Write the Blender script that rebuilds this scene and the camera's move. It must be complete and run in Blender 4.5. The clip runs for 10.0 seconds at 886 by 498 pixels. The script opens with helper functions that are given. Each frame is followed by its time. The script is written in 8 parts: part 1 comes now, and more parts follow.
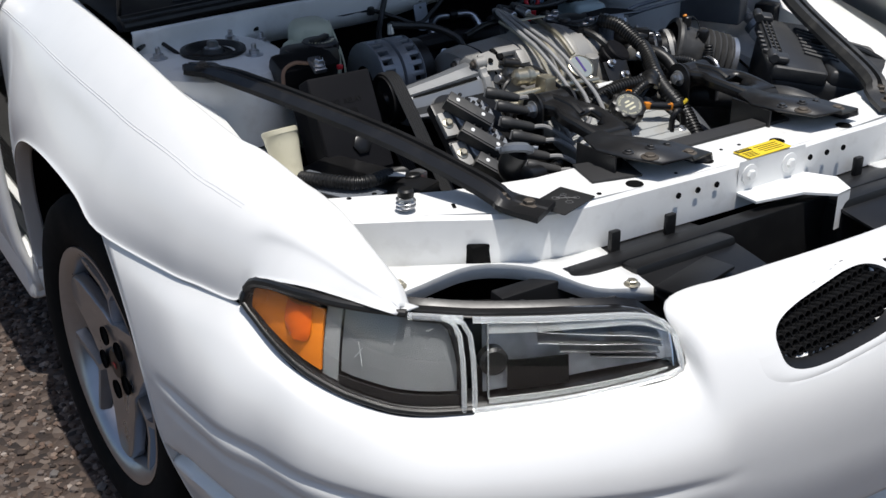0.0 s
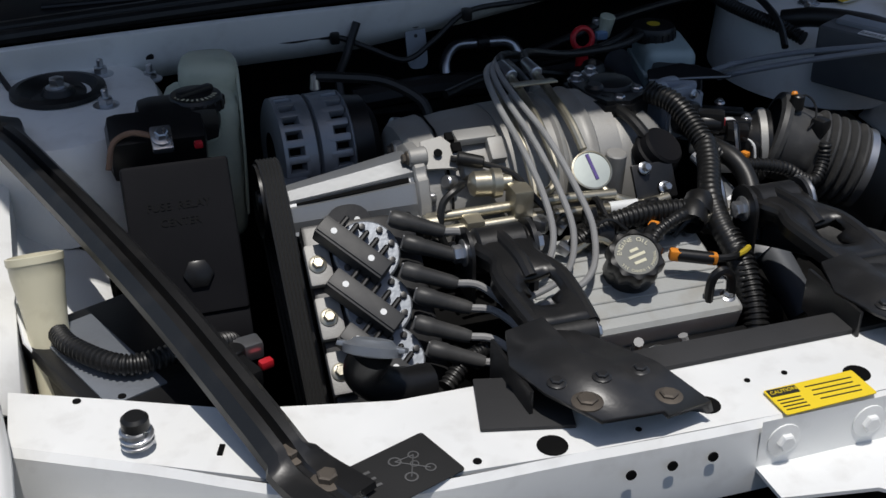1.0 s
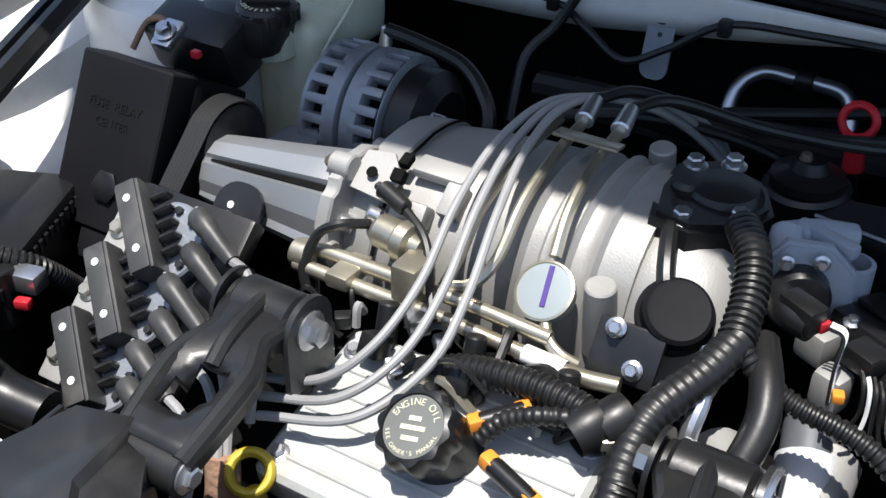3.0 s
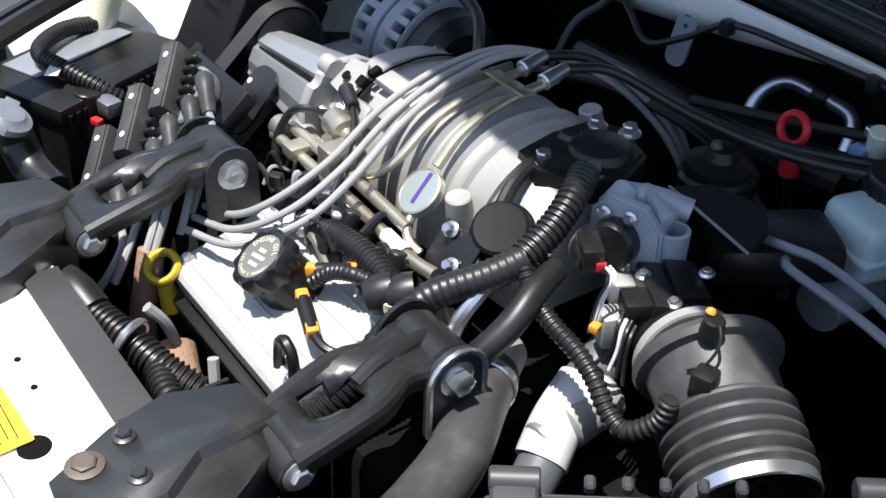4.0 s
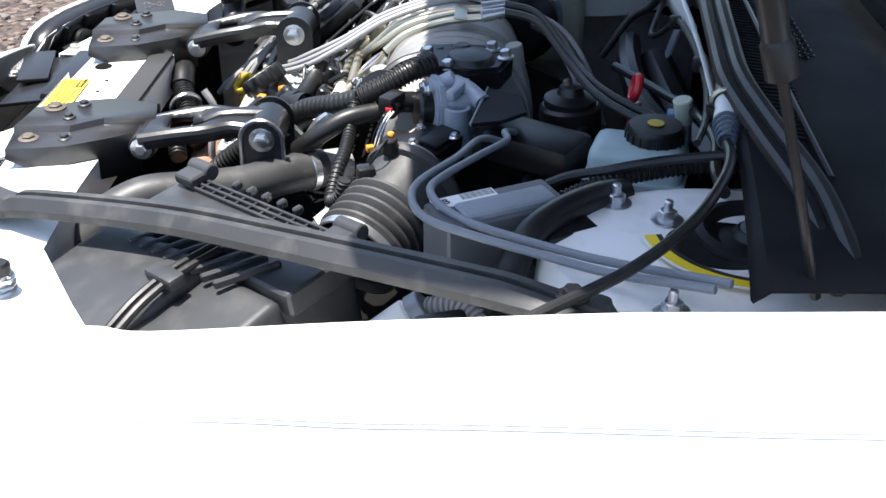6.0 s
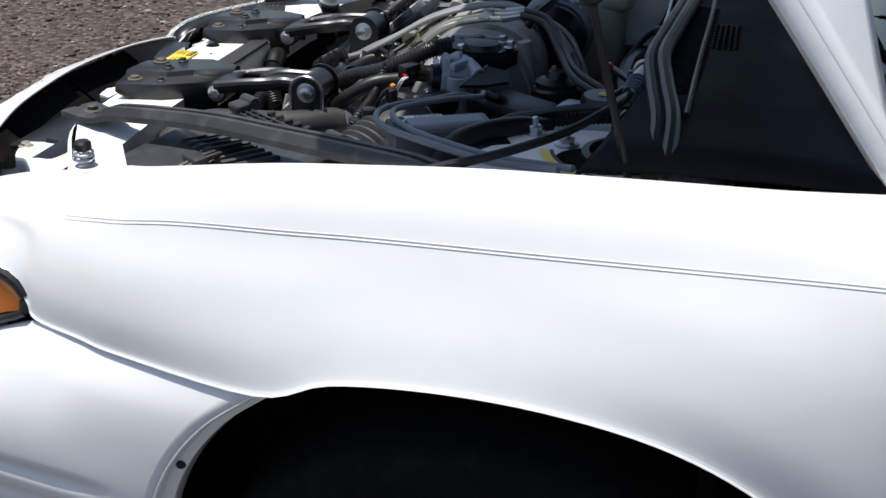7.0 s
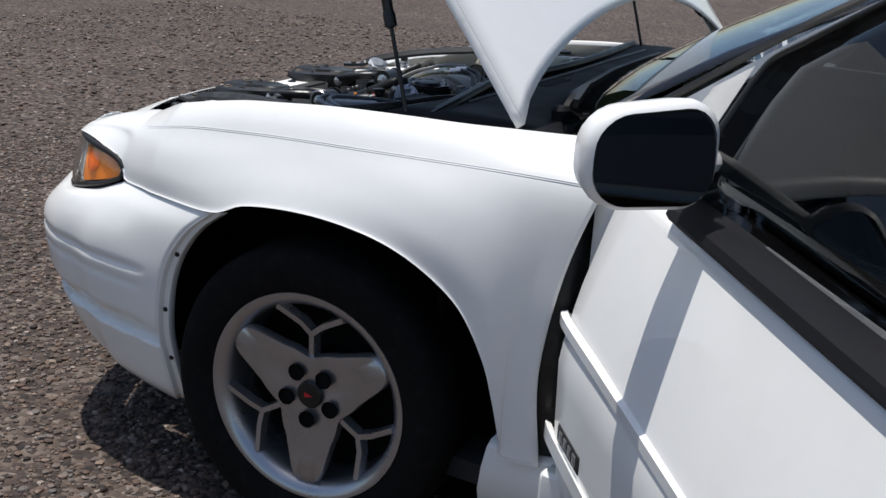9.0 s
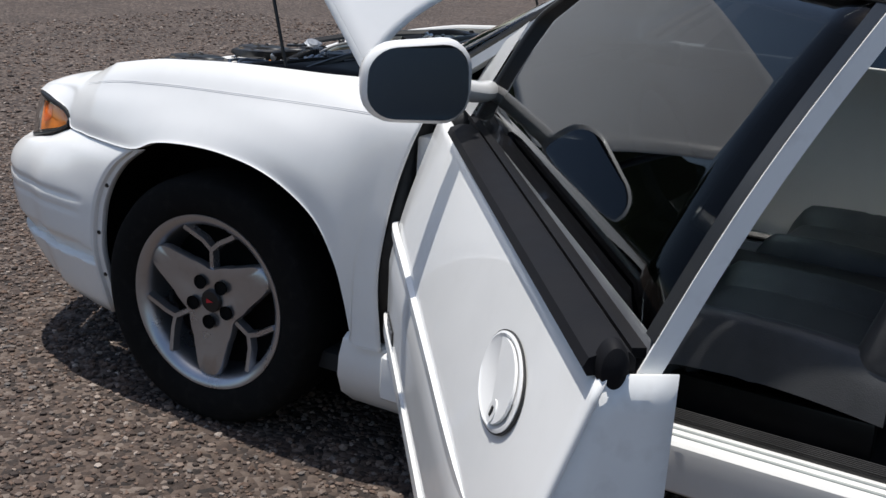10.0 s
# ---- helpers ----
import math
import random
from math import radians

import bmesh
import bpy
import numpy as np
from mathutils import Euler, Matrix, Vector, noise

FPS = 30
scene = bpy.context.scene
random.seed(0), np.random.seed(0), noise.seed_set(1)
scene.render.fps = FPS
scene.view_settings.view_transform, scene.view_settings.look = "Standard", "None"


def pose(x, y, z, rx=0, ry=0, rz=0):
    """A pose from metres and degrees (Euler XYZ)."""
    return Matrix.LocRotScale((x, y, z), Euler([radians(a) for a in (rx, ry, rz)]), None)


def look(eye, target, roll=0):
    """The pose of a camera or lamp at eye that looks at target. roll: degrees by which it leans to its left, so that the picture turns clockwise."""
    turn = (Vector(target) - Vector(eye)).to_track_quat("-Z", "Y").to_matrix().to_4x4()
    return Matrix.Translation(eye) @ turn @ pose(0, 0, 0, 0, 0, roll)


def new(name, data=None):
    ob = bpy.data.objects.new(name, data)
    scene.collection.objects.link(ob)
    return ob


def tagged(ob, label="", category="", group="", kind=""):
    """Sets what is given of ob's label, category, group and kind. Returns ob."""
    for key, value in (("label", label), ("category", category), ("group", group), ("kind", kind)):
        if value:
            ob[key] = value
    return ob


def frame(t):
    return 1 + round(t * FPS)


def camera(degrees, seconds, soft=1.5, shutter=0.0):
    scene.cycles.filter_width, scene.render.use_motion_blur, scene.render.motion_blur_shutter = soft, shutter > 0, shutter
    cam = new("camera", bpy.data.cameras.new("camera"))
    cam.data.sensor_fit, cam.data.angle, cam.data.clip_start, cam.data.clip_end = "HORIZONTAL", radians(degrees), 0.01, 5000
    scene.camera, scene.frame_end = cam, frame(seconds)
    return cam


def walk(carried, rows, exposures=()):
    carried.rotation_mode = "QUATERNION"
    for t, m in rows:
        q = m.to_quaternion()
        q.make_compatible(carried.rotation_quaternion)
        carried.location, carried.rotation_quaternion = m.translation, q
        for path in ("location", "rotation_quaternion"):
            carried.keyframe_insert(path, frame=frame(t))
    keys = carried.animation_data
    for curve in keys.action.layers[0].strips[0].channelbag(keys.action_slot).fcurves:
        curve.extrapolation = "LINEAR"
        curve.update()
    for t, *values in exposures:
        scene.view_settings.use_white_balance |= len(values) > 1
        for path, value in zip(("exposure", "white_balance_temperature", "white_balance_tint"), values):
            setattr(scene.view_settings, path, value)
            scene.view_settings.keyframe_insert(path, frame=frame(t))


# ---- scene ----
cam = camera(42.0, 10.0)
PATH = [
    (0, (-1.322, -1.95, 1.494), (-0.374, -0.42, 0.62), -0.8),
    (0.3, (-1.054, -1.806, 1.482), (-0.198, -0.242, 0.575), -0.3),
    (0.5, (-0.887, -1.72, 1.46), (-0.124, -0.107, 0.557), -0.9),
    (1, (-0.554, -1.445, 1.452), (-0.013, 0.211, 0.469), 0.1),
    (1.5, (-0.29, -1.173, 1.421), (-0.055, 0.499, 0.348), 1.2),
    (2, (-0.098, -1.022, 1.384), (-0.253, 0.641, 0.284), 1.0),
    (2.2, (-0.02, -1.012, 1.381), (-0.327, 0.626, 0.276), 0.7),
    (3.3, (0.455, -0.939, 1.399), (-0.583, 0.339, 0.263), 0.5),
    (3.5, (0.549, -0.907, 1.411), (-0.591, 0.269, 0.264), 0.5),
    (4, (0.768, -0.839, 1.439), (-0.55, 0.131, 0.291), 2.4),
    (4.5, (0.984, -0.686, 1.46), (-0.509, -0.001, 0.319), 1.8),
    (5, (1.172, -0.484, 1.446), (-0.467, -0.099, 0.366), 1.0),
    (5.5, (1.342, -0.287, 1.462), (-0.347, -0.177, 0.396), -0.2),
    (5.7, (1.413, -0.207, 1.452), (-0.295, -0.198, 0.412), -0.3),
    (6.8, (1.817, 0.124, 1.425), (0.061, -0.22, 0.531), 1.5),
    (7, (1.886, 0.228, 1.396), (0.131, -0.214, 0.545), 1.1),
    (7.5, (2.097, 0.471, 1.425), (0.373, -0.123, 0.604), 1.2),
    (8, (2.332, 0.716, 1.416), (0.614, 0.012, 0.673), 1.7),
    (8.5, (2.552, 1.002, 1.409), (0.849, 0.194, 0.741), 2.7),
    (9, (2.75, 1.297, 1.424), (1.063, 0.416, 0.809), 3.6),
    (9.5, (2.879, 1.59, 1.408), (1.213, 0.645, 0.834), 3.8),
    (10, (3.022, 1.957, 1.402), (1.369, 0.998, 0.812), 3.6),
]

# ---- world and sun ----
EXPOSURES = ((0.0, -0.25), (0.5, -0.55), (1.0, -0.7), (1.5, -0.35), (2.2, 0.35), (3.3, 0.75), (4.5, 1.3), (5.5, 1.75), (5.7, 1.7), (6.8, 0.25), (7.5, -0.12), (9.0, -0.12), (10.0, -0.05))
SUN_FROM = Vector((0.0, -0.197, 1.0)).normalized()
world = bpy.data.worlds.new("sky")
scene.world = world
world.use_nodes = True
wn = world.node_tree
sky = wn.nodes.new("ShaderNodeTexSky")
sky.sky_type = "NISHITA"
sky.sun_disc = False
sky.dust_density = 1.3
sky.sun_elevation = math.asin(SUN_FROM.z)
sky.sun_rotation = math.atan2(SUN_FROM.x, SUN_FROM.y)
wn.nodes["Background"].inputs["Strength"].default_value = 0.13
wn.links.new(sky.outputs["Color"], wn.nodes["Background"].inputs["Color"])
sun = new("sun", bpy.data.lights.new("sun", "SUN"))
sun.data.energy, sun.data.angle, sun.data.color = 5.0, radians(0.5), (1.0, 0.965, 0.92)
sun.matrix_world = look(SUN_FROM * 20, (0, 0, 0))
walk(cam, [(t, look(eye, target, roll)) for t, eye, target, roll in PATH], EXPOSURES)

# ---- materials ----
def mat(name, col, rough=0.5, metal=0.0, var=0.12, scale=9.0, fine=160.0, bump=0.15, dist=0.0006, coat=0.0, spec=0.5,
        trans=0.0, ior=1.45, dirt=None, dirt_amount=0.0, rvar=0.12):
    m = bpy.data.materials.new(name)
    m.use_nodes = True
    t = m.node_tree
    b = t.nodes["Principled BSDF"]
    tc = t.nodes.new("ShaderNodeTexCoord")

    def noise_at(sc, detail=4.0):
        n = t.nodes.new("ShaderNodeTexNoise")
        n.inputs["Scale"].default_value, n.inputs["Detail"].default_value = sc, detail
        t.links.new(tc.outputs["Object"], n.inputs["Vector"])
        return n

    def ramp(n, lo, hi, a, c):
        r = t.nodes.new("ShaderNodeMapRange")
        r.inputs["From Min"].default_value, r.inputs["From Max"].default_value = lo, hi
        r.inputs["To Min"].default_value, r.inputs["To Max"].default_value = a, c
        t.links.new(n.outputs["Fac"], r.inputs["Value"])
        return r

    big, small = noise_at(scale), noise_at(fine, 2.0)
    mix = t.nodes.new("ShaderNodeMix")
    mix.data_type = "RGBA"
    mix.inputs["A"].default_value = (*[c * (1 - var) for c in col], 1)
    mix.inputs["B"].default_value = (*[min(1, c * (1 + var)) for c in col], 1)
    t.links.new(ramp(big, 0.3, 0.7, 0, 1).outputs["Result"], mix.inputs["Factor"])
    out = mix.outputs["Result"]
    if dirt:
        m2 = t.nodes.new("ShaderNodeMix")
        m2.data_type = "RGBA"
        m2.inputs["B"].default_value = (*dirt, 1)
        t.links.new(out, m2.inputs["A"])
        t.links.new(ramp(noise_at(scale * 3.7, 8.0), 0.52, 0.75, 0, dirt_amount).outputs["Result"], m2.inputs["Factor"])
        out = m2.outputs["Result"]
    t.links.new(out, b.inputs["Base Color"])
    t.links.new(ramp(big, 0.3, 0.7, max(0.02, rough - rvar * rough), min(1, rough + rvar * rough)).outputs["Result"], b.inputs["Roughness"])
    if bump:
        bp = t.nodes.new("ShaderNodeBump")
        bp.inputs["Strength"].default_value, bp.inputs["Distance"].default_value = bump, dist
        t.links.new(small.outputs["Fac"], bp.inputs["Height"])
        t.links.new(bp.outputs["Normal"], b.inputs["Normal"])
    b.inputs["Metallic"].default_value = metal
    b.inputs["Specular IOR Level"].default_value = spec
    b.inputs["Coat Weight"].default_value = coat
    b.inputs["Coat Roughness"].default_value = 0.04
    b.inputs["Transmission Weight"].default_value = trans
    b.inputs["IOR"].default_value = ior
    return m


PAINT = mat("white_paint", (0.785, 0.785, 0.768), 0.38, var=0.015, bump=0.02, coat=0.6, dirt=(0.60, 0.60, 0.58), dirt_amount=0.10, scale=5)
PAINT_RAW = mat("white_inner_paint", (0.80, 0.805, 0.79), 0.42, var=0.04, bump=0.05, dirt=(0.45, 0.43, 0.40), dirt_amount=0.25)
BLACK = mat("black_plastic", (0.009, 0.009, 0.0095), 0.36, var=0.25, bump=0.12, dirt=(0.03, 0.029, 0.027), dirt_amount=0.18, spec=0.5)
COWL = mat("cowl_plastic", (0.008, 0.008, 0.0095), 0.62, var=0.2, bump=0.15, spec=0.14)
SATIN = mat("satin_black_steel", (0.012, 0.012, 0.0125), 0.34, var=0.2, bump=0.2, dirt=(0.05, 0.046, 0.042), dirt_amount=0.25, spec=0.55)
RUBBER = mat("black_rubber", (0.010, 0.010, 0.010), 0.42, var=0.25, bump=0.25, dirt=(0.05, 0.047, 0.044), dirt_amount=0.25, spec=0.5)
TYRE = mat("tyre_rubber", (0.006, 0.006, 0.006), 0.9, var=0.3, bump=0.4, dirt=(0.025, 0.023, 0.021), dirt_amount=0.3, spec=0.15)
# near-black; shade in holes, seams and deep parts is put into this colour
DARK = mat("dark_hollow", (0.005, 0.005, 0.005), 0.9, var=0.4, bump=0.4, dirt=(0.014, 0.013, 0.012), dirt_amount=0.4, spec=0.1)
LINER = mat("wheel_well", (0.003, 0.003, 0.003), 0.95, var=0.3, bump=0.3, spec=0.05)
FOAM = mat("dull_foam", (0.028, 0.028, 0.029), 0.7, var=0.2, bump=0.3)
FELT = mat("hood_insulation", (0.009, 0.009, 0.0095), 0.95, var=0.25, bump=0.9, dist=0.003, fine=90, spec=0.1)
BELT = mat("grey_belt", (0.020, 0.020, 0.020), 0.5, var=0.12, bump=0.1)
CASTING = mat("cast_aluminium", (0.33, 0.325, 0.31), 0.55, metal=0.35, var=0.12, bump=0.5, dist=0.0005, fine=600, dirt=(0.26, 0.23, 0.19), dirt_amount=0.35)
CAST_GREY = mat("grey_aluminium", (0.24, 0.26, 0.29), 0.45, metal=0.5, var=0.12, bump=0.5, dist=0.0008, dirt=(0.16, 0.15, 0.14), dirt_amount=0.3)
DAMPER = mat("zinc_disc", (0.40, 0.44, 0.42), 0.30, metal=0.6, var=0.1, bump=0.1)
# dusty black; on the driver's brace it also carries the sunlit tone
DUSTY_LIT = mat("dusty_lit_steel", (0.030, 0.030, 0.030), 0.5, var=0.25, bump=0.15, dirt=(0.14, 0.135, 0.12), dirt_amount=0.35, spec=0.6)
MODULE = mat("blue_grey_case", (0.23, 0.255, 0.29), 0.5, metal=0.2, var=0.12, bump=0.3, dirt=(0.14, 0.14, 0.14), dirt_amount=0.25)
# darker copy of MODULE; shade on the case sides is put into its colour
MODULE_SIDE = mat("shaded_grey_case", (0.10, 0.108, 0.12), 0.5, metal=0.2, var=0.12, bump=0.3, dirt=(0.14, 0.14, 0.14), dirt_amount=0.25)
DUSTY_RUBBER = mat("dusty_rubber", (0.042, 0.042, 0.042), 0.48, var=0.3, bump=0.3, dirt=(0.13, 0.125, 0.115), dirt_amount=0.4, spec=0.45)
CAST_BLUE = mat("blue_grey_casting", (0.29, 0.33, 0.39), 0.5, metal=0.15, var=0.12, bump=0.5, dist=0.0008, dirt=(0.16, 0.16, 0.16), dirt_amount=0.25)
AIRBOX = mat("dusty_grey_plastic", (0.032, 0.033, 0.035), 0.42, var=0.2, bump=0.2, dirt=(0.10, 0.098, 0.092), dirt_amount=0.3, spec=0.5)
BRACKET = mat("dull_black_bracket", (0.022, 0.022, 0.023), 0.36, var=0.15, bump=0.25, dirt=(0.07, 0.066, 0.062), dirt_amount=0.25, spec=0.6)
MACHINED = mat("machined_aluminium", (0.30, 0.31, 0.32), 0.42, metal=0.6, var=0.08, bump=0.2, dirt=(0.30, 0.29, 0.27), dirt_amount=0.2)
STEEL = mat("zinc_steel", (0.55, 0.56, 0.58), 0.30, metal=0.9, var=0.12, bump=0.15, dirt=(0.22, 0.18, 0.14), dirt_amount=0.25)
RUSTY = mat("rusty_bolt", (0.10, 0.085, 0.07), 0.6, metal=0.5, var=0.3, bump=0.5)
BRASS = mat("yellow_zinc", (0.50, 0.465, 0.37), 0.35, metal=0.85, var=0.2, bump=0.3, dirt=(0.25, 0.19, 0.11), dirt_amount=0.4)
WIRE = mat("grey_wire", (0.25, 0.25, 0.25), 0.5, var=0.15, bump=0.2, dirt=(0.14, 0.13, 0.12), dirt_amount=0.3)
WHITE_COVER = mat("white_valve_cover", (0.38, 0.39, 0.38), 0.42, var=0.06, bump=0.5, dirt=(0.28, 0.25, 0.2), dirt_amount=0.45)
TANK = mat("translucent_tank", (0.47, 0.50, 0.40), 0.4, var=0.1, bump=0.15, dirt=(0.22, 0.26, 0.22), dirt_amount=0.4)
TANK_BLUE = mat("cloudy_tank", (0.36, 0.46, 0.48), 0.35, var=0.08, bump=0.15, dirt=(0.26, 0.30, 0.28), dirt_amount=0.3)
CREAM = mat("yellowed_plastic", (0.66, 0.62, 0.46), 0.4, var=0.08, bump=0.15, dirt=(0.35, 0.29, 0.18), dirt_amount=0.35)
RED = mat("red_plastic", (0.50, 0.02, 0.03), 0.35, var=0.1, bump=0.1)
YELLOW = mat("yellow_plastic", (0.48, 0.36, 0.03), 0.4, var=0.12, bump=0.15)
YELLOW_PAPER = mat("yellow_label", (0.85, 0.62, 0.03), 0.4, var=0.04, bump=0.05)
ORANGE = mat("orange_plastic", (0.72, 0.25, 0.03), 0.4, var=0.1, bump=0.1)
AMBER = mat("amber_lens", (0.95, 0.25, 0.012), 0.3, var=0.12, fine=500, bump=0.5, dist=0.001, coat=0.2)
AMBER_DARK = mat("dark_amber", (0.80, 0.14, 0.008), 0.25, var=0.15, bump=0.4, coat=0.5)
CLEAR_EDGE = mat("frosted_lens_edge", (0.86, 0.89, 0.90), 0.16, var=0.05, bump=0.1, trans=0.75)
COPPER = mat("rusty_manifold", (0.24, 0.145, 0.095), 0.8, var=0.3, bump=0.8, dist=0.002)
PAPER = mat("white_label", (0.74, 0.75, 0.74), 0.45, var=0.04, bump=0.05)
INK = mat("black_ink", (0.02, 0.02, 0.02), 0.5, var=0.1, bump=0)
PALE_INK = mat("pale_print", (0.58, 0.55, 0.40), 0.5, var=0.1, bump=0)
FAINT_INK = mat("faint_print", (0.0095, 0.0095, 0.0095), 0.65, var=0.1, bump=0, spec=0.15)
PURPLE = mat("purple_marker", (0.06, 0.03, 0.20), 0.5, var=0.2, bump=0)
WHEEL = mat("silver_wheel_paint", (0.40, 0.41, 0.43), 0.30, metal=0.85, var=0.06, bump=0.1, coat=0.3, dirt=(0.24, 0.23, 0.22), dirt_amount=0.2)
STRIPE = mat("grey_pinstripe", (0.66, 0.66, 0.665), 0.4, var=0.08, bump=0)
SEALER = mat("grey_sealer", (0.34, 0.37, 0.36), 0.5, var=0.1, bump=0.1)
LEATHER = mat("dark_grey_leather", (0.075, 0.077, 0.081), 0.38, var=0.2, bump=0.7, dist=0.001, fine=330)
CARPET = mat("black_carpet", (0.02, 0.02, 0.02), 0.95, var=0.3, bump=0.9, dist=0.002)
MIRROR = mat("mirror_silver", (0.30, 0.31, 0.34), 0.02, metal=1.0, var=0.01, bump=0)
CHROME = mat("bright_reflector", (0.82, 0.83, 0.85), 0.24, metal=1.0, var=0.05, bump=0.1)
GRAINY = mat("stippled_reflector", (0.24, 0.25, 0.26), 0.5, metal=0.4, var=0.12, bump=0.9, dist=0.0010, fine=700)
BOWL = mat("satin_reflector", (0.56, 0.58, 0.61), 0.38, metal=0.7, var=0.25, scale=30, bump=0.15, fine=60)


def glass(name, col, rough=0.0, ior=1.45):
    m = mat(name, col, rough, var=0.01, bump=0, trans=1.0, ior=ior, rvar=0)
    return m


CLEAR = glass("clear_lens", (0.97, 0.98, 0.98), 0.02)
GLASS = glass("tinted_glass", (0.055, 0.063, 0.068), ior=1.27)
SHIELD = glass("green_windshield", (0.30, 0.42, 0.44), ior=1.75)


# ---- mesh helpers ----
HERE = Vector((0, 0, 0))


def place(x=0.0, y=0.0, z=0.0):
    """Shifts all parts and things built from here on."""
    HERE[:] = (x, y, z)


def part(name, bm, material, parent=None, label="", sharp=35):
    """Links a bmesh, built in world places, as one mesh under a thing or under a part."""
    me = bpy.data.meshes.new(name)
    root = parent
    off = Vector((0, 0, 0))
    while root is not None:
        off += root.location
        root = root.parent
    bmesh.ops.translate(bm, verts=bm.verts, vec=HERE - off)
    bmesh.ops.recalc_face_normals(bm, faces=bm.faces)
    bm.to_mesh(me)
    bm.free()
    for p in me.polygons:
        p.use_smooth = True
    me.set_sharp_from_angle(angle=radians(sharp))
    me.materials.append(material)
    ob = new(name, me)
    if parent is not None:
        ob.parent = parent
    if label:
        ob["label"] = label
    return ob


def thing(name, at, label, category, group="", kind=""):
    ob = new(name)
    ob.location = Vector(at) + HERE
    ob.empty_display_size = 0.05
    return tagged(ob, label, category, group, kind)


def B():
    return bmesh.new()


def axis(p0, p1, up=(0, 0, 1)):
    """A frame at p0 whose z runs to p1."""
    z = (Vector(p1) - Vector(p0)).normalized()
    u = Vector(up)
    if abs(z.dot(u)) > 0.98:
        u = Vector((1, 0, 0)) if abs(z.x) < 0.9 else Vector((0, 1, 0))
    x = u.cross(z).normalized()
    y = z.cross(x)
    m = Matrix((x, y, z)).transposed().to_4x4()
    m.translation = Vector(p0)
    return m


def mbox(bm, m, size, bev=0.003, seg=2):
    """A box with rounded edges, centred on the frame m."""
    g = bmesh.ops.create_cube(bm, size=1, matrix=m @ Matrix.Diagonal((*size, 1)))
    if bev:
        es = list({e for v in g["verts"] for e in v.link_edges})
        bmesh.ops.bevel(bm, geom=es, offset=min(bev, min(size) * 0.45), segments=seg, affect="EDGES", profile=0.6)
    return bm


def box(bm, c, size, bev=0.003, rz=0, rx=0, ry=0, seg=2):
    return mbox(bm, pose(*c, rx, ry, rz), size, bev, seg)


def lathe(bm, m, prof, seg=24, close=True):
    """Turns a profile of (radius, height) about the z of frame m."""
    rings = []
    for r, h in prof:
        if r < 1e-5:
            rings.append([bm.verts.new(m @ Vector((0, 0, h)))])
        else:
            rings.append([bm.verts.new(m @ Vector((r * math.cos(a), r * math.sin(a), h)))
                          for a in (2 * math.pi * k / seg for k in range(seg))])
    for a, b in zip(rings, rings[1:]):
        for k in range(seg):
            j = (k + 1) % seg
            if len(a) == 1 and len(b) == 1:
                continue
            if len(a) == 1:
                bm.faces.new((a[0], b[j], b[k]))
            elif len(b) == 1:
                bm.faces.new((a[k], a[j], b[0]))
            else:
                bm.faces.new((a[k], a[j], b[j], b[k]))
    return bm


def cyl(bm, p0, p1, r0, r1=None, seg=20, bev=0.0015):
    r1 = r0 if r1 is None else r1
    h = (Vector(p1) - Vector(p0)).length
    e = min(bev, h * 0.4, r0 * 0.4, r1 * 0.4)
    return lathe(bm, axis(p0, p1), [(0, 0), (r0 - e, 0), (r0, e), (r1, h - e), (r1 - e, h), (0, h)], seg)


def spline(pts, n=6):
    """A smooth line through the points."""
    P = [Vector(p) for p in pts]
    if len(P) < 3:
        return [P[0].lerp(P[-1], k / n) for k in range(n + 1)]
    Q = [P[0] * 2 - P[1]] + P + [P[-1] * 2 - P[-2]]
    out = []
    for i in range(1, len(Q) - 2):
        a, b, c, d = Q[i - 1:i + 3]
        for k in range(n):
            t = k / n
            out.append(0.5 * (2 * b + (c - a) * t + (2 * a - 5 * b + 4 * c - d) * t * t + (3 * b - a - 3 * c + d) * t ** 3))
    out.append(P[-1])
    return out


def resample(line, step):
    out, left = [line[0]], step
    for a, b in zip(line, line[1:]):
        d = (b - a).length
        at = 0.0
        while d - at >= left and d > 1e-9:
            at += left
            out.append(a.lerp(b, at / d))
            left = step
        left -= d - at
    return out


def sweep(bm, line, section, up=(0, 0, 1), caps=True):
    """Sweeps closed sections, one or a list of them, along a line; a section is points (across, up)."""
    rings = []
    n = len(line)
    u = Vector(up)
    last = None
    for i, p in enumerate(line):
        t = (line[min(i + 1, n - 1)] - line[max(i - 1, 0)]).normalized()
        if last is None:
            if abs(t.dot(u)) > 0.95:
                u = Vector((1, 0, 0)) if abs(t.x) < 0.9 else Vector((0, 1, 0))
            x = t.cross(u).normalized()
        else:
            x = (last - t * last.dot(t)).normalized()
        last = x
        y = x.cross(t)
        sec = section[i] if isinstance(section[0][0], (tuple, list)) else section
        rings.append([bm.verts.new(p + x * a + y * b) for a, b in sec])
    k = len(rings[0])
    for a, b in zip(rings, rings[1:]):
        for j in range(k):
            bm.faces.new((a[j], a[(j + 1) % k], b[(j + 1) % k], b[j]))
    if caps:
        bm.faces.new(rings[0][::-1])
        bm.faces.new(rings[-1])
    return bm


def ring(r, seg=10, sy=1.0):
    return [(r * math.cos(2 * math.pi * k / seg), r * sy * math.sin(2 * math.pi * k / seg)) for k in range(seg)]


def tube(bm, pts, r, seg=10, n=6, smooth=True):
    return sweep(bm, spline(pts, n) if smooth else [Vector(p) for p in pts], ring(r, seg))


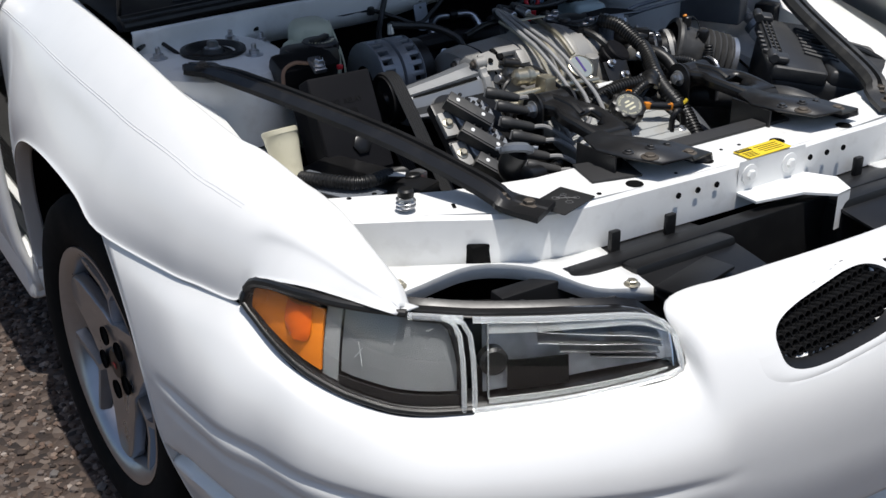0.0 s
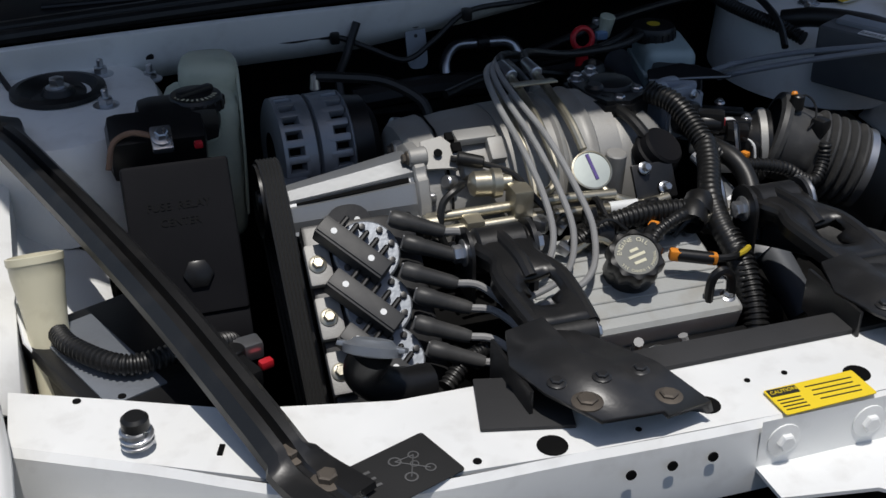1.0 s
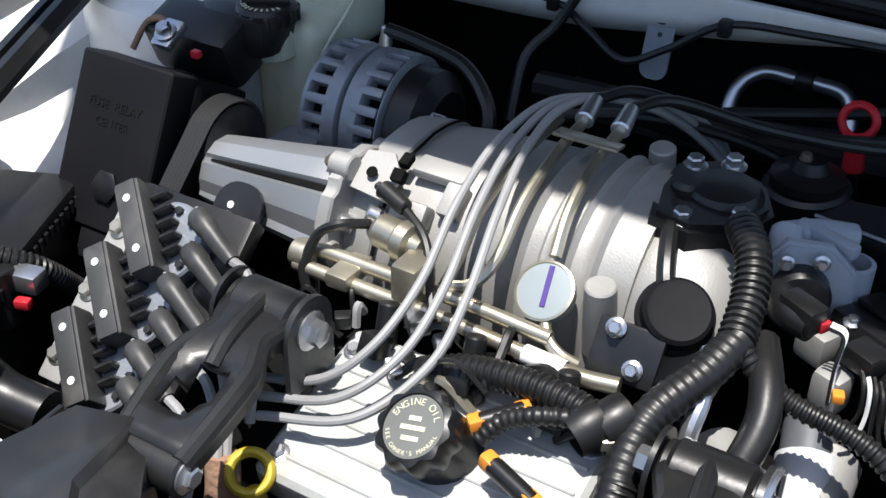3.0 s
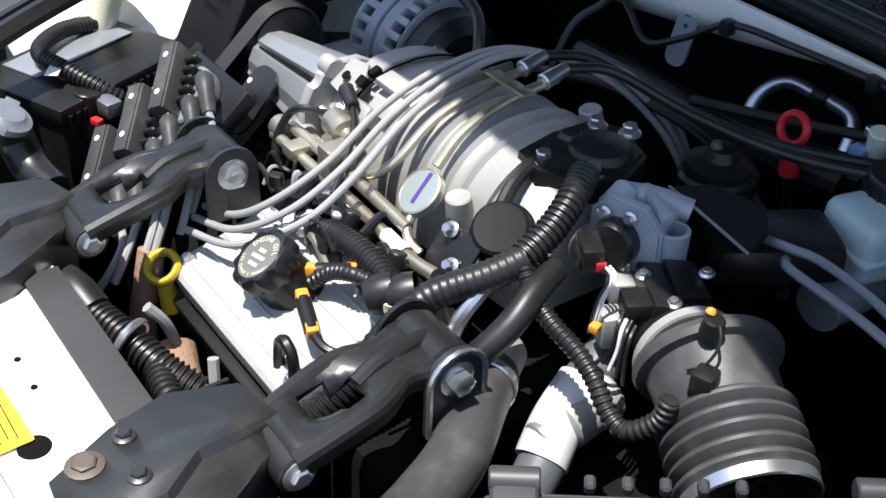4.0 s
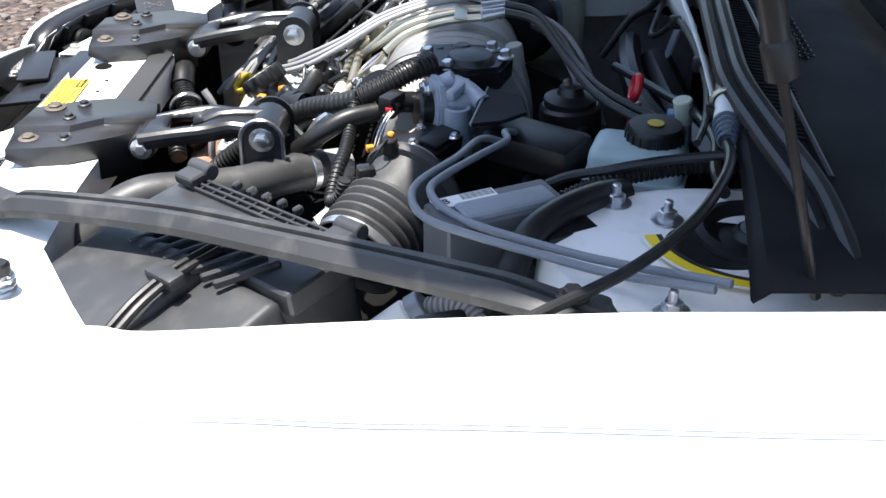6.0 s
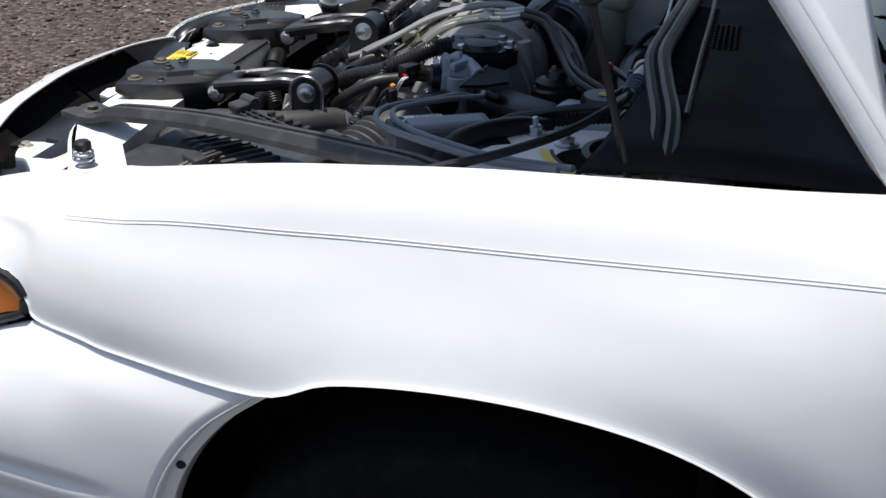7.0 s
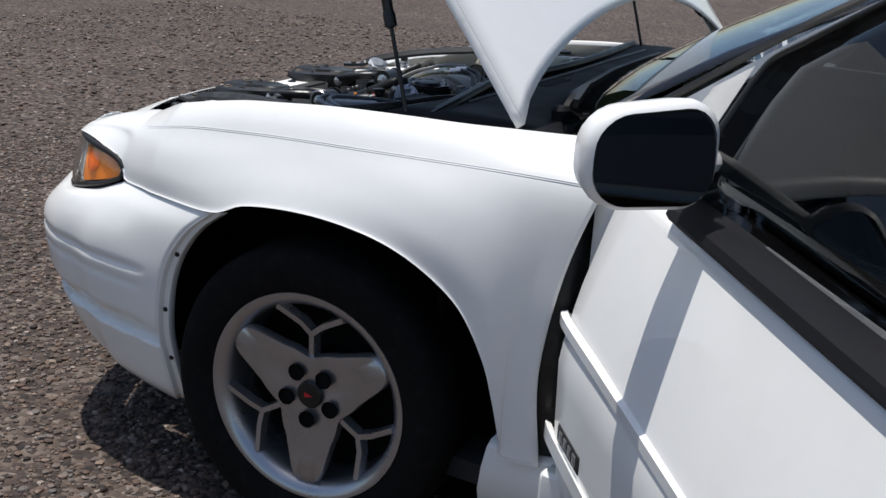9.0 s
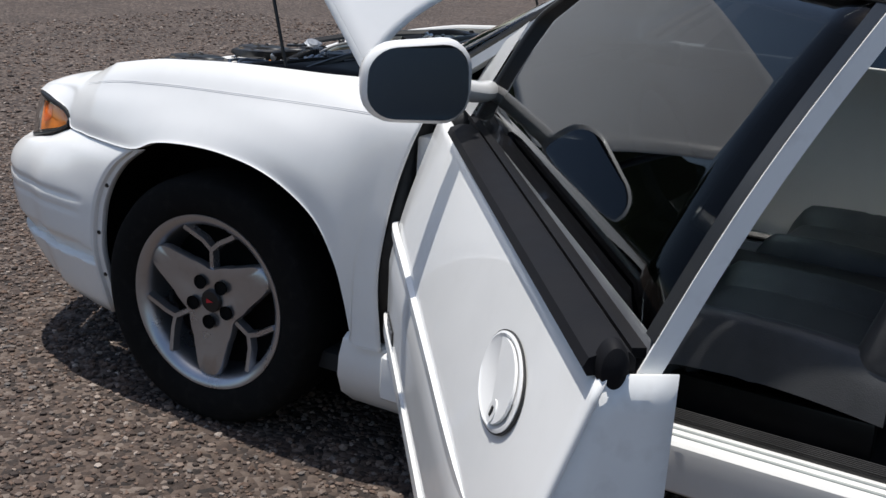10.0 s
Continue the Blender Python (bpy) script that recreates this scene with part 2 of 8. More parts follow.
def corrugated(bm, pts, r, pitch=0.006, depth=0.18, seg=12):
    line = resample(spline(pts, 10), pitch / 4)
    wave = (1.0, 1.0, 1 - depth, 1 - depth)
    return sweep(bm, line, [ring(r * wave[i % 4], seg) for i in range(len(line))])


def plate(bm, outline, h, m=None, bev=0.0):
    """A flat piece: outline of (x, y), h thick downwards from z 0 of the frame m."""
    m = m or Matrix()
    top = [bm.verts.new(m @ Vector((x, y, 0))) for x, y in outline]
    low = [bm.verts.new(m @ Vector((x, y, -h))) for x, y in outline]
    k = len(top)
    fs = [bm.faces.new(top), bm.faces.new(low[::-1])]
    for j in range(k):
        fs.append(bm.faces.new((top[j], low[j], low[(j + 1) % k], top[(j + 1) % k])))
    if bev:
        es = [e for e in fs[0].edges]
        bmesh.ops.bevel(bm, geom=es, offset=bev, segments=2, affect="EDGES")
    return bm


def rounded(w, h, r, n=4):
    """Outline of a rectangle with round corners."""
    out = []
    for cx, cy, a in ((w / 2 - r, h / 2 - r, 0), (r - w / 2, h / 2 - r, 90), (r - w / 2, r - h / 2, 180), (w / 2 - r, r - h / 2, 270)):
        out += [(cx + r * math.cos(radians(a + 90 * k / n)), cy + r * math.sin(radians(a + 90 * k / n))) for k in range(n + 1)]
    return out


def grid(bm, rows):
    """A sheet through rows of points."""
    vs = [[bm.verts.new(p) for p in row] for row in rows]
    for a, b in zip(vs, vs[1:]):
        for j in range(len(a) - 1):
            try:
                bm.faces.new((a[j], a[j + 1], b[j + 1], b[j]))
            except ValueError:
                pass
    return bm


def skin(columns, nu=6, nv=6):
    """A smooth surface through columns of as many points each: rows of points."""
    cols = [spline(c, nv) for c in columns]
    rows = [spline([c[j] for c in cols], nu) for j in range(len(cols[0]))]
    return rows


def mirrored(rows, sx):
    return [[Vector((p[0] * sx, p[1], p[2])) for p in row] for row in rows]


def thick(ob, d, offset=-1.0):
    s = ob.modifiers.new("thickness", "SOLIDIFY")
    s.thickness, s.offset, s.use_even_offset = d, offset, False
    return ob


def hexbolt(bm, p, d=(0, 0, 1), r=0.008, h=0.007, flange=1.5):
    """A hexagon bolt head with its flange, seated at p and facing d."""
    m = axis(p, Vector(p) + Vector(d))
    lathe(bm, m, [(0, 0), (r * flange, 0), (r * flange, 0.0015), (r * 1.05, 0.003), (0, 0.003)], 16)
    lathe(bm, m, [(0, 0.003), (r, 0.003), (r, h), (r * 0.8, h + 0.0012), (0, h + 0.0012)], 6)
    return bm


def words(text, m, size, material, parent, name="lettering", h=0.0004):
    """Raised or printed words, as a mesh, centred on the frame m."""
    cu = bpy.data.curves.new(name, "FONT")
    cu.body, cu.size, cu.align_x, cu.align_y, cu.extrude = text, size, "CENTER", "CENTER", h
    tmp = bpy.data.objects.new(name, cu)
    me = bpy.data.meshes.new_from_object(tmp)
    bpy.data.objects.remove(tmp)
    bm = bmesh.new()
    bm.from_mesh(me)
    bpy.data.meshes.remove(me)
    bmesh.ops.transform(bm, matrix=m, verts=bm.verts)
    return part(name, bm, material, parent)

# ---- ground ----
def gravel_material():
    m = bpy.data.materials.new("gravel_ground")
    m.use_nodes = True
    t = m.node_tree
    b = t.nodes["Principled BSDF"]
    tc = t.nodes.new("ShaderNodeTexCoord")
    v = t.nodes.new("ShaderNodeTexVoronoi")
    v.inputs["Scale"].default_value = 48
    n = t.nodes.new("ShaderNodeTexNoise")
    n.inputs["Scale"].default_value, n.inputs["Detail"].default_value = 1.3, 6
    t.links.new(tc.outputs["Object"], v.inputs["Vector"])
    t.links.new(tc.outputs["Object"], n.inputs["Vector"])
    sep = t.nodes.new("ShaderNodeSeparateColor")
    t.links.new(v.outputs["Color"], sep.inputs["Color"])
    r = t.nodes.new("ShaderNodeValToRGB")
    for p, c in ((0.0, (0.024, 0.018, 0.015)), (0.4, (0.075, 0.052, 0.041)), (0.75, (0.125, 0.090, 0.070)), (1.0, (0.22, 0.175, 0.145))):
        e = r.color_ramp.elements.new(p) if p not in (0.0, 1.0) else r.color_ramp.elements[-int(p)]
        e.color = (*c, 1)
    t.links.new(sep.outputs["Red"], r.inputs["Fac"])
    mx = t.nodes.new("ShaderNodeMix")
    mx.data_type, mx.blend_type = "RGBA", "MULTIPLY"
    mx.inputs["Factor"].default_value = 0.6
    t.links.new(r.outputs["Color"], mx.inputs["A"])
    t.links.new(n.outputs["Fac"], mx.inputs["B"])
    t.links.new(mx.outputs["Result"], b.inputs["Base Color"])
    b.inputs["Roughness"].default_value = 0.9
    bp = t.nodes.new("ShaderNodeBump")
    bp.inputs["Strength"].default_value, bp.inputs["Distance"].default_value = 1.0, 0.012
    bp.invert = True
    t.links.new(v.outputs["Distance"], bp.inputs["Height"])
    t.links.new(bp.outputs["Normal"], b.inputs["Normal"])
    return m


def stone_material():
    m = bpy.data.materials.new("gravel_stone")
    m.use_nodes = True
    t = m.node_tree
    b = t.nodes["Principled BSDF"]
    g = t.nodes.new("ShaderNodeNewGeometry")
    r = t.nodes.new("ShaderNodeValToRGB")
    for p, c in ((0.0, (0.030, 0.022, 0.018)), (0.3, (0.085, 0.058, 0.045)), (0.55, (0.135, 0.088, 0.064)), (0.75, (0.120, 0.108, 0.100)), (0.92, (0.20, 0.145, 0.112)), (1.0, (0.34, 0.29, 0.25))):
        e = r.color_ramp.elements.new(p) if p not in (0.0, 1.0) else r.color_ramp.elements[-int(p)]
        e.color = (*c, 1)
    t.links.new(g.outputs["Random Per Island"], r.inputs["Fac"])
    t.links.new(r.outputs["Color"], b.inputs["Base Color"])
    b.inputs["Roughness"].default_value = 0.85
    return m


gb = B()
grid(gb, [[(x, y, 0) for x in (-2000, -60, -12, 0, 12, 60, 2000)] for y in (-2000, -60, -12, 0, 12, 60, 2000)])
ground = tagged(part("ground", gb, gravel_material()), "brown and grey gravel yard surface", "ground", kind="structure")


def stones(count, x0, x1, y0, y1, lo, hi, seed):
    rng = np.random.default_rng(seed)
    ico = bmesh.new()
    bmesh.ops.create_icosphere(ico, subdivisions=1, radius=1)
    base = np.array([v.co[:] for v in ico.verts])
    tri = np.array([[v.index for v in f.verts] for f in ico.faces])
    ico.free()
    c = np.c_[rng.uniform(x0, x1, count), rng.uniform(y0, y1, count)]
    s = rng.uniform(lo, hi, count) * rng.choice([0.6, 1.0, 1.0, 1.5], count)
    a = rng.uniform(0, 2 * np.pi, count)
    v = base[None] * (1 + rng.uniform(-0.28, 0.28, (count, len(base), 3)))
    v = v * s[:, None, None] * np.stack([np.ones(count), rng.uniform(0.55, 1, count), rng.uniform(0.4, 0.75, count)], 1)[:, None]
    x = v[..., 0] * np.cos(a)[:, None] - v[..., 1] * np.sin(a)[:, None] + c[:, :1]
    y = v[..., 0] * np.sin(a)[:, None] + v[..., 1] * np.cos(a)[:, None] + c[:, 1:]
    z = v[..., 2] + (s * 0.22)[:, None]
    pts = np.stack([x, y, z], -1).reshape(-1, 3)
    faces = (tri[None] + (np.arange(count) * len(base))[:, None, None]).reshape(-1, 3)
    me = bpy.data.meshes.new("gravel")
    me.from_pydata(pts.tolist(), [], faces.tolist())
    me.materials.append(STONE)
    ob = new("gravel", me)
    return tagged(ob, "loose brown, tan and grey gravel stones on the ground", "gravel", kind="stuff")


STONE = stone_material()
stones(52000, -2.2, 1.7, -3.4, 1.4, 0.0042, 0.0095, 3)
stones(9000, -7.0, -2.2, -7.0, 1.5, 0.008, 0.016, 4)
stones(5000, -2.2, 2.0, -7.0, -3.4, 0.008, 0.016, 5)
PAVING = mat("tan_concrete", (0.42, 0.36, 0.29), 0.8, var=0.12, scale=0.6, fine=30, bump=0.3)
pb = B()
box(pb, (-26, -9, -0.02), (8, 60, 0.06), 0.01, rz=14)
tagged(part("pavement", pb, PAVING), "tan concrete drive at the edge of the gravel", "pavement", kind="structure")
# out-of-view dark tree ring, added for dark reflections in the glass, tallest one side
TREES = mat("far_trees", (0.045, 0.055, 0.030), 0.9, var=0.5, scale=0.4, fine=3.0, bump=0.8, spec=0.1)
rng = random.Random(11)
raw = [rng.uniform(9.0, 14.0) if 54 <= k_ <= 70 else rng.uniform(0.5, 0.8) for k_ in range(90)]
heights = [raw[k // 8] * (1 - k % 8 / 8) + raw[(k // 8 + 1) % 90] * (k % 8 / 8) for k in range(720)]
heights = [h * rng.uniform(0.95, 1.05) for h in heights]
tl = grid(B(), [[(42 * math.cos(a) * (1 + 0.03 * math.sin(7 * a)), 42 * math.sin(a) * (1 + 0.03 * math.sin(7 * a)), h * f) for a, h in ((2 * math.pi * k / 720, heights[k % 720]) for k in range(721))] for f in (0.0, 0.35, 0.7, 1.0)])
tagged(part("backdrop", tl, TREES), "added dark tree ring out of view, for reflections", "trees", kind="structure")

# ---- the car: body ----
car = thing("car", (0, 0, 0), "white two-door coupe with open hood and open driver door on gravel", "car")

# inner top edge of the fender by y: x, z; then the crease and the lower edge, column by column
FENDER = [
    # inner x y z            crease x y z            lower x y z
    ((0.676, -0.806, 0.774), (0.681, -0.809, 0.773), (0.687, -0.812, 0.770)),
    ((0.670, -0.776, 0.794), (0.698, -0.778, 0.790), (0.711, -0.784, 0.777)),
    ((0.671, -0.745, 0.807), (0.711, -0.742, 0.800), (0.733, -0.744, 0.780)),
    ((0.673, -0.700, 0.823), (0.722, -0.695, 0.810), (0.755, -0.700, 0.780)),
    ((0.674, -0.630, 0.842), (0.737, -0.632, 0.818), (0.775, -0.648, 0.772)),
    ((0.680, -0.575, 0.853), (0.752, -0.586, 0.821), (0.791, -0.592, 0.756)),
    ((0.690, -0.540, 0.858), (0.762, -0.558, 0.822), (0.800, -0.568, 0.729)),
    ((0.703, -0.518, 0.868), (0.771, -0.535, 0.823), (0.808, -0.553, 0.711)),
    ((0.735, -0.455, 0.892), (0.790, -0.468, 0.834), (0.835, -0.480, 0.7115)),
    ((0.760, -0.402, 0.906), (0.804, -0.406, 0.843), (0.858, -0.416, 0.7125)),
    ((0.781, -0.247, 0.935), (0.819, -0.246, 0.864), (0.904, -0.227, 0.718)),
    ((0.783, -0.138, 0.946), (0.823, -0.137, 0.875), (0.909, -0.139, 0.749)),
    ((0.784, -0.019, 0.956), (0.825, -0.024, 0.883), (0.912, -0.030, 0.762)),
    ((0.784, 0.088, 0.961), (0.826, 0.089, 0.889), (0.913, 0.087, 0.760)),
    ((0.781, 0.193, 0.964), (0.826, 0.195, 0.893), (0.911, 0.202, 0.740)),
    ((0.777, 0.298, 0.966), (0.826, 0.298, 0.894), (0.907, 0.296, 0.700)),
    ((0.768, 0.392, 0.969), (0.825, 0.389, 0.896), (0.901, 0.375, 0.639)),
    ((0.755, 0.464, 0.970), (0.826, 0.459, 0.897), (0.895, 0.428, 0.548)),
    ((0.744, 0.516, 0.971), (0.825, 0.507, 0.897), (0.888, 0.453, 0.465)),
    ((0.729, 0.557, 0.971), (0.825, 0.542, 0.898), (0.881, 0.470, 0.385)),
    ((0.726, 0.587, 0.972), (0.826, 0.566, 0.899), (0.876, 0.476, 0.344)),
    ((0.721, 0.654, 0.976), (0.827, 0.618, 0.901), (0.868, 0.553, 0.342)),
]


def fender_columns(sx):
    cols = []
    for a, c, l in FENDER:
        a, c, l = Vector(a), Vector(c), Vector(l)
        if sx < 0:  # the passenger side edge turns in further
            a += Vector((-0.024, 0, -0.007)) * min(1.0, max(0.0, (a.y + 0.56) / 0.11))
        c.x += 0.017 * min(1.0, max(0.0, (c.y + 0.55) / 0.2))
        h = (c.z - l.z)
        steep = max(0.0, min(1.0, ((l.x - c.x) / max(h, 0.01) - 0.28) / 0.35))
        m0 = a.lerp(c, 0.5) + Vector((0.003, 0, 0.006 if h > 0.05 else 0.002))
        m1 = c.lerp(l, 0.3)
        m1.x = c.x + (l.x - c.x) * (0.60 - 0.34 * steep)
        m2 = c.lerp(l, 0.66)
        m2.x = c.x + (l.x - c.x) * (0.95 - 0.30 * steep)
        if l.y > 0.40:
            bow = max(0.0, min(1.0, (l.y - 0.40) / 0.12))
            m1.y -= 0.034 * bow
            m2.y -= 0.040 * bow
        lip = l + Vector((-0.002, 0, -0.004))
        cols.append((a + Vector((-0.012, 0, -0.012)), a, m0, c, m1, m2, l.lerp(m2, 0.10), l, lip + Vector((-0.030, 0, 0.004))))
    return cols


def make_fender(sx):
    rows = mirrored(skin(fender_columns(sx), 5, 5), sx)
    f = part("front_fender", grid(B(), rows), PAINT, car, sharp=60)
    thick(f, 0.003, 0)
    # doubled pinstripe along the shoulder, laid on the skin
    side = np.array([p[:] for row in mirrored(skin(fender_columns(sx), 12, 14), sx) for p in row])

    def skin_x(y, z):
        d = (side[:, 1] - y) ** 2 + (side[:, 2] - z) ** 2 + (abs(side[:, 0]) < 0.72) * 1.0
        i = np.argsort(d)[:12]
        w = (d[i] + 1e-5) ** -0.5
        A = np.c_[np.ones(len(i)), side[i, 1] - y, side[i, 2] - z] * w[:, None]
        return float(np.linalg.lstsq(A, side[i, 0] * w, rcond=None)[0][0])

    line = resample(spline([(0, -0.520, 0.834), (0, -0.497, 0.839), (0, -0.354, 0.867), (0, -0.154, 0.885), (0, 0.089, 0.895), (0, 0.363, 0.903), (0, 0.598, 0.907)], 8), 0.02)
    for dz in (-0.0017, 0.0017):
        sb = sweep(B(), [Vector((skin_x(p.y, p.z + dz) + sx * 0.0016, p.y, p.z + dz)) for p in line], ring(0.0010, 8))
        part("pinstripe", sb, STRIPE, f)
    # lower piece in front of the door
    lb = B()
    prof = [(0.800, 0.360), (0.846, 0.358), (0.860, 0.346), (0.866, 0.300), (0.858, 0.245), (0.825, 0.185), (0.760, 0.136), (0.735, 0.150)]
    ends = [[lb.verts.new((sx * x, (0.403 + 0.035 * (z - 0.132) / 0.225) if k == 0 else 0.62, z)) for x, z in prof] for k in (0, 1)]
    for i in range(len(prof)):
        j = (i + 1) % len(prof)
        lb.faces.new((ends[0][i], ends[0][j], ends[1][j], ends[1][i]))
    lb.faces.new(ends[0])
    lb.faces.new(ends[1])
    bmesh.ops.recalc_face_normals(lb, faces=lb.faces)
    part("rocker_end", lb, PAINT, f, sharp=40)
    return f


for sx in (1, -1):
    make_fender(sx)

BUMPER = [
    # columns from the wheel arch to the middle, top to bottom
    ((0.902, -0.231, 0.713), (0.906, -0.293, 0.664), (0.907, -0.342, 0.598), (0.906, -0.371, 0.522), (0.897, -0.388, 0.415), (0.876, -0.390, 0.329), (0.842, -0.393, 0.232), (0.803, -0.419, 0.190)),
    ((0.856, -0.418, 0.708), (0.881, -0.433, 0.665), (0.893, -0.452, 0.598), (0.896, -0.465, 0.524), (0.884, -0.475, 0.418), (0.863, -0.483, 0.333), (0.829, -0.493, 0.237), (0.790, -0.495, 0.193)),
    ((0.833, -0.483, 0.707), (0.862, -0.506, 0.664), (0.883, -0.528, 0.600), (0.887, -0.540, 0.527), (0.874, -0.546, 0.422), (0.852, -0.550, 0.337), (0.817, -0.554, 0.241), (0.780, -0.553, 0.198)),
    ((0.806, -0.556, 0.706), (0.842, -0.582, 0.664), (0.869, -0.606, 0.604), (0.875, -0.619, 0.532), (0.860, -0.622, 0.427), (0.837, -0.621, 0.342), (0.802, -0.617, 0.246), (0.767, -0.611, 0.203)),
    ((0.793, -0.645, 0.673), (0.822, -0.667, 0.651), (0.844, -0.685, 0.600), (0.848, -0.693, 0.532), (0.833, -0.691, 0.429), (0.809, -0.686, 0.344), (0.772, -0.675, 0.251), (0.740, -0.667, 0.208)),
    ((0.779, -0.719, 0.656), (0.798, -0.753, 0.641), (0.813, -0.784, 0.589), (0.815, -0.794, 0.526), (0.801, -0.788, 0.426), (0.777, -0.776, 0.342), (0.739, -0.753, 0.253), (0.709, -0.735, 0.211)),
    ((0.712, -0.828, 0.634), (0.728, -0.861, 0.619), (0.740, -0.894, 0.576), (0.742, -0.900, 0.519), (0.728, -0.892, 0.424), (0.706, -0.875, 0.340), (0.672, -0.848, 0.253), (0.645, -0.826, 0.211)),
    ((0.618, -0.892, 0.638), (0.635, -0.934, 0.612), (0.646, -0.964, 0.570), (0.649, -0.968, 0.511), (0.636, -0.960, 0.421), (0.616, -0.942, 0.337), (0.587, -0.915, 0.253), (0.562, -0.895, 0.211)),
    ((0.490, -0.963, 0.657), (0.496, -1.008, 0.624), (0.498, -1.041, 0.578), (0.498, -1.047, 0.511), (0.487, -1.036, 0.421), (0.473, -1.016, 0.337), (0.456, -0.989, 0.253), (0.441, -0.964, 0.211)),
    ((0.362, -1.004, 0.674), (0.368, -1.047, 0.641), (0.371, -1.078, 0.588), (0.370, -1.083, 0.516), (0.361, -1.071, 0.421), (0.353, -1.051, 0.337), (0.342, -1.021, 0.253), (0.334, -0.996, 0.211)),
    ((0.340, -0.936, 0.740), (0.331, -1.018, 0.710), (0.320, -1.076, 0.626), (0.314, -1.090, 0.521), (0.308, -1.078, 0.421), (0.303, -1.058, 0.337), (0.293, -1.028, 0.253), (0.283, -1.003, 0.211)),
    ((0.224, -0.956, 0.758), (0.223, -1.035, 0.724), (0.219, -1.096, 0.636), (0.217, -1.108, 0.521), (0.213, -1.096, 0.421), (0.209, -1.078, 0.337), (0.203, -1.048, 0.253), (0.195, -1.023, 0.211)),
    ((0.107, -0.968, 0.764), (0.107, -1.049, 0.728), (0.107, -1.108, 0.638), (0.107, -1.118, 0.521), (0.105, -1.106, 0.421), (0.103, -1.088, 0.337), (0.101, -1.058, 0.253), (0.098, -1.033, 0.211)),
    ((0.000, -0.973, 0.766), (0.000, -1.057, 0.730), (0.000, -1.114, 0.638), (0.000, -1.123, 0.521), (0.000, -1.111, 0.421), (0.000, -1.093, 0.337), (0.000, -1.063, 0.253), (0.000, -1.038, 0.211)),
]


def groove(p):
    """Two style grooves and the step of the lower lip."""
    d = 0.0
    for z0, w, deep in ((0.540, 0.008, 0.006), (0.500, 0.007, 0.005)):
        d += deep * math.exp(-((p.z - z0) / w) ** 2)
    if p.z < 0.42:
        d += 0.022 * min(1.0, (0.42 - p.z) / 0.045)
    if p.z < 0.366:
        d -= 0.022 * min(1.0, (0.366 - p.z) / 0.008)
    fade = min(1.0, max(0.0, (abs(p.x) - 0.30) / 0.2)) if p.z > 0.40 else 1.0
    fade *= min(1.0, max(0.0, (-0.42 - p.y) / 0.06)) if p.z > 0.40 else 1.0
    out = Vector((p.x * 0.9, p.y, 0)).normalized()
    return p - out * d * fade


half = [list(c) for c in BUMPER]
full = half + [[(-x, y, z) for x, y, z in c] for c in half[-2::-1]]
rows = [[groove(p) for p in row] for row in skin(full, 8, 14)]


GX, GW_, GZ_, GH = 0.125, 0.118, 0.708, 0.035


def grille_uv(x, z):
    return (abs(x) - GX) / GW_, (z - GZ_ + 0.13 * (abs(x) - GX)) / GH


def in_grille(p, k=1.0):
    u, w = grille_uv(p.x, p.z)
    return p.y < -0.9 and abs(u) ** 3.2 + abs(w) ** 3.0 < k


bb = grid(B(), rows)
bmesh.ops.delete(bb, geom=[f for f in bb.faces if in_grille(f.calc_center_median(), 0.75)], context="FACES")
for v in bb.verts:
    if in_grille(v.co, 1.2):
        v.co.y += 0.022
bumper = part("front_bumper", bb, PAINT, car, sharp=70)
thick(bumper, 0.004, -1.0)


FRONT = np.array([p[:] for row in rows for p in row if p.y < -0.85])


def bumper_y(x, z):
    d = (FRONT[:, 0] - x) ** 2 + (FRONT[:, 2] - z) ** 2
    i = np.argsort(d)[:14]
    w = 1 / (d[i] + 1e-4)
    A = np.c_[np.ones(len(i)), FRONT[i, 0] - x, FRONT[i, 2] - z] * w[:, None] ** 0.5
    return float(np.linalg.lstsq(A, FRONT[i, 1] * w ** 0.5, rcond=None)[0][0])


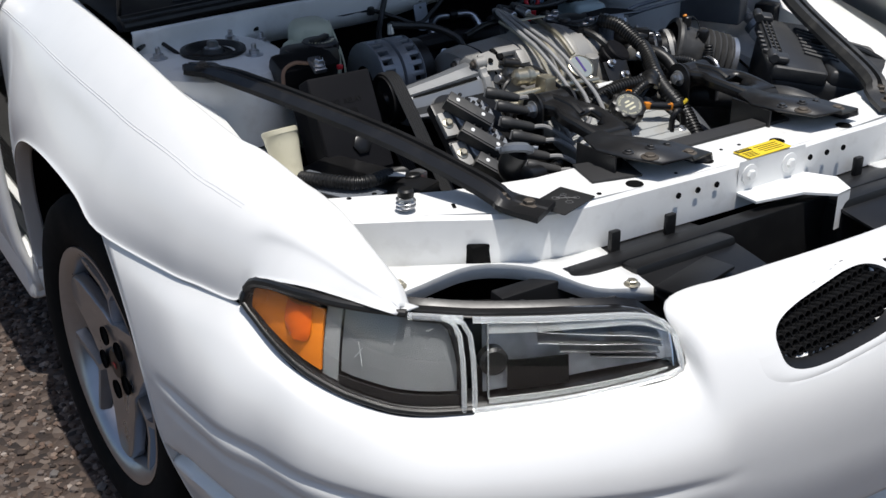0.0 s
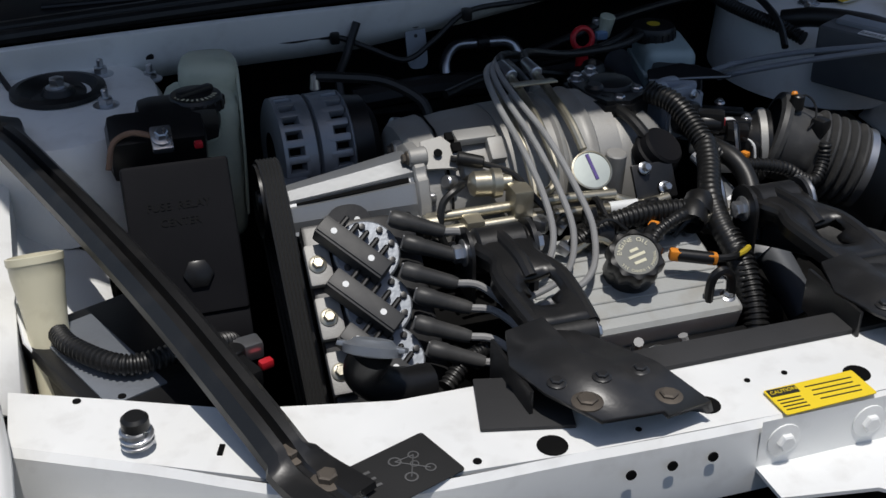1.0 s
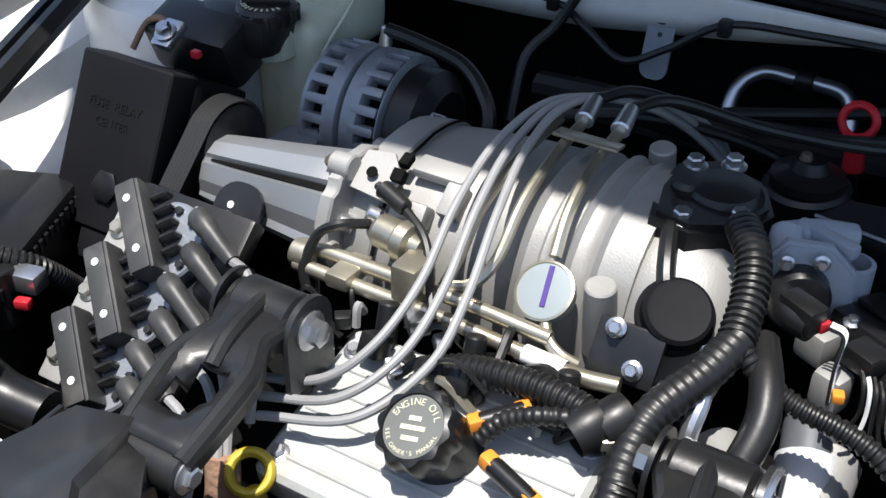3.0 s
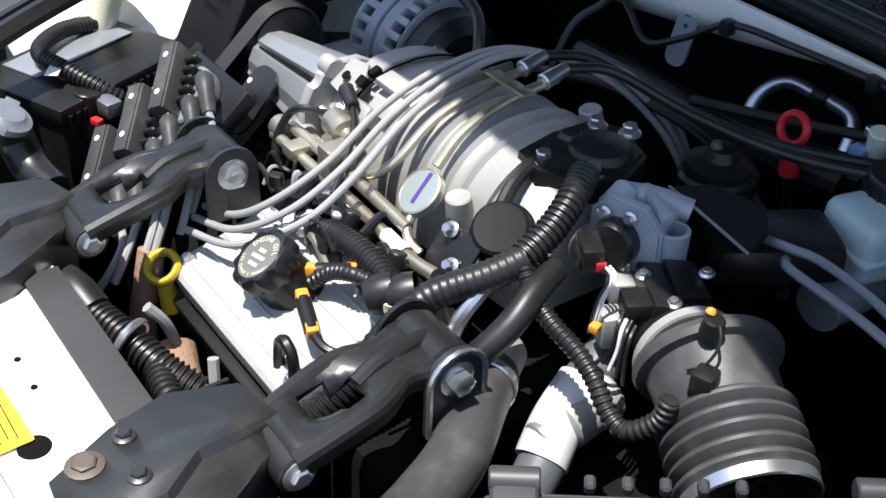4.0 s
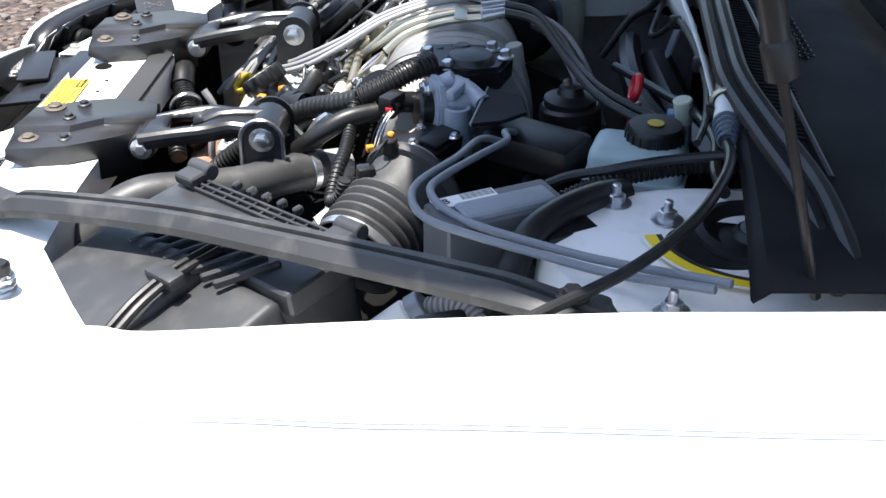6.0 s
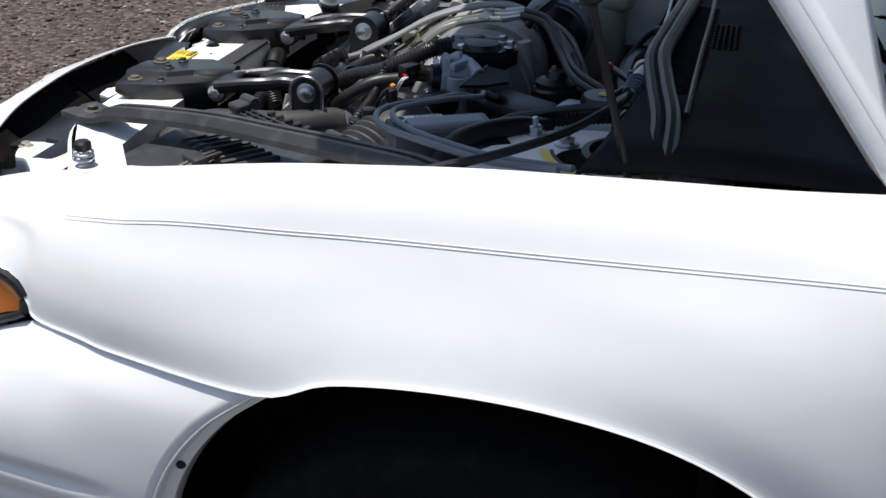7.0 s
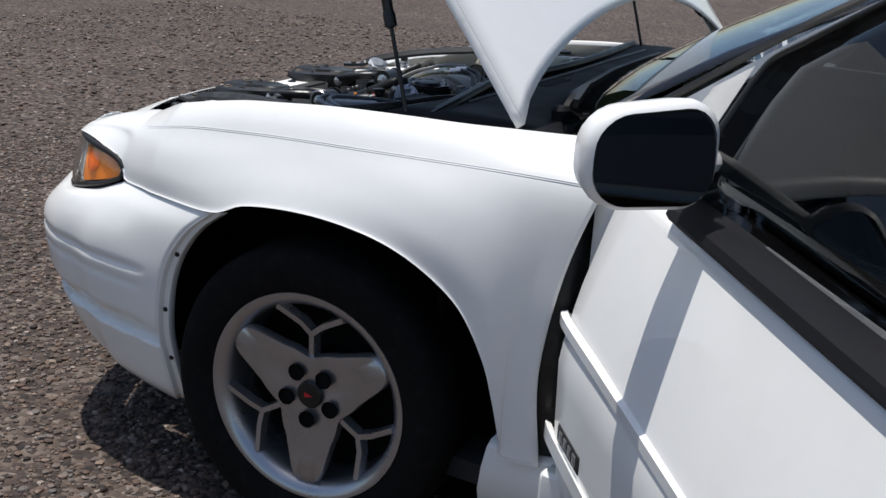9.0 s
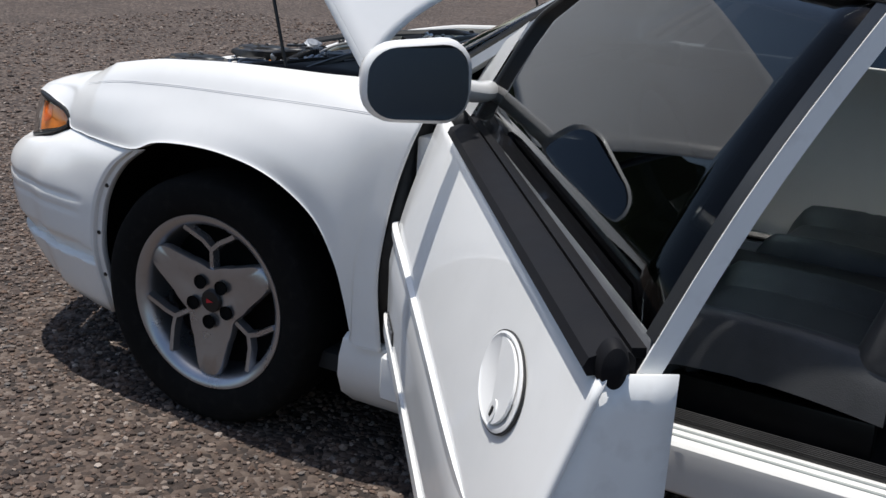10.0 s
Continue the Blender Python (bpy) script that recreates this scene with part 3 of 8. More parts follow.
for sx in (-1, 1):
    # broad smooth surround that turns into the opening
    rings_g = []
    for f, out in ((0.90, 0.020), (0.95, 0.005), (1.0, -0.001), (1.08, -0.0020), (1.22, -0.0016), (1.42, 0.002)):
        loop = []
        for k in range(65):
            a = 2 * math.pi * k / 64
            c, s = math.cos(a), math.sin(a)
            x = max(0.006, GX + GW_ * f * math.copysign(abs(c) ** 0.62, c))
            z = min(0.764 - 0.03 * x, GZ_ - 0.13 * (x - GX) + GH * f * math.copysign(abs(s) ** 0.62, s))
            loop.append(Vector((sx * x, bumper_y(sx * x, z) + out, z)))
        rings_g.append(loop)
    part("grille_surround", grid(B(), rings_g[2:]), PAINT, bumper, sharp=70)
    part("grille_lip", grid(B(), rings_g[:3]), BLACK, bumper)
    hb = B()
    for i in range(-11, 12):
        for j in range(-6, 7):
            x = GX + 0.0125 * (i + (j % 2) * 0.5)
            z = GZ_ - 0.13 * (x - GX) + 0.0105 * j
            u, w = grille_uv(x, z)
            if abs(u) ** 3.2 + abs(w) ** 3 < 0.86:
                y = bumper_y(sx * x, z) + 0.018
                lathe(hb, axis((sx * x, y + 0.012, z), (sx * x, y, z + 0.002)), [(0.0072, 0.0), (0.0074, 0.012), (0.0058, 0.012), (0.0058, 0.0)], 6)
    part("honeycomb_mesh", hb, BLACK, bumper, "black honeycomb grille mesh")
    kb = B()
    mbox(kb, pose(sx * 0.118, -0.958, 0.705, -35, 0, 0), (0.215, 0.10, 0.006), 0.001)
    part("grille_back", kb, DARK, bumper)
    # flange with screws round the wheel arch
    edge_b = spline([(sx * c[0], c[1], c[2]) for c in BUMPER[0]], 5)
    fb = grid(B(), [[p + Vector((-sx * dx, dy, 0)) for p in edge_b] for dx, dy in ((0.0, 0.0), (0.003, 0.003), (0.014, 0.006), (0.016, 0.020), (0.030, 0.024))])
    thick(part("arch_flange", fb, PAINT, bumper), 0.003, 0)
    for z in (0.600, 0.468, 0.330):
        p = min(edge_b, key=lambda q: abs(q.z - z)) + Vector((-sx * 0.014, 0, 0))
        part("push_pin", cyl(B(), p + Vector((-sx * 0.003, 0.012, 0)), p + Vector((sx * 0.003, 0.013, 0)), 0.0065, 0.006, 10), RUBBER, bumper)

# dark sheet in the gap between fender and door; shade put into its colour
for sx in (-1, 1):
    jb = grid(B(), [[(sx * (x - 0.30 * max(0, z - 0.64)), y, z) for z in (0.36, 0.5, 0.62, 0.74, 0.85, 0.92)] for x, y in ((0.868, 0.490), (0.858, 0.540), (0.838, 0.600))] + [])
    thick(part("door_gap_shade", jb, RUBBER, car), 0.004, 0)

# wheel housings: dark liners that follow the arches
ARCH = [Vector((0, c[1], c[2])) for c in BUMPER[0][5:0:-1]] + [Vector((0, l[1], l[2])) for _, _, l in FENDER[10:20]]
for sx in (-1, 1):
    mid = Vector((0, 0.04, 0.36))
    lb = grid(B(), [[Vector((sx * (x - 0.025 * min(1.0, max(0.0, (0.48 - p.z) / 0.1)) * (x > 0.8)), p.y, p.z)) + (p - mid).normalized() * d for p in spline(ARCH, 3)] for x, d in ((0.56, 0.0), (0.72, 0.0), (0.865, 0.004), (0.880, 0.012))])
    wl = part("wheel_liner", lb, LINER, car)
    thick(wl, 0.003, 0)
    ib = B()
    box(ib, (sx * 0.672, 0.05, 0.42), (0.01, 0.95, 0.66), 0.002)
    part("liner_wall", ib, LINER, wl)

# ---- wheels ----
def make_wheel(cx, cy, out, steer=0.0):
    m = axis((cx, cy, 0.338), (cx + out, cy + out * steer, 0.338))
    tb = lathe(B(), m, [(0.225, -0.09), (0.232, -0.100), (0.262, -0.112), (0.305, -0.113), (0.326, -0.104), (0.336, -0.085), (0.338, -0.04), (0.3385, 0.0),
                        (0.338, 0.04), (0.336, 0.085), (0.326, 0.104), (0.318, 0.1085), (0.305, 0.113), (0.285, 0.1135), (0.262, 0.112), (0.246, 0.106), (0.236, 0.100), (0.228, 0.09)], 96)
    # near-black disc carries the shade behind the spokes
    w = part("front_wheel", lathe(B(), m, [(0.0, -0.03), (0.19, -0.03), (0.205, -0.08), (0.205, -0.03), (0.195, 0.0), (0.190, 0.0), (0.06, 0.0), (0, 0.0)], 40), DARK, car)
    part("tyre", tb, TYRE, w)
    rb = lathe(B(), m, [(0.200, -0.02), (0.203, 0.055), (0.208, 0.085), (0.219, 0.097), (0.230, 0.104), (0.237, 0.104), (0.239, 0.094), (0.228, 0.08)], 96)
    part("rim", rb, WHEEL, w)
    # three broad blades that taper to the rim, joined at the hub
    bb = B()
    star = []
    for k in range(120):
        a = 2 * math.pi * k / 120
        d = abs(((a + math.pi / 2 + math.pi / 3) % (2 * math.pi / 3)) - math.pi / 3)
        # edge of a blade: broad at the hub, narrow at the rim
        r = 0.088
        for rr in (0.09, 0.10, 0.11, 0.12, 0.135, 0.15, 0.165, 0.18, 0.195, 0.212):
            wd = 0.040 + 0.050 * max(0.0, (0.206 - rr) / 0.13) ** 1.5
            if d < math.asin(min(1.0, wd / rr)):
                r = rr
        star.append((a, r))
    for i in range(3):
        star = [(a, (star[j - 1][1] + 2 * r + star[(j + 1) % 120][1]) / 4) for j, (a, r) in enumerate(star)]
    rings = []
    for f, h in ((1.0, 0.055), (1.0, 0.072), (0.97, 0.079), (0.7, 0.081), (0.45, 0.077), (0.0, 0.072)):
        if f == 0:
            rings.append([bb.verts.new(m @ Vector((0, 0, h)))])
        else:
            rings.append([bb.verts.new(m @ Vector((r * f * math.cos(a), r * f * math.sin(a), h + 0.012 * (r * f / 0.2) ** 2))) for a, r in star])
    for p, q in zip(rings, rings[1:]):
        for k in range(120):
            j = (k + 1) % 120
            if len(q) == 1:
                bb.faces.new((p[k], p[j], q[0]))
            else:
                bb.faces.new((p[k], p[j], q[j], q[k]))
    blade = part("blade_spoke", bb, WHEEL, w, sharp=50)
    # three forked thin spokes between them
    for i in range(3):
        a0 = math.pi / 2 + i * 2 * math.pi / 3
        sb = B()

        def at(r, a, h):
            return m @ Vector((r * math.cos(a), r * math.sin(a), h))
        flat = [(-0.009, -0.014), (0.009, -0.014), (0.006, 0.008), (-0.006, 0.008)]
        out_dir = (out, 0, 0)
        sweep(sb, [at(0.075, a0, 0.066), at(0.10, a0, 0.070), at(0.145, a0, 0.072)], flat, up=out_dir)
        for s in (-1, 1):
            sweep(sb, [at(0.140, a0, 0.072), at(0.165, a0 + s * 0.16, 0.074), at(0.210, a0 + s * 0.40, 0.084)], flat, up=out_dir)
        part("forked_spoke", sb, WHEEL, w)
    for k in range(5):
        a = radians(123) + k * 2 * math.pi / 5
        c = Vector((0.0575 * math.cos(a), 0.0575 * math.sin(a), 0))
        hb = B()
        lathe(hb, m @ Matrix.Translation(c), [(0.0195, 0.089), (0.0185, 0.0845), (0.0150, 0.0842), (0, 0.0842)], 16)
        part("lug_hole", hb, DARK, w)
    cb = lathe(B(), m, [(0.031, 0.072), (0.031, 0.082), (0.028, 0.085), (0, 0.086)], 28)
    part("centre_cap", cb, BLACK, w)
    rb = B()
    plate(rb, [(-0.006, 0.010), (0.006, 0.010), (0.0, -0.011)], 0.001, m @ Matrix.Translation((0, 0, 0.0875)) @ pose(0, 0, 0, 0, 0, 90 if out > 0 else -90))
    part("red_badge", rb, RED, w)
    return w


for cy in (0.0, 2.807):
    for sx in (1, -1):
        w = make_wheel(sx * 0.775, cy, sx, 0.0 if cy else 0.061)
        if cy:
            w.name = "rear_wheel"

# ---- headlights ----
def lamp_line(k):
    """Plan of the lamp's face from its outer rear corner (0) to its inner end (1)."""
    P = spline([(0.803, -0.570, 0), (0.778, -0.716, 0), (0.710, -0.824, 0), (0.620, -0.888, 0), (0.490, -0.958, 0), (0.363, -1.000, 0)], 8)
    i = k * (len(P) - 1)
    j = min(int(i), len(P) - 2)
    return P[j].lerp(P[j + 1], i - j)


LAMP_TOP = ((0, 0.724), (0.012, 0.738), (0.035, 0.749), (0.08, 0.758), (0.12, 0.763), (0.2, 0.769), (0.3, 0.768), (0.4, 0.766), (0.5, 0.765), (0.6, 0.760), (0.8, 0.757), (0.9, 0.752), (0.95, 0.743), (0.98, 0.730), (1.0, 0.712))
LAMP_LOW = ((0, 0.716), (0.012, 0.709), (0.035, 0.703), (0.08, 0.689), (0.12, 0.680), (0.2, 0.665), (0.3, 0.650), (0.4, 0.641), (0.5, 0.639), (0.6, 0.641), (0.7, 0.648), (0.8, 0.657), (0.9, 0.664), (0.97, 0.669), (1.0, 0.676))


def along(k, table):
    for (a, u), (b, v) in zip(table, table[1:]):
        if k <= b:
            return u + (v - u) * (k - a) / (b - a)
    return table[-1][1]


def make_headlight(sx):
    hb = B()
    ks = [(j / 28) ** 1.5 for j in range(29)]

    def face(k, v, back=0.0):
        p = lamp_line(k)
        q = lamp_line(min(1, k + 0.02)) - lamp_line(max(0, k - 0.02))
        n = Vector((-q.y, q.x, 0)).normalized()
        if n.y > 0:
            n = -n
        z = along(k, LAMP_LOW) + (along(k, LAMP_TOP) - along(k, LAMP_LOW)) * v
        p = p - n * (back + 0.030 * min(1.0, 0.25 + 2 * k) * max(0, v) ** 1.6)
        return Vector((sx * p.x, p.y, z))

    def sheet(name, k0, k1, v0, v1, back, d, material, label="", nk=10, nv=5):
        return part(name, thick_grid([[face(k0 + (k1 - k0) * i / nk, v0 + (v1 - v0) * j / nv, back) for i in range(nk + 1)] for j in range(nv + 1)], d), material, h, label)

    # dark housing behind the two lenses
    grid(hb, [[face(k, v, 0.050) for k in ks] for v in (0, 0.33, 0.66, 1)])
    grid(hb, [[face(k, 1, b) - Vector((0, 0, 0.2 * b)) for k in ks] for b in (0.004, 0.02, 0.042)])
    grid(hb, [[face(k, 0, b) for k in ks] for b in (0.004, 0.02, 0.050)])
    h = part("headlight", hb, BLACK, car, "headlight with clear lens and amber corner lamp")
    thick(h, 0.003, 0)
    for k, r in ((0.36, 0.020), (0.66, 0.028), (0.84, 0.030)):
        c = face(k, 0.55, 0.052)
        n = (face(k, 0.55, 0.10) - c).normalized()
        part("bulb_socket", lathe(B(), axis(c, c + n), [(r, 0.0), (r, 0.012), (r * 0.8, 0.014), (r * 0.8, 0.030), (r * 0.5, 0.036), (0, 0.036)], 20), RUBBER, h)
    for k in (0.50, 0.60, 0.70, 0.80, 0.90):
        part("back_rib", sweep(B(), [face(k, v, 0.056) for v in (0.1, 0.5, 0.98)], ring(0.004, 6)), BLACK, h)
    # thick black seal over the corner lamp, thinner below
    up = [face(k, 1.0, 0.0) + Vector((0, 0, 0.003)) for k in [0.004 + 0.43 * j / 24 for j in range(25)]]
    part("seal", sweep(B(), up, [ring(0.0085 - 0.003 * i / len(up), 10) for i in range(len(up))]), RUBBER, h)
    dn = [face(k, 0.0, -0.001) - Vector((0, 0, 0.001)) for k in [0.002 + 0.60 * j / 24 for j in range(25)]]
    part("seal", sweep(B(), dn, ring(0.0055, 8)), RUBBER, h)
    part("seal", sweep(B(), [face(0.003, v, 0.0) for v in (-0.1, 0.3, 0.7, 1.1)], ring(0.007, 8)), RUBBER, h)
    # amber end with a darker bulb dome, pale strip, stippled corner reflector
    sheet("amber_lens", 0.022, 0.232, 0.10, 0.88, 0.006, 0.004, AMBER, "amber turn signal lens")
    dome = B()
    grid(dome, [[face(0.165 + 0.038 * s * w, v, 0.0045 - 0.004 * (1 - s * s)) for s in (-1, -0.6, -0.2, 0.2, 0.6, 1)] for v, w in ((0.34, 0.15), (0.36, 0.55), (0.42, 0.85), (0.52, 1.0), (0.7, 1.0), (0.87, 0.9))])
    part("amber_bulb", dome, AMBER_DARK, h, "darker amber bulb dome")
    sheet("clear_strip", 0.236, 0.272, 0.06, 0.93, 0.008, 0.003, CLEAR_EDGE, nk=3)
    sheet("corner_reflector", 0.275, 0.565, 0.17, 0.95, 0.014, 0.004, GRAINY, "grey stippled reflector")
    sheet("reflector_foot", 0.275, 0.575, 0.03, 0.15, 0.008, 0.003, SATIN)
    # scratches of the clouded lens over the stippled face
    for k, v, dk, dv in ((0.318, 0.62, 0.012, -0.26), (0.312, 0.44, 0.016, 0.12), (0.40, 0.66, 0.006, 0.02), (0.49, 0.83, 0.02, 0.03)):
        part("lens_scratch", sweep(B(), [face(k, v, 0.0072), face(k + dk * 0.5, v + dv * 0.45, 0.0072), face(k + dk, v + dv, 0.0072)], ring(0.0008, 6)), CLEAR_EDGE, h)
    # black inner border and the doubled clear edge where the lenses meet
    part("lens_divider", sweep(B(), [face(k, v, 0.004) for k, v in ((0.45, 0.965), (0.53, 0.955), (0.552, 0.88), (0.566, 0.65), (0.576, 0.35), (0.580, 0.04))], ring(0.0042, 8)), BLACK, h)
    for k0, b in ((0.578, -0.004), (0.600, -0.005)):
        e = part("lens_rim", sweep(B(), [face(k0 + dk, v, b) for dk, v in ((-0.045, 1.02), (-0.02, 0.97), (-0.006, 0.85), (0.0, 0.6), (0.002, 0.3), (0.002, 0.0))], ring(0.0036, 8)), CLEAR_EDGE, h)
        e.visible_shadow = False
    # headlight bowl: bright curved reflector; chrome ledges and dark sheet imitate reflections in it
    part("main_reflector", thick_grid([[face(0.62 + 0.0365 * i, v, 0.030 + 0.012 * math.sin(math.pi * i / 10)) for i in range(11)] for v in (0.06, 0.2, 0.4, 0.6, 0.8, 0.94)], 0.003), BOWL, h, "bright curved reflector")
    for v0, k0, k1, d in ((0.84, 0.72, 0.975, 0.022), (0.70, 0.72, 0.975, 0.019), (0.56, 0.76, 0.97, 0.016), (0.44, 0.82, 0.965, 0.013)):
        kk = [k0 + (k1 - k0) * j / 8 for j in range(9)]
        part("reflector_streak", thick_grid([[face(k, v0 - 0.16 * (k - k0) / (k1 - k0), 0.036) for k in kk], [face(k, v0 - 0.05 - 0.20 * (k - k0) / (k1 - k0), 0.036 - d) for k in kk]], 0.0015), CHROME, h)
    sheet("reflector_roof", 0.63, 0.985, 0.80, 0.97, 0.012, 0.002, CLEAR_EDGE, "frosted upper band", 8, 2)
    sheet("reflector_foot", 0.63, 0.975, 0.02, 0.09, 0.006, 0.002, CLEAR_EDGE, "frosted lower band", 8, 2)
    sheet("reflector_dark", 0.665, 0.775, 0.10, 0.46, 0.020, 0.003, DARK, "dark sheet for the reflector's dark corner", 6, 3)
    part("reflector_side", thick_grid([[face(0.628, v, b) for v in (0.08, 0.5, 0.92)] for b in (0.006, 0.042)], 0.002), GRAINY, h)
    part("reflector_side", thick_grid([[face(0.985, v, b) for v in (0.10, 0.5, 0.90)] for b in (0.004, 0.042)], 0.002), CHROME, h)
    c = face(0.64, 0.45, 0.024)
    part("bulb_shield", lathe(B(), axis(c, c + Vector((sx * 0.3, -0.9, 0.1))), [(0.020, -0.01), (0.020, 0.004), (0.016, 0.008), (0.0, 0.010)], 20), SATIN, h)
    # clear outer lenses with a rounded rim
    for k0, k1 in ((0.008, 0.578), (0.600, 1.0)):
        kl = [k0 + (k1 - k0) * j / 14 for j in range(15)]
        lens = part("lens", thick_grid([[face(k, v, -0.004) for k in kl] for v in (0.0, 0.2, 0.4, 0.6, 0.8, 1.0)], 0.003), CLEAR, h, "clear plastic lens")
        lens.visible_shadow = False
    kl = [0.600 + 0.4 * j / 14 for j in range(15)]
    edge = [face(k, 1, -0.002) for k in kl] + [face(1.0, v, -0.002) for v in (0.75, 0.5, 0.25)] + [face(k, 0, -0.003) for k in kl[::-1]]
    e = part("lens_rim", sweep(B(), edge, ring(0.0046, 8)), CLEAR_EDGE, h)
    e.visible_shadow = False
    e = part("lens_rim", sweep(B(), [face(0.44 + 0.14 * j / 6, 1.0, -0.001) for j in range(7)], ring(0.005, 8)), CLEAR_EDGE, h)
    e.visible_shadow = False
    return h


def thick_grid(rows, d):
    """A sheet with a back d behind it."""
    bm = grid(B(), rows)
    bmesh.ops.recalc_face_normals(bm, faces=bm.faces)
    bmesh.ops.solidify(bm, geom=bm.faces[:], thickness=d)
    return bm


for sx in (1, -1):
    make_headlight(sx)

# ---- radiator support and front panels ----
def sheet_outline(bm, pts, z, h):
    return plate(bm, pts, h, Matrix.Translation((0, 0, z)))


sup = B()
tie = [(-0.668, -0.500), (-0.668, -0.582), (-0.560, -0.640), (-0.395, -0.728), (-0.200, -0.742), (0.0, -0.748), (0.200, -0.742), (0.395, -0.728), (0.560, -0.640), (0.668, -0.582), (0.668, -0.480),
       (0.578, -0.543), (0.470, -0.612), (0.330, -0.622), (0.120, -0.625), (-0.120, -0.625), (-0.330, -0.622), (-0.470, -0.590), (-0.578, -0.540)]
sheet_outline(sup, tie, 0.812, 0.004)
front = [(-0.668, -0.582), (-0.560, -0.640), (-0.395, -0.728), (-0.200, -0.742), (0.0, -0.748), (0.200, -0.742), (0.395, -0.728), (0.560, -0.640), (0.668, -0.582)]
line = spline([(x, y, 0) for x, y in front], 5)
grid(sup, [[(p.x, p.y, 0.812) for p in line], [(p.x * 1.004, p.y - 0.006, 0.806) for p in line], [(p.x * 1.006, p.y - 0.010, 0.760) for p in line], [(p.x * 1.006, p.y - 0.008, 0.735) for p in line]])
grid(sup, [[(0.47, -0.612, z), (0.33, -0.622, z), (0.12, -0.625, z), (-0.12, -0.625, z), (-0.33, -0.622, z), (-0.47, -0.59, z)] for z in (0.81, 0.76)])
support = part("radiator_support", sup, PAINT_RAW, car, "white painted upper radiator support panel with holes")
# ledges above the lamps, arched over the dark lamp opening
for sx in (-1, 1):
    lb = B()
    outer = spline([(0.668, -0.590, 0.735), (0.560, -0.650, 0.735), (0.395, -0.738, 0.735), (0.300, -0.748, 0.735)], 6)
    inner = spline([(0.645, -0.712, 0.734), (0.590, -0.705, 0.736), (0.520, -0.735, 0.760), (0.450, -0.790, 0.760), (0.390, -0.850, 0.738), (0.315, -0.885, 0.733)], 4)
    o = [outer[int(i * (len(outer) - 1) / 19)] for i in range(20)]
    q = [inner[int(i * (len(inner) - 1) / 19)] for i in range(20)]
    rows_l = [[a.lerp(b, f) for a, b in zip(o, q)] for f in (0, 0.35, 0.7, 1.0)] + [[b + Vector((0, -0.002, -0.02)) for b in q]]
    ledge = part("lamp_ledge", grid(lb, mirrored(rows_l, sx)), PAINT_RAW, support)
    thick(ledge, 0.003, 0)
    for p in ((sx * 0.616, -0.690, 0.736), (sx * 0.338, -0.866, 0.735)):
        part("ledge_nut", hexbolt(B(), p, r=0.008), BRASS, support)
    kb = B()
    box(kb, (sx * 0.50, -0.800, 0.660), (0.30, 0.09, 0.10), 0.01, rz=sx * 30)
    box(kb, (sx * 0.50, -0.845, 0.715), (0.27, 0.05, 0.012), 0.004, rz=sx * 31)
    part("lamp_carrier", kb, BLACK, support, "black lamp carrier behind the headlight")
place(0.012, -0.004, 0)
# holes and small slots in the panel, as near-black discs without depth
for x, y, r in ((-0.231, -0.722, 0.014), (-0.075, -0.712, 0.013), (0.085, -0.712, 0.013), (0.235, -0.722, 0.014), (-0.30, -0.722, 0.004), (-0.15, -0.725, 0.003), (-0.62, -0.53, 0.004), (-0.58, -0.535, 0.004), (-0.02, -0.690, 0.003), (0.02, -0.690, 0.003)):
    part("panel_hole", lathe(B(), Matrix.Translation((x, y, 0.8124)), [(r, 0), (r * 0.96, 0.0008), (0, 0.0006)], 18), DARK, support)
for x in (-0.17, -0.13, -0.09, 0.12, 0.16, 0.20):
    part("panel_hole", lathe(B(), axis((x, -0.7545, 0.790), (x, -0.7575, 0.790)), [(0.005, 0), (0.005, 0.0018), (0, 0.0018)], 12), DARK, support)
part("panel_slot", box(B(), (-0.505, -0.640, 0.8128), (0.005, 0.014, 0.002), 0.0005, rz=-20), DARK, support)
place()
# latch bracket in the middle
cb = B()
plate(cb, [(-0.03, -0.745), (0.12, -0.745), (0.155, -0.80), (0.135, -0.845), (0.10, -0.85), (0.06, -0.815), (-0.03, -0.80)], 0.004, Matrix.Translation((0, 0, 0.764)))
grid(cb, [[(-0.03, -0.757, z), (0.05, -0.757, z), (0.12, -0.757, z)] for z in (0.815, 0.764)])
grid(cb, [[(0.100, -0.85, z), (0.135, -0.845, z)] for z in (0.764, 0.70)])
part("latch_bracket", cb, PAINT_RAW, support)
for x in (-0.005, 0.085):
    part("bracket_bolt", hexbolt(B(), (x, -0.757, 0.790), (0, -1, 0), r=0.009, flange=1.9), PAINT_RAW, support)
# black foam strip and pads on the panel
fb = B()
mbox(fb, pose(0.040, -0.640, 0.815, 0, 0, 0), (0.30, 0.034, 0.006), 0.002)
part("foam_strip", fb, FOAM, support, "dull black foam strip")
fb = B()
mbox(fb, pose(-0.222, -0.664, 0.8145, 0, 0, -14), (0.085, 0.075, 0.004), 0.001)
part("foam_pad", fb, FOAM, support)
place(0.01, -0.008, 0)
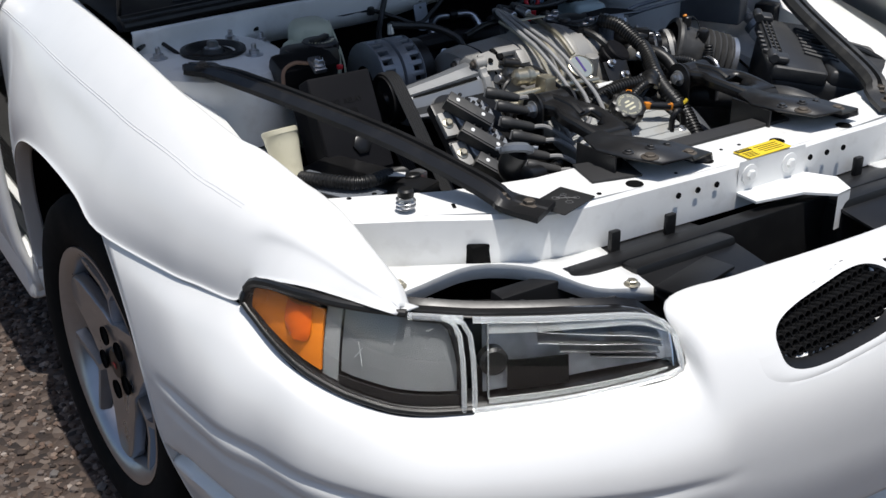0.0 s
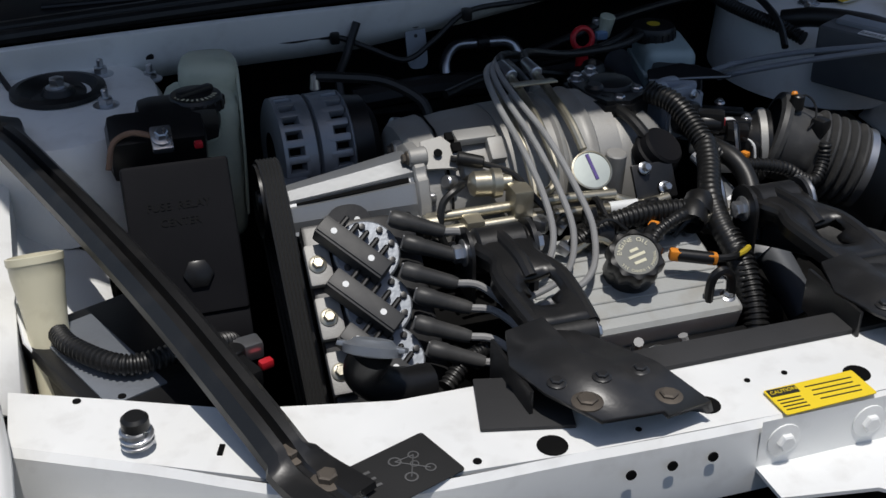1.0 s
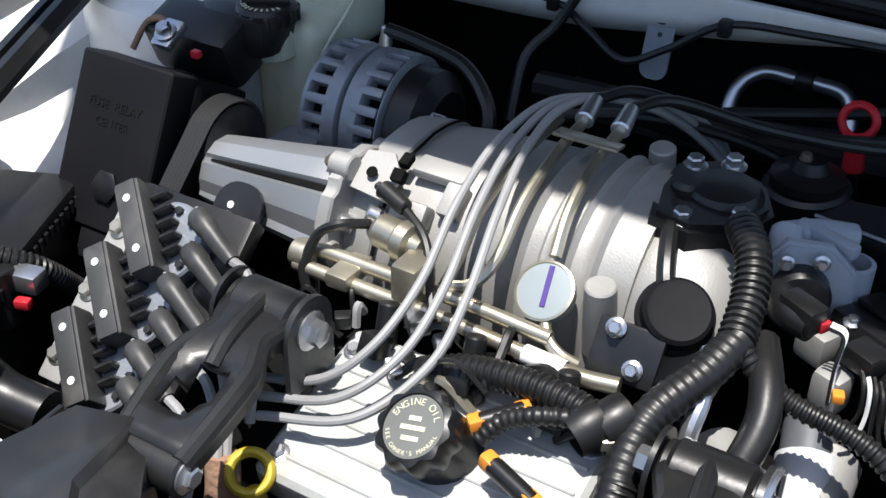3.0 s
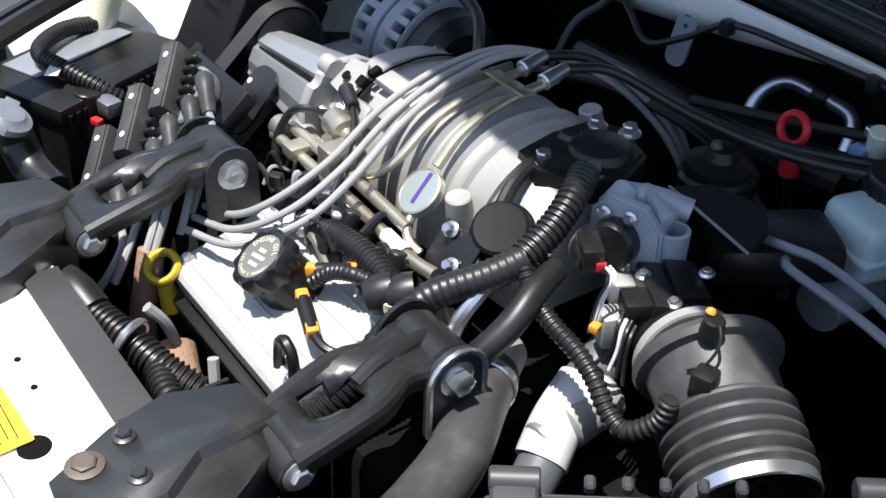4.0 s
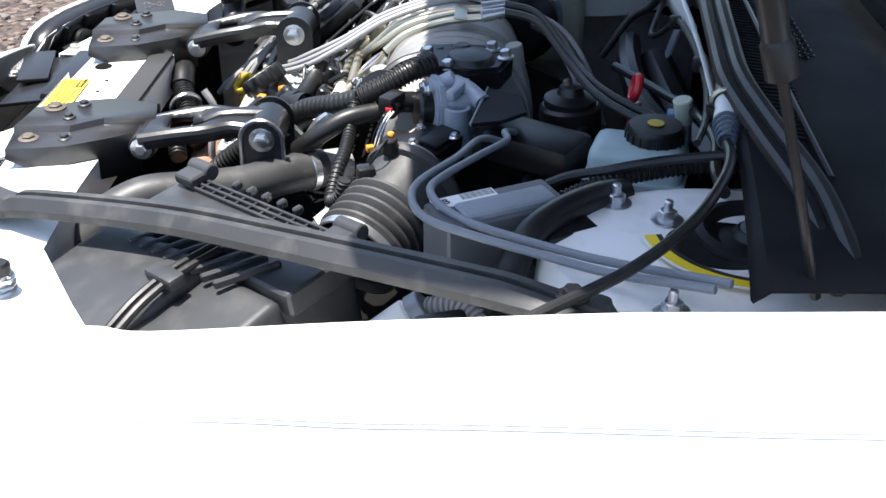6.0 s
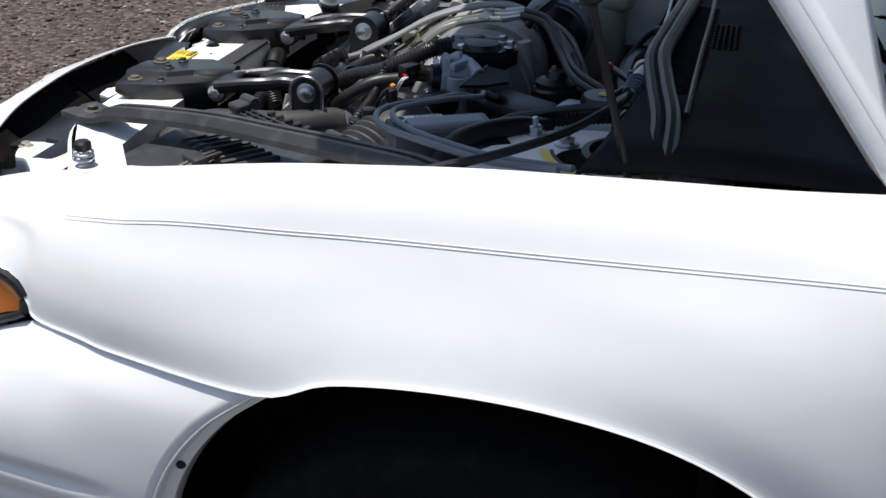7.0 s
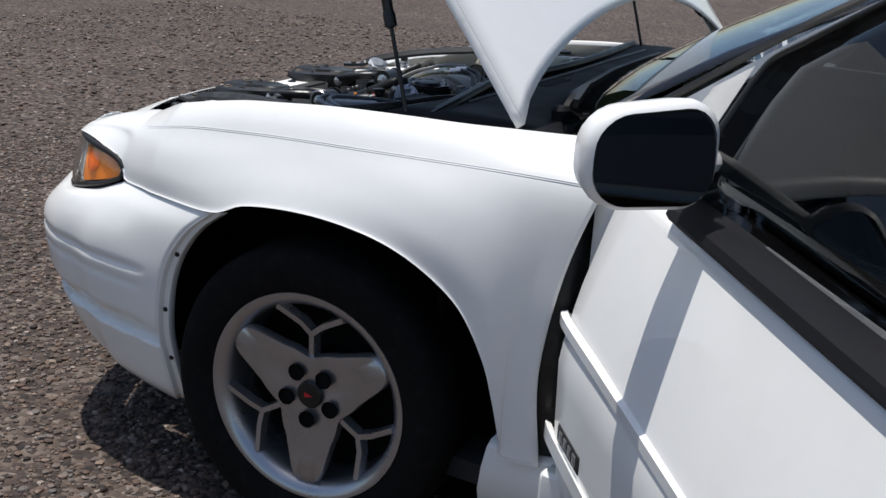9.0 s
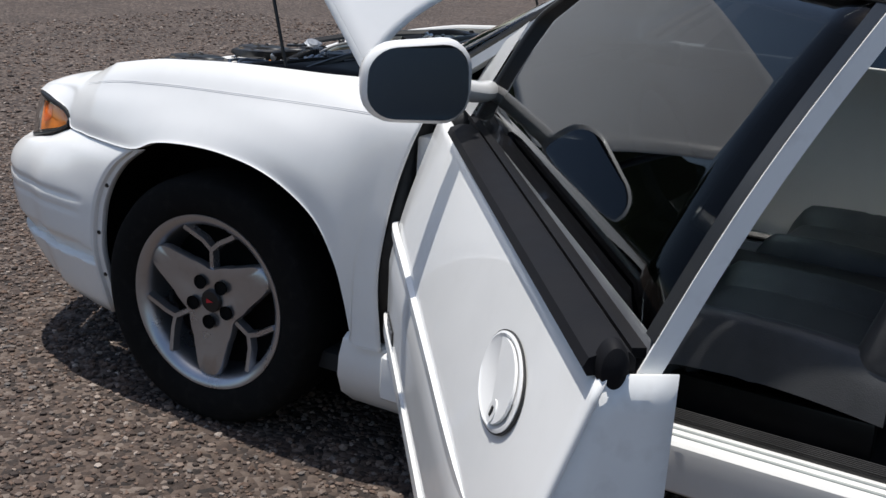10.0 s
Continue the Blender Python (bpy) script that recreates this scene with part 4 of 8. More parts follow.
# emission diagram sticker, black with pale line drawing
stk = thing("underhood_sticker", (-0.375, -0.700, 0.8145), "black routing-diagram sticker on the radiator support", "sticker")
sb = B()
m = pose(-0.362, -0.712, 0.8150, 0, 0, 20)
plate(sb, rounded(0.085, 0.062, 0.003, 2), 0.001, m)
part("sticker_sheet", sb, INK, stk)
sb = B()
for x, y, w, d in ((-0.03, 0.015, 0.012, 0.003), (-0.03, 0.006, 0.012, 0.003), (-0.03, -0.003, 0.012, 0.003)):
    box(sb, m @ Vector((x, y, 0.0004)), (w, d, 0.0005), 0, rz=18)
for x, y, r in ((0.0, 0.012, 0.006), (0.018, 0.010, 0.005), (0.0, -0.012, 0.006), (0.02, -0.012, 0.005), (0.012, 0.0, 0.004)):
    lathe(sb, m @ Matrix.Translation((x, y, 0)), [(r, 0.0003), (r, 0.0008), (r * 0.75, 0.0008), (r * 0.75, 0.0003)], 14)
for a, b in (((0, 0.012), (0.02, -0.012)), ((0.018, 0.01), (0, -0.012)), ((0, 0.012), (0.018, 0.01))):
    tube(sb, [m @ Vector((*a, 0.0006)), m @ Vector((*b, 0.0006))], 0.0006, 4, 2)
part("diagram", sb, mat("grey_print", (0.10, 0.10, 0.10), 0.5, bump=0), stk)
place()
# yellow caution label
lab = thing("caution_label", (0.044, -0.734, 0.8145), "yellow caution label with black heading on the radiator support", "label")
sb = B()
m = pose(0.044, -0.734, 0.8155, 0, 0, 2)
plate(sb, rounded(0.098, 0.038, 0.002, 2), 0.001, m)
part("label_sheet", sb, YELLOW_PAPER, lab)
sb = B()
box(sb, m @ Vector((-0.032, 0.012, 0.0004)), (0.030, 0.010, 0.0008), 0)
for j in range(4):
    box(sb, m @ Vector((-0.033, 0.001 - 0.0048 * j, 0.0004)), (0.024, 0.0012, 0.0006), 0)
    box(sb, m @ Vector((0.016, 0.010 - 0.0066 * j, 0.0004)), (0.050 - 0.006 * (j % 2), 0.0012, 0.0006), 0)
part("print", sb, INK, lab)
words("CAUTION", m @ Matrix.Translation((-0.032, 0.0118, 0.0010)), 0.0062, YELLOW_PAPER, lab)

# hood stop rubbers with spring coils
for x in (-0.560, 0.560):
    st = thing("hood_stop", (x, -0.620, 0.814), "black rubber hood stop on a coiled spring", "hood stop", group="hood stops")
    part("rubber_cap", lathe(B(), pose(x, -0.620, 0.814), [(0, 0.034), (0.009, 0.034), (0.012, 0.031), (0.012, 0.022), (0.009, 0.020), (0, 0.020)], 20), RUBBER, st)
    coil = [Vector((x + 0.013 * math.cos(a), -0.620 + 0.013 * math.sin(a), 0.816 + 0.0032 * a / (2 * math.pi) * 2.0)) for a in (2 * math.pi * k / 16 for k in range(46))]
    part("spring", sweep(B(), coil, ring(0.0022, 6)), STEEL, st)
    part("stem", cyl(B(), (x, -0.620, 0.812), (x, -0.620, 0.836), 0.006), STEEL, st)

# radiator air ducts and core in front of and below the support
duct = part("air_baffle", box(B(), (0, -0.80, 0.52), (1.05, 0.03, 0.45), 0.004), BLACK, car, "black plastic radiator baffle")
for sx in (-1, 1):
    part("air_duct", box(B(), (sx * 0.215, -0.800, 0.690), (0.20, 0.11, 0.10), 0.012, rx=-8), BLACK, duct, "black plastic radiator air duct")
    part("duct_lip", box(B(), (sx * 0.215, -0.865, 0.728), (0.20, 0.10, 0.006), 0.002, rx=8), BLACK, duct)
for x in (-0.290, -0.180, 0.245):
    part("duct_clip", box(B(), (x, -0.768, 0.752), (0.018, 0.010, 0.034), 0.003), BLACK, duct)
part("duct_flap", box(B(), (-0.25, -0.900, 0.736), (0.13, 0.05, 0.006), 0.002, rz=14), BLACK, duct)
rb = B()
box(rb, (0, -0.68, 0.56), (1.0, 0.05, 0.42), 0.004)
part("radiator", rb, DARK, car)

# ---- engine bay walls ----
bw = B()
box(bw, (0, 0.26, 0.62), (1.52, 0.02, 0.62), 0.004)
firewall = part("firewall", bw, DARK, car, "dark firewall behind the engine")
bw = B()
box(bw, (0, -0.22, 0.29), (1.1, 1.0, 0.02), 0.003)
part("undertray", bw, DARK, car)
place(0.018, 0.007, -0.01)
# white cowl ledge that runs across under the windshield
cow = []
for d, f in ((0.004, 0.0), (0.002, 0.4), (0.0, 0.8), (0.001, 0.95), (0.006, 1.0)):
    row = []
    for k in range(15):
        x = -0.74 + 0.0786 * k
        low = min(0.944, max(0.885, 0.912 + 0.13 * x + 0.06 * max(0.0, x)))
        row.append((x, 0.110 - 0.10 * x * x + d + 0.012 * (1 - f), low + (0.957 - low) * f))
    cow.append(row)
cw = part("cowl_ledge", grid(B(), cow), PAINT_RAW, car)
thick(cw, 0.003, 0)
place()
for sx in (-1, 1):
    # inner fender shelf with the strut tower
    ib = B()
    rows_i = [[(sx * x, y, z + 0.0) for y, z in ((-0.50, 0.800), (-0.35, 0.830), (-0.20, 0.865), (-0.05, 0.885), (0.10, 0.892), (0.25, 0.90))] for x in (0.790, 0.70)]
    rows_i.append([(sx * 0.662, y, z - 0.02) for y, z in ((-0.50, 0.800), (-0.35, 0.830), (-0.20, 0.865), (-0.05, 0.885), (0.10, 0.892), (0.25, 0.90))])
    rows_i.append([(sx * 0.655, y, 0.45) for y in (-0.50, -0.35, -0.20, -0.05, 0.10, 0.25)])
    inner = part("inner_fender", grid(ib, rows_i), PAINT_RAW, car)
    thick(inner, 0.003, 0)
    ab_ = grid(B(), [[(sx * (x - 0.012 * math.sin(y * 9)), y, z + 0.10 * (y + 0.25)) for y in (-0.40, -0.32, -0.24, -0.16, -0.08)] for x, z in ((0.660, 0.815), (0.645, 0.785), (0.615, 0.768), (0.572, 0.758), (0.556, 0.745), (0.550, 0.60))])
    thick(part("wheel_apron", ab_, PAINT_RAW, inner), 0.003, 0)
    tb = B()
    c, k_ = ((0.574, 0.092), 0.95) if sx > 0 else ((-0.602, 0.015), 0.95)
    prof = [(0.050, 0.903), (0.126, 0.902), (0.146, 0.895), (0.156, 0.878), (0.160, 0.82), (0.163, 0.775)]
    rings = []
    for r, z in prof:
        rings.append([(c[0] + r * k_ * 0.95 * math.cos(a), c[1] + r * 1.12 * math.sin(a), z) for a in (2 * math.pi * k / 40 for k in range(41))])
    grid(tb, rings)
    tower = part("strut_tower", tb, PAINT_RAW, inner)
    cm_ = (0.553, 0.124) if sx > 0 else (c[0] + 0.010, c[1])
    tb = lathe(B(), Matrix.Translation((*cm_, 0.0)), [(0.060, 0.904), (0.059, 0.910), (0.050, 0.912), (0.045, 0.905), (0.034, 0.900), (0.022, 0.903), (0.018, 0.910), (0, 0.911)], 40)
    part("strut_mount", tb, RUBBER, inner, "black rubber strut mount")
    part("tower_nut", hexbolt(B(), (*cm_, 0.910), r=0.010, h=0.012), STEEL, inner)
    for p in (((0.530, 0.043, 0.904), (0.494, -0.004, 0.902), (0.690, 0.030, 0.902)) if sx > 0 else ((-0.536, 0.067, 0.902), (-0.537, -0.045, 0.902), (-0.690, 0.030, 0.902), (-0.474, 0.066, 0.888))):
        nb = hexbolt(B(), p, r=0.0095, h=0.010, flange=1.7)
        cyl(nb, (p[0], p[1], p[2] + 0.003), (p[0], p[1], p[2] + 0.022), 0.0045)
        part("tower_nut", nb, STEEL, inner)
# curved caution strip on the driver's tower
place(0.012, 0.014, 0.005)
def arc(r, a):
    return 0.541 + r * math.cos(radians(a)), 0.110 + r * math.sin(radians(a))


for r0, r1, mt, nm in ((0.098, 0.109, YELLOW_PAPER, "tower_label"), (0.0925, 0.0975, INK, "tower_label_edge"), (0.1095, 0.1125, PAPER, "tower_label_edge")):
    sb = thick_grid([[(*arc(r, a), 0.9050) for a in range(-80, -7, 6)] for r in (r0, (r0 + r1) / 2, r1)], 0.0006)
    part(nm, sb, mt, inner)

place()
# ---- cross braces ----
def make_brace(sx):
    br = thing("brace_bar", (sx * 0.56, -0.40, 0.80), "black stamped steel brace bar from strut tower to radiator support", "brace bar", group="brace bars")
    if sx < 0:
        pts = [(-0.676, -0.080, 0.914), (-0.648, -0.160, 0.914), (-0.578, -0.338, 0.896), (-0.512, -0.514, 0.874), (-0.460, -0.652, 0.843), (-0.438, -0.702, 0.826), (-0.408, -0.756, 0.822)]
        seats = ((-0.442, -0.692, 0.830), (-0.418, -0.727, 0.826), (-0.664, -0.120, 0.920))
    else:
        pts = [(0.734, -0.022, 0.914), (0.712, -0.068, 0.916), (0.640, -0.200, 0.902), (0.566, -0.330, 0.884), (0.500, -0.460, 0.868), (0.432, -0.620, 0.842), (0.400, -0.680, 0.824), (0.366, -0.742, 0.820)]
        seats = ((0.408, -0.668, 0.830), (0.382, -0.708, 0.826), (0.706, -0.056, 0.924))
    line = spline(pts, 8)
    secs = []
    n = len(line)
    for i in range(n):
        f = i / (n - 1)
        w = 0.022 if f > 0.15 else 0.022 + 0.010 * math.sin(math.pi * f / 0.15)
        if f < 0.05:
            w = 0.012 + 0.30 * f
        if f > 0.80:
            w = 0.026 + 0.006 * (f - 0.8) / 0.2
        ridge = 0.010 * min(1, max(0, (f - 0.1) / 0.1)) * min(1, max(0, (0.86 - f) / 0.08))
        secs.append([(-w, -0.003), (-w * 0.95, 0.005), (-w * 0.55, 0.006 + ridge), (-w * 0.18, 0.006 + ridge), (-w * 0.08, 0.004), (w * 0.08, 0.004), (w * 0.18, 0.006 + ridge), (w * 0.55, 0.006 + ridge), (w * 0.95, 0.005), (w, -0.003)])
    # driver's bar lighter than its twin: stronger sun put into the colour
    part("bar", sweep(B(), line, secs), DUSTY_LIT if sx > 0 else SATIN, br, sharp=25)
    for p in seats:
        part("brace_bolt", hexbolt(B(), p, r=0.009, h=0.008, flange=1.6), RUSTY, br, "rust-tinged flange bolt")


for sx in (-1, 1):
    make_brace(sx)

# ---- hood, raised ----
HX, HY, HZ, LIFT = 0.753, 0.408, 0.976, 49


def hood_at(x, s, up=0.0):
    """A place on the hood: x across, s metres from the hinge edge, up off the skin."""
    a = radians(LIFT)
    crown = 0.090 * (1 - (x / 0.78) ** 2) * (1 - 0.3 * s)
    rear = 0.175 * max(0.0, 1 - (x / HX) ** 2) ** 0.75
    s = s * (1.03 - 0.055 * min(1.2, abs(x) / 0.67) ** 2.2 * min(1.0, s / 1.1) ** 2)
    s2 = s + rear * max(0.0, 1 - s / 0.6)
    y, z = s2, crown + 0.03 * math.sin(math.pi * min(1, s / 1.3)) + up
    return Vector((x, HY - y * math.cos(a) + z * math.sin(a), HZ + y * math.sin(a) + z * math.cos(a)))


def hood_half(s):
    return HX if s < 0.75 else HX - 0.10 * ((s - 0.75) / 0.55) ** 1.6


ss = [0.0, 0.03, 0.08, 0.15, 0.25, 0.4, 0.55, 0.7, 0.85, 1.0, 1.14, 1.26, 1.34]
hb = grid(B(), [[hood_at(hood_half(s) * k / 14, s) for k in range(-14, 15)] for s in ss])
hood = part("hood", hb, PAINT, car, "raised white hood with black insulation underneath", sharp=60)
thick(hood, 0.004, 0)
hb = grid(B(), [[hood_at((hood_half(s) - 0.075) * k / 14, s, -0.022 - 0.006 * math.sin(k * 1.3) * math.sin(s * 14)) for k in range(-14, 15)] for s in ss[2:-1]])
pad = part("hood_liner", hb, FELT, hood, "black quilted insulation pad")
thick(pad, 0.012, 0)
for sx in (-1, 1):
    eb = grid(B(), [[hood_at(sx * (hood_half(s) - e), s, u) for s in ss] for e, u in ((0.0, 0.0), (0.001, -0.018), (0.030, -0.030), (0.085, -0.026))])
    thick(part("hood_flange", eb, PAINT_RAW, hood), 0.003, 0)
    # gas strut from the hood to the bay
    p0, p1 = Vector((sx * 0.722, 0.138, 0.940)), hood_at(sx * 0.705, 0.66, -0.03)
    gs = thing("gas_strut", p0, "black hood gas strut", "gas strut", group="hood struts")
    part("strut_body", cyl(B(), p0.lerp(p1, 0.36), p1, 0.011, seg=14), SATIN, gs)
    part("strut_rod", cyl(B(), p0, p0.lerp(p1, 0.38), 0.0045, seg=10), SATIN, gs)
    part("strut_end", lathe(B(), axis(p0.lerp(p1, 0.335), p1), [(0.005, 0), (0.013, 0.004), (0.013, 0.03), (0.011, 0.034)], 14), RUBBER, gs)

place(0, 0.03, -0.012)
# ---- windshield, pillars, roof and the rest of the shell ----
def shield_at(x, v):
    """v 0 at the base, 1 at the roof."""
    bow = 1 - (x / 0.74) ** 2
    y0, z0 = 0.305 + 0.16 * abs(x / 0.72) ** 3, 0.972 + 0.012 * bow
    y1, z1 = 1.10 + 0.06 * (x / 0.72) ** 2, 1.345 + 0.03 * bow
    return Vector((x * (1 - 0.19 * v), y0 + (y1 - y0) * v, z0 + (z1 - z0) * v + 0.035 * math.sin(math.pi * v)))


wb = grid(B(), [[shield_at(0.72 * k / 12, v) for k in range(-12, 13)] for v in (0, 0.2, 0.4, 0.6, 0.8, 1.0)])
shield = part("windshield", wb, SHIELD, car, "green-tinted windshield")
thick(shield, 0.005, 0)
# black plastic cowl grille at the base
def cover_at(x, f):
    """A place on the cowl cover: f 0 at its front edge, 1 under the glass."""
    y0 = 0.108 - 0.10 * x * x
    y1 = 0.330 + 0.16 * abs(x / 0.72) ** 3
    return Vector((x, y0 + (y1 - y0) * f, 0.958 + 0.010 * min(1, f / 0.03) + 0.006 * math.sin(math.pi * min(1, f)) - 0.012 * max(0, f - 0.6)))


cb = grid(B(), [[cover_at(-0.74 + 0.0925 * k, f) for k in range(17)] for f in (0, 0.015, 0.03, 0.1, 0.25, 0.45, 0.7, 1.0)])
cowl = part("cowl_cover", cb, COWL, car, "black plastic cowl cover with vents")
thick(cowl, 0.004, 0)
vb = B()
for j in range(46):
    x = -0.02 + 0.0105 * j
    c = cover_at(x, 0.14)
    box(vb, (c.x, c.y, c.z + 0.002), (0.004, 0.070, 0.006), 0.001, rz=-18)
part("vent_slats", vb, COWL, cowl)
dot = None
for i in range(9):
    for j in range(5):
        c = cover_at(0.10 + 0.016 * i + 0.008 * (j % 2), 0.30 + 0.035 * j)
        if dot is None:
            dot = part("vent_dot", lathe(B(), Matrix.Identity(4), [(0.0045, 0.0), (0.0045, 0.003), (0.003, 0.0035), (0.003, 0.001), (0, 0.001)], 8), BLACK, cowl)
            dot.location = c
        else:
            o = new("vent_dot", dot.data)
            o.parent = cowl
            o.location = c
wiper = part("wiper", sweep(B(), spline([(0.54, 0.372, 0.985), (0.47, 0.366, 1.008), (0.33, 0.352, 1.012), (0.20, 0.345, 1.012)], 6), [(-0.012, -0.004), (0.012, -0.004), (0.009, 0.006), (-0.009, 0.006)]), SATIN, car, "black wiper at rest along the windshield base")
part("wiper_blade", sweep(B(), [shield_at(x, 0.045 + 0.05 * (0.5 - x)) + Vector((0, -0.006, 0.012)) for x in (0.56, 0.4, 0.2, 0.0, -0.12)], [(-0.004, -0.010), (0.004, -0.010), (0.006, 0.008), (-0.006, 0.008)]), RUBBER, wiper)
part("pivot_cap", lathe(B(), axis((0.545, 0.372, 0.965), (0.545, 0.365, 1.1)), [(0.020, 0.0), (0.020, 0.024), (0.014, 0.032), (0.0, 0.034)], 18), COWL, wiper)
part("cover_bead", tube(B(), [cover_at(x, 0.24) + Vector((0, 0, 0.003)) for x in (-0.6, -0.3, 0.0, 0.3, 0.55)], 0.004, 8), BLACK, cowl)
for sx in (-1, 1):
    pl = spline([(sx * 0.735, 0.440, 0.900), (sx * 0.752, 0.545, 0.972), (sx * 0.735, 0.68, 1.068), (sx * 0.690, 0.92, 1.235), (sx * 0.615, 1.16, 1.360), (sx * 0.58, 1.45, 1.40)], 8)
    part("roof_pillar", sweep(B(), pl, [(-0.024, -0.012), (0.020, -0.014), (0.023, 0.007), (-0.018, 0.010)]), PAINT, car)
    part("pillar_trim", sweep(B(), [p + Vector((-sx * 0.030, -0.012, 0.022)) for p in pl[8:34]], ring(0.008, 6)), RUBBER, car)
place()
SHELL = [
    # y, half width and height at sill, belt, roof edge, roof middle
    (1.98, 0.90, 0.28, 0.905, 0.96, 0.56, 1.36, 1.39),
    (2.35, 0.905, 0.28, 0.905, 0.97, 0.55, 1.31, 1.34),
    (2.80, 0.90, 0.30, 0.89, 0.97, 0.56, 1.16, 1.18),
    (3.20, 0.88, 0.32, 0.86, 0.96, 0.60, 1.00, 1.02),
    (3.70, 0.82, 0.34, 0.80, 0.93, 0.62, 0.97, 0.985),
    (3.93, 0.74, 0.36, 0.72, 0.80, 0.60, 0.84, 0.85),
]
for sx in (-1, 1):
    cols = []
    for y, ws, zs, wbelt, zbelt, wr, zr, zm in SHELL:
        cols.append([(sx * (ws - 0.05), y, zs), (sx * ws, y, zs + 0.08), (sx * (wbelt + 0.01), y, 0.65), (sx * wbelt, y, zbelt - 0.06), (sx * (wbelt - 0.06), y, zbelt), (sx * (wr + 0.05), y, zr - 0.06), (sx * wr, y, zr), (0, y, zm)])
    q = part("rear_quarter", grid(B(), skin(cols, 5, 5)), PAINT, car, sharp=60)
    thick(q, 0.006, 0)
rb = grid(B(), [[(x, y, z + 0.03 * (1 - (x / 0.62) ** 2)) for x in [-0.60 + 0.1 * k for k in range(13)]] for y, z in ((1.11, 1.355), (1.35, 1.375), (1.7, 1.375), (2.0, 1.36))])
thick(part("roof", rb, PAINT, car), 0.03, 0)
tb = B()
box(tb, (0, 3.92, 0.58), (1.45, 0.05, 0.50), 0.02)
part("tail_panel", tb, PAINT, car)
# closed passenger side: door skin and glass
db = grid(B(), skin([[(-0.86, y, 0.25), (-0.895, y, 0.38), (-0.905, y, 0.60), (-0.885, y, 0.84), (-0.83, y, 0.955)] for y in (0.56, 0.9, 1.4, 1.99)], 4, 4))
pd = part("passenger_door", db, PAINT, car)
thick(pd, 0.02, 0)
gb = grid(B(), [[(-0.815, 0.70, 0.955), (-0.82, 1.3, 0.955), (-0.82, 1.98, 0.955)], [(-0.70, 0.92, 1.16), (-0.70, 1.35, 1.20), (-0.70, 1.98, 1.20)], [(-0.60, 1.20, 1.34), (-0.60, 1.5, 1.355), (-0.60, 1.98, 1.35)]])
pg = part("passenger_window", gb, GLASS, car)
thick(pg, 0.004, 0)
pg.visible_shadow = False
place(0, 0.016, -0.03)
# floor, sill and door opening
fb = B()
box(fb, (0, 1.25, 0.27), (1.60, 2.05, 0.05), 0.01)
box(fb, (0, 0.42, 0.62), (1.45, 0.03, 0.66), 0.01)
part("cabin_floor", fb, CARPET, car)
for sx in (-1, 1):
    sb = B()
    mbox(sb, pose(sx * 0.82, 1.27, 0.315), (0.14, 1.45, 0.12), 0.02, 3)
    sill = part("door_sill", sb, PAINT, car)
    sb = B()
    mbox(sb, pose(sx * 0.775, 1.27, 0.380), (0.055, 1.40, 0.012), 0.003)
    sp_ = part("sill_plate", sb, BLACK, sill, "black ribbed sill plate")
    for k in range(6):
        part("plate_rib", mbox(B(), pose(sx * (0.754 + 0.0085 * k), 1.27, 0.3875), (0.0035, 1.36, 0.004), 0.001, 1), BLACK, sp_)
    for x in (0.826, 0.858):
        part("sill_groove", mbox(B(), pose(sx * x, 1.27, 0.3765), (0.007, 1.42, 0.005), 0.0015, 1), SEALER, sill)
    sb = B()
    mbox(sb, pose(sx * 0.765, 0.600, 0.59, 0, 0, 0), (0.12, 0.04, 0.62), 0.01)
    part("hinge_pillar", sb, PAINT, car)

place(-0.035, 0.045, -0.012)
# ---- driver door, open ----
DOOR = Matrix((Vector((0.784, 0.621, 0)).normalized(), Vector((-0.621, 0.784, 0)).normalized(), Vector((0, 0, 1)))).transposed().to_4x4()
DOOR.translation = (0.899, 0.515, 0)


def D(u, w, z):
    """A place on the door: u from the hinge edge to the rear, w outwards from the widest line, z height."""
    return DOOR @ Vector((u, -w, z))


def door_face(u, z):
    """How far the skin lies inwards of the widest line."""
    w = 0.0
    if z > 0.60:
        w -= 0.105 * ((z - 0.60) / 0.35) ** 1.2
    if z < 0.45:
        w -= 0.045 * ((0.45 - z) / 0.2) ** 1.6
    if u < 0.02:
        w -= 0.02 * (1 - u / 0.02)
    if u > 1.393:
        w -= 0.005 * (u - 1.393) / 0.007
    return w


def rear_edge(z):
    return 1.028 - 0.02 * max(0.0, 0.6 - z) / 0.35


def front_shift(u, z):
    """The lower front corner sweeps back."""
    return max(0.0, 0.74 - z) * 0.12 * max(0.0, 1 - u / 0.4)


def drop(u, z):
    """The beltline falls a little towards the rear."""
    return z - 0.025 * (u / 1.4) * (z - 0.25) / 0.7


skin_rows = [[D(u * rear_edge(z) + front_shift(u, z), door_face(u, z), drop(u, z)) for u in (0.0, 0.012, 0.03, 0.1, 0.25, 0.45, 0.65, 0.85, 1.05, 1.22, 1.33, 1.37, 1.393, 1.40)] for z in [0.25 + 0.035 * k for k in range(21)]]
door = part("driver_door", grid(B(), skin_rows), PAINT, car, "open white driver door", sharp=60)
thick(door, 0.005, 0)
eb = B()
ends = [0.25 + 0.05 * k for k in range(15)]
grid(eb, [[D(1.398 * rear_edge(z), door_face(1.40, z) * (1 - d) - 0.188 * d, drop(1.4, z)) for z in ends] for d in (0.0, 0.3, 0.65, 1.0)])
thick(part("door_end", eb, PAINT_RAW, door), 0.003, 0)
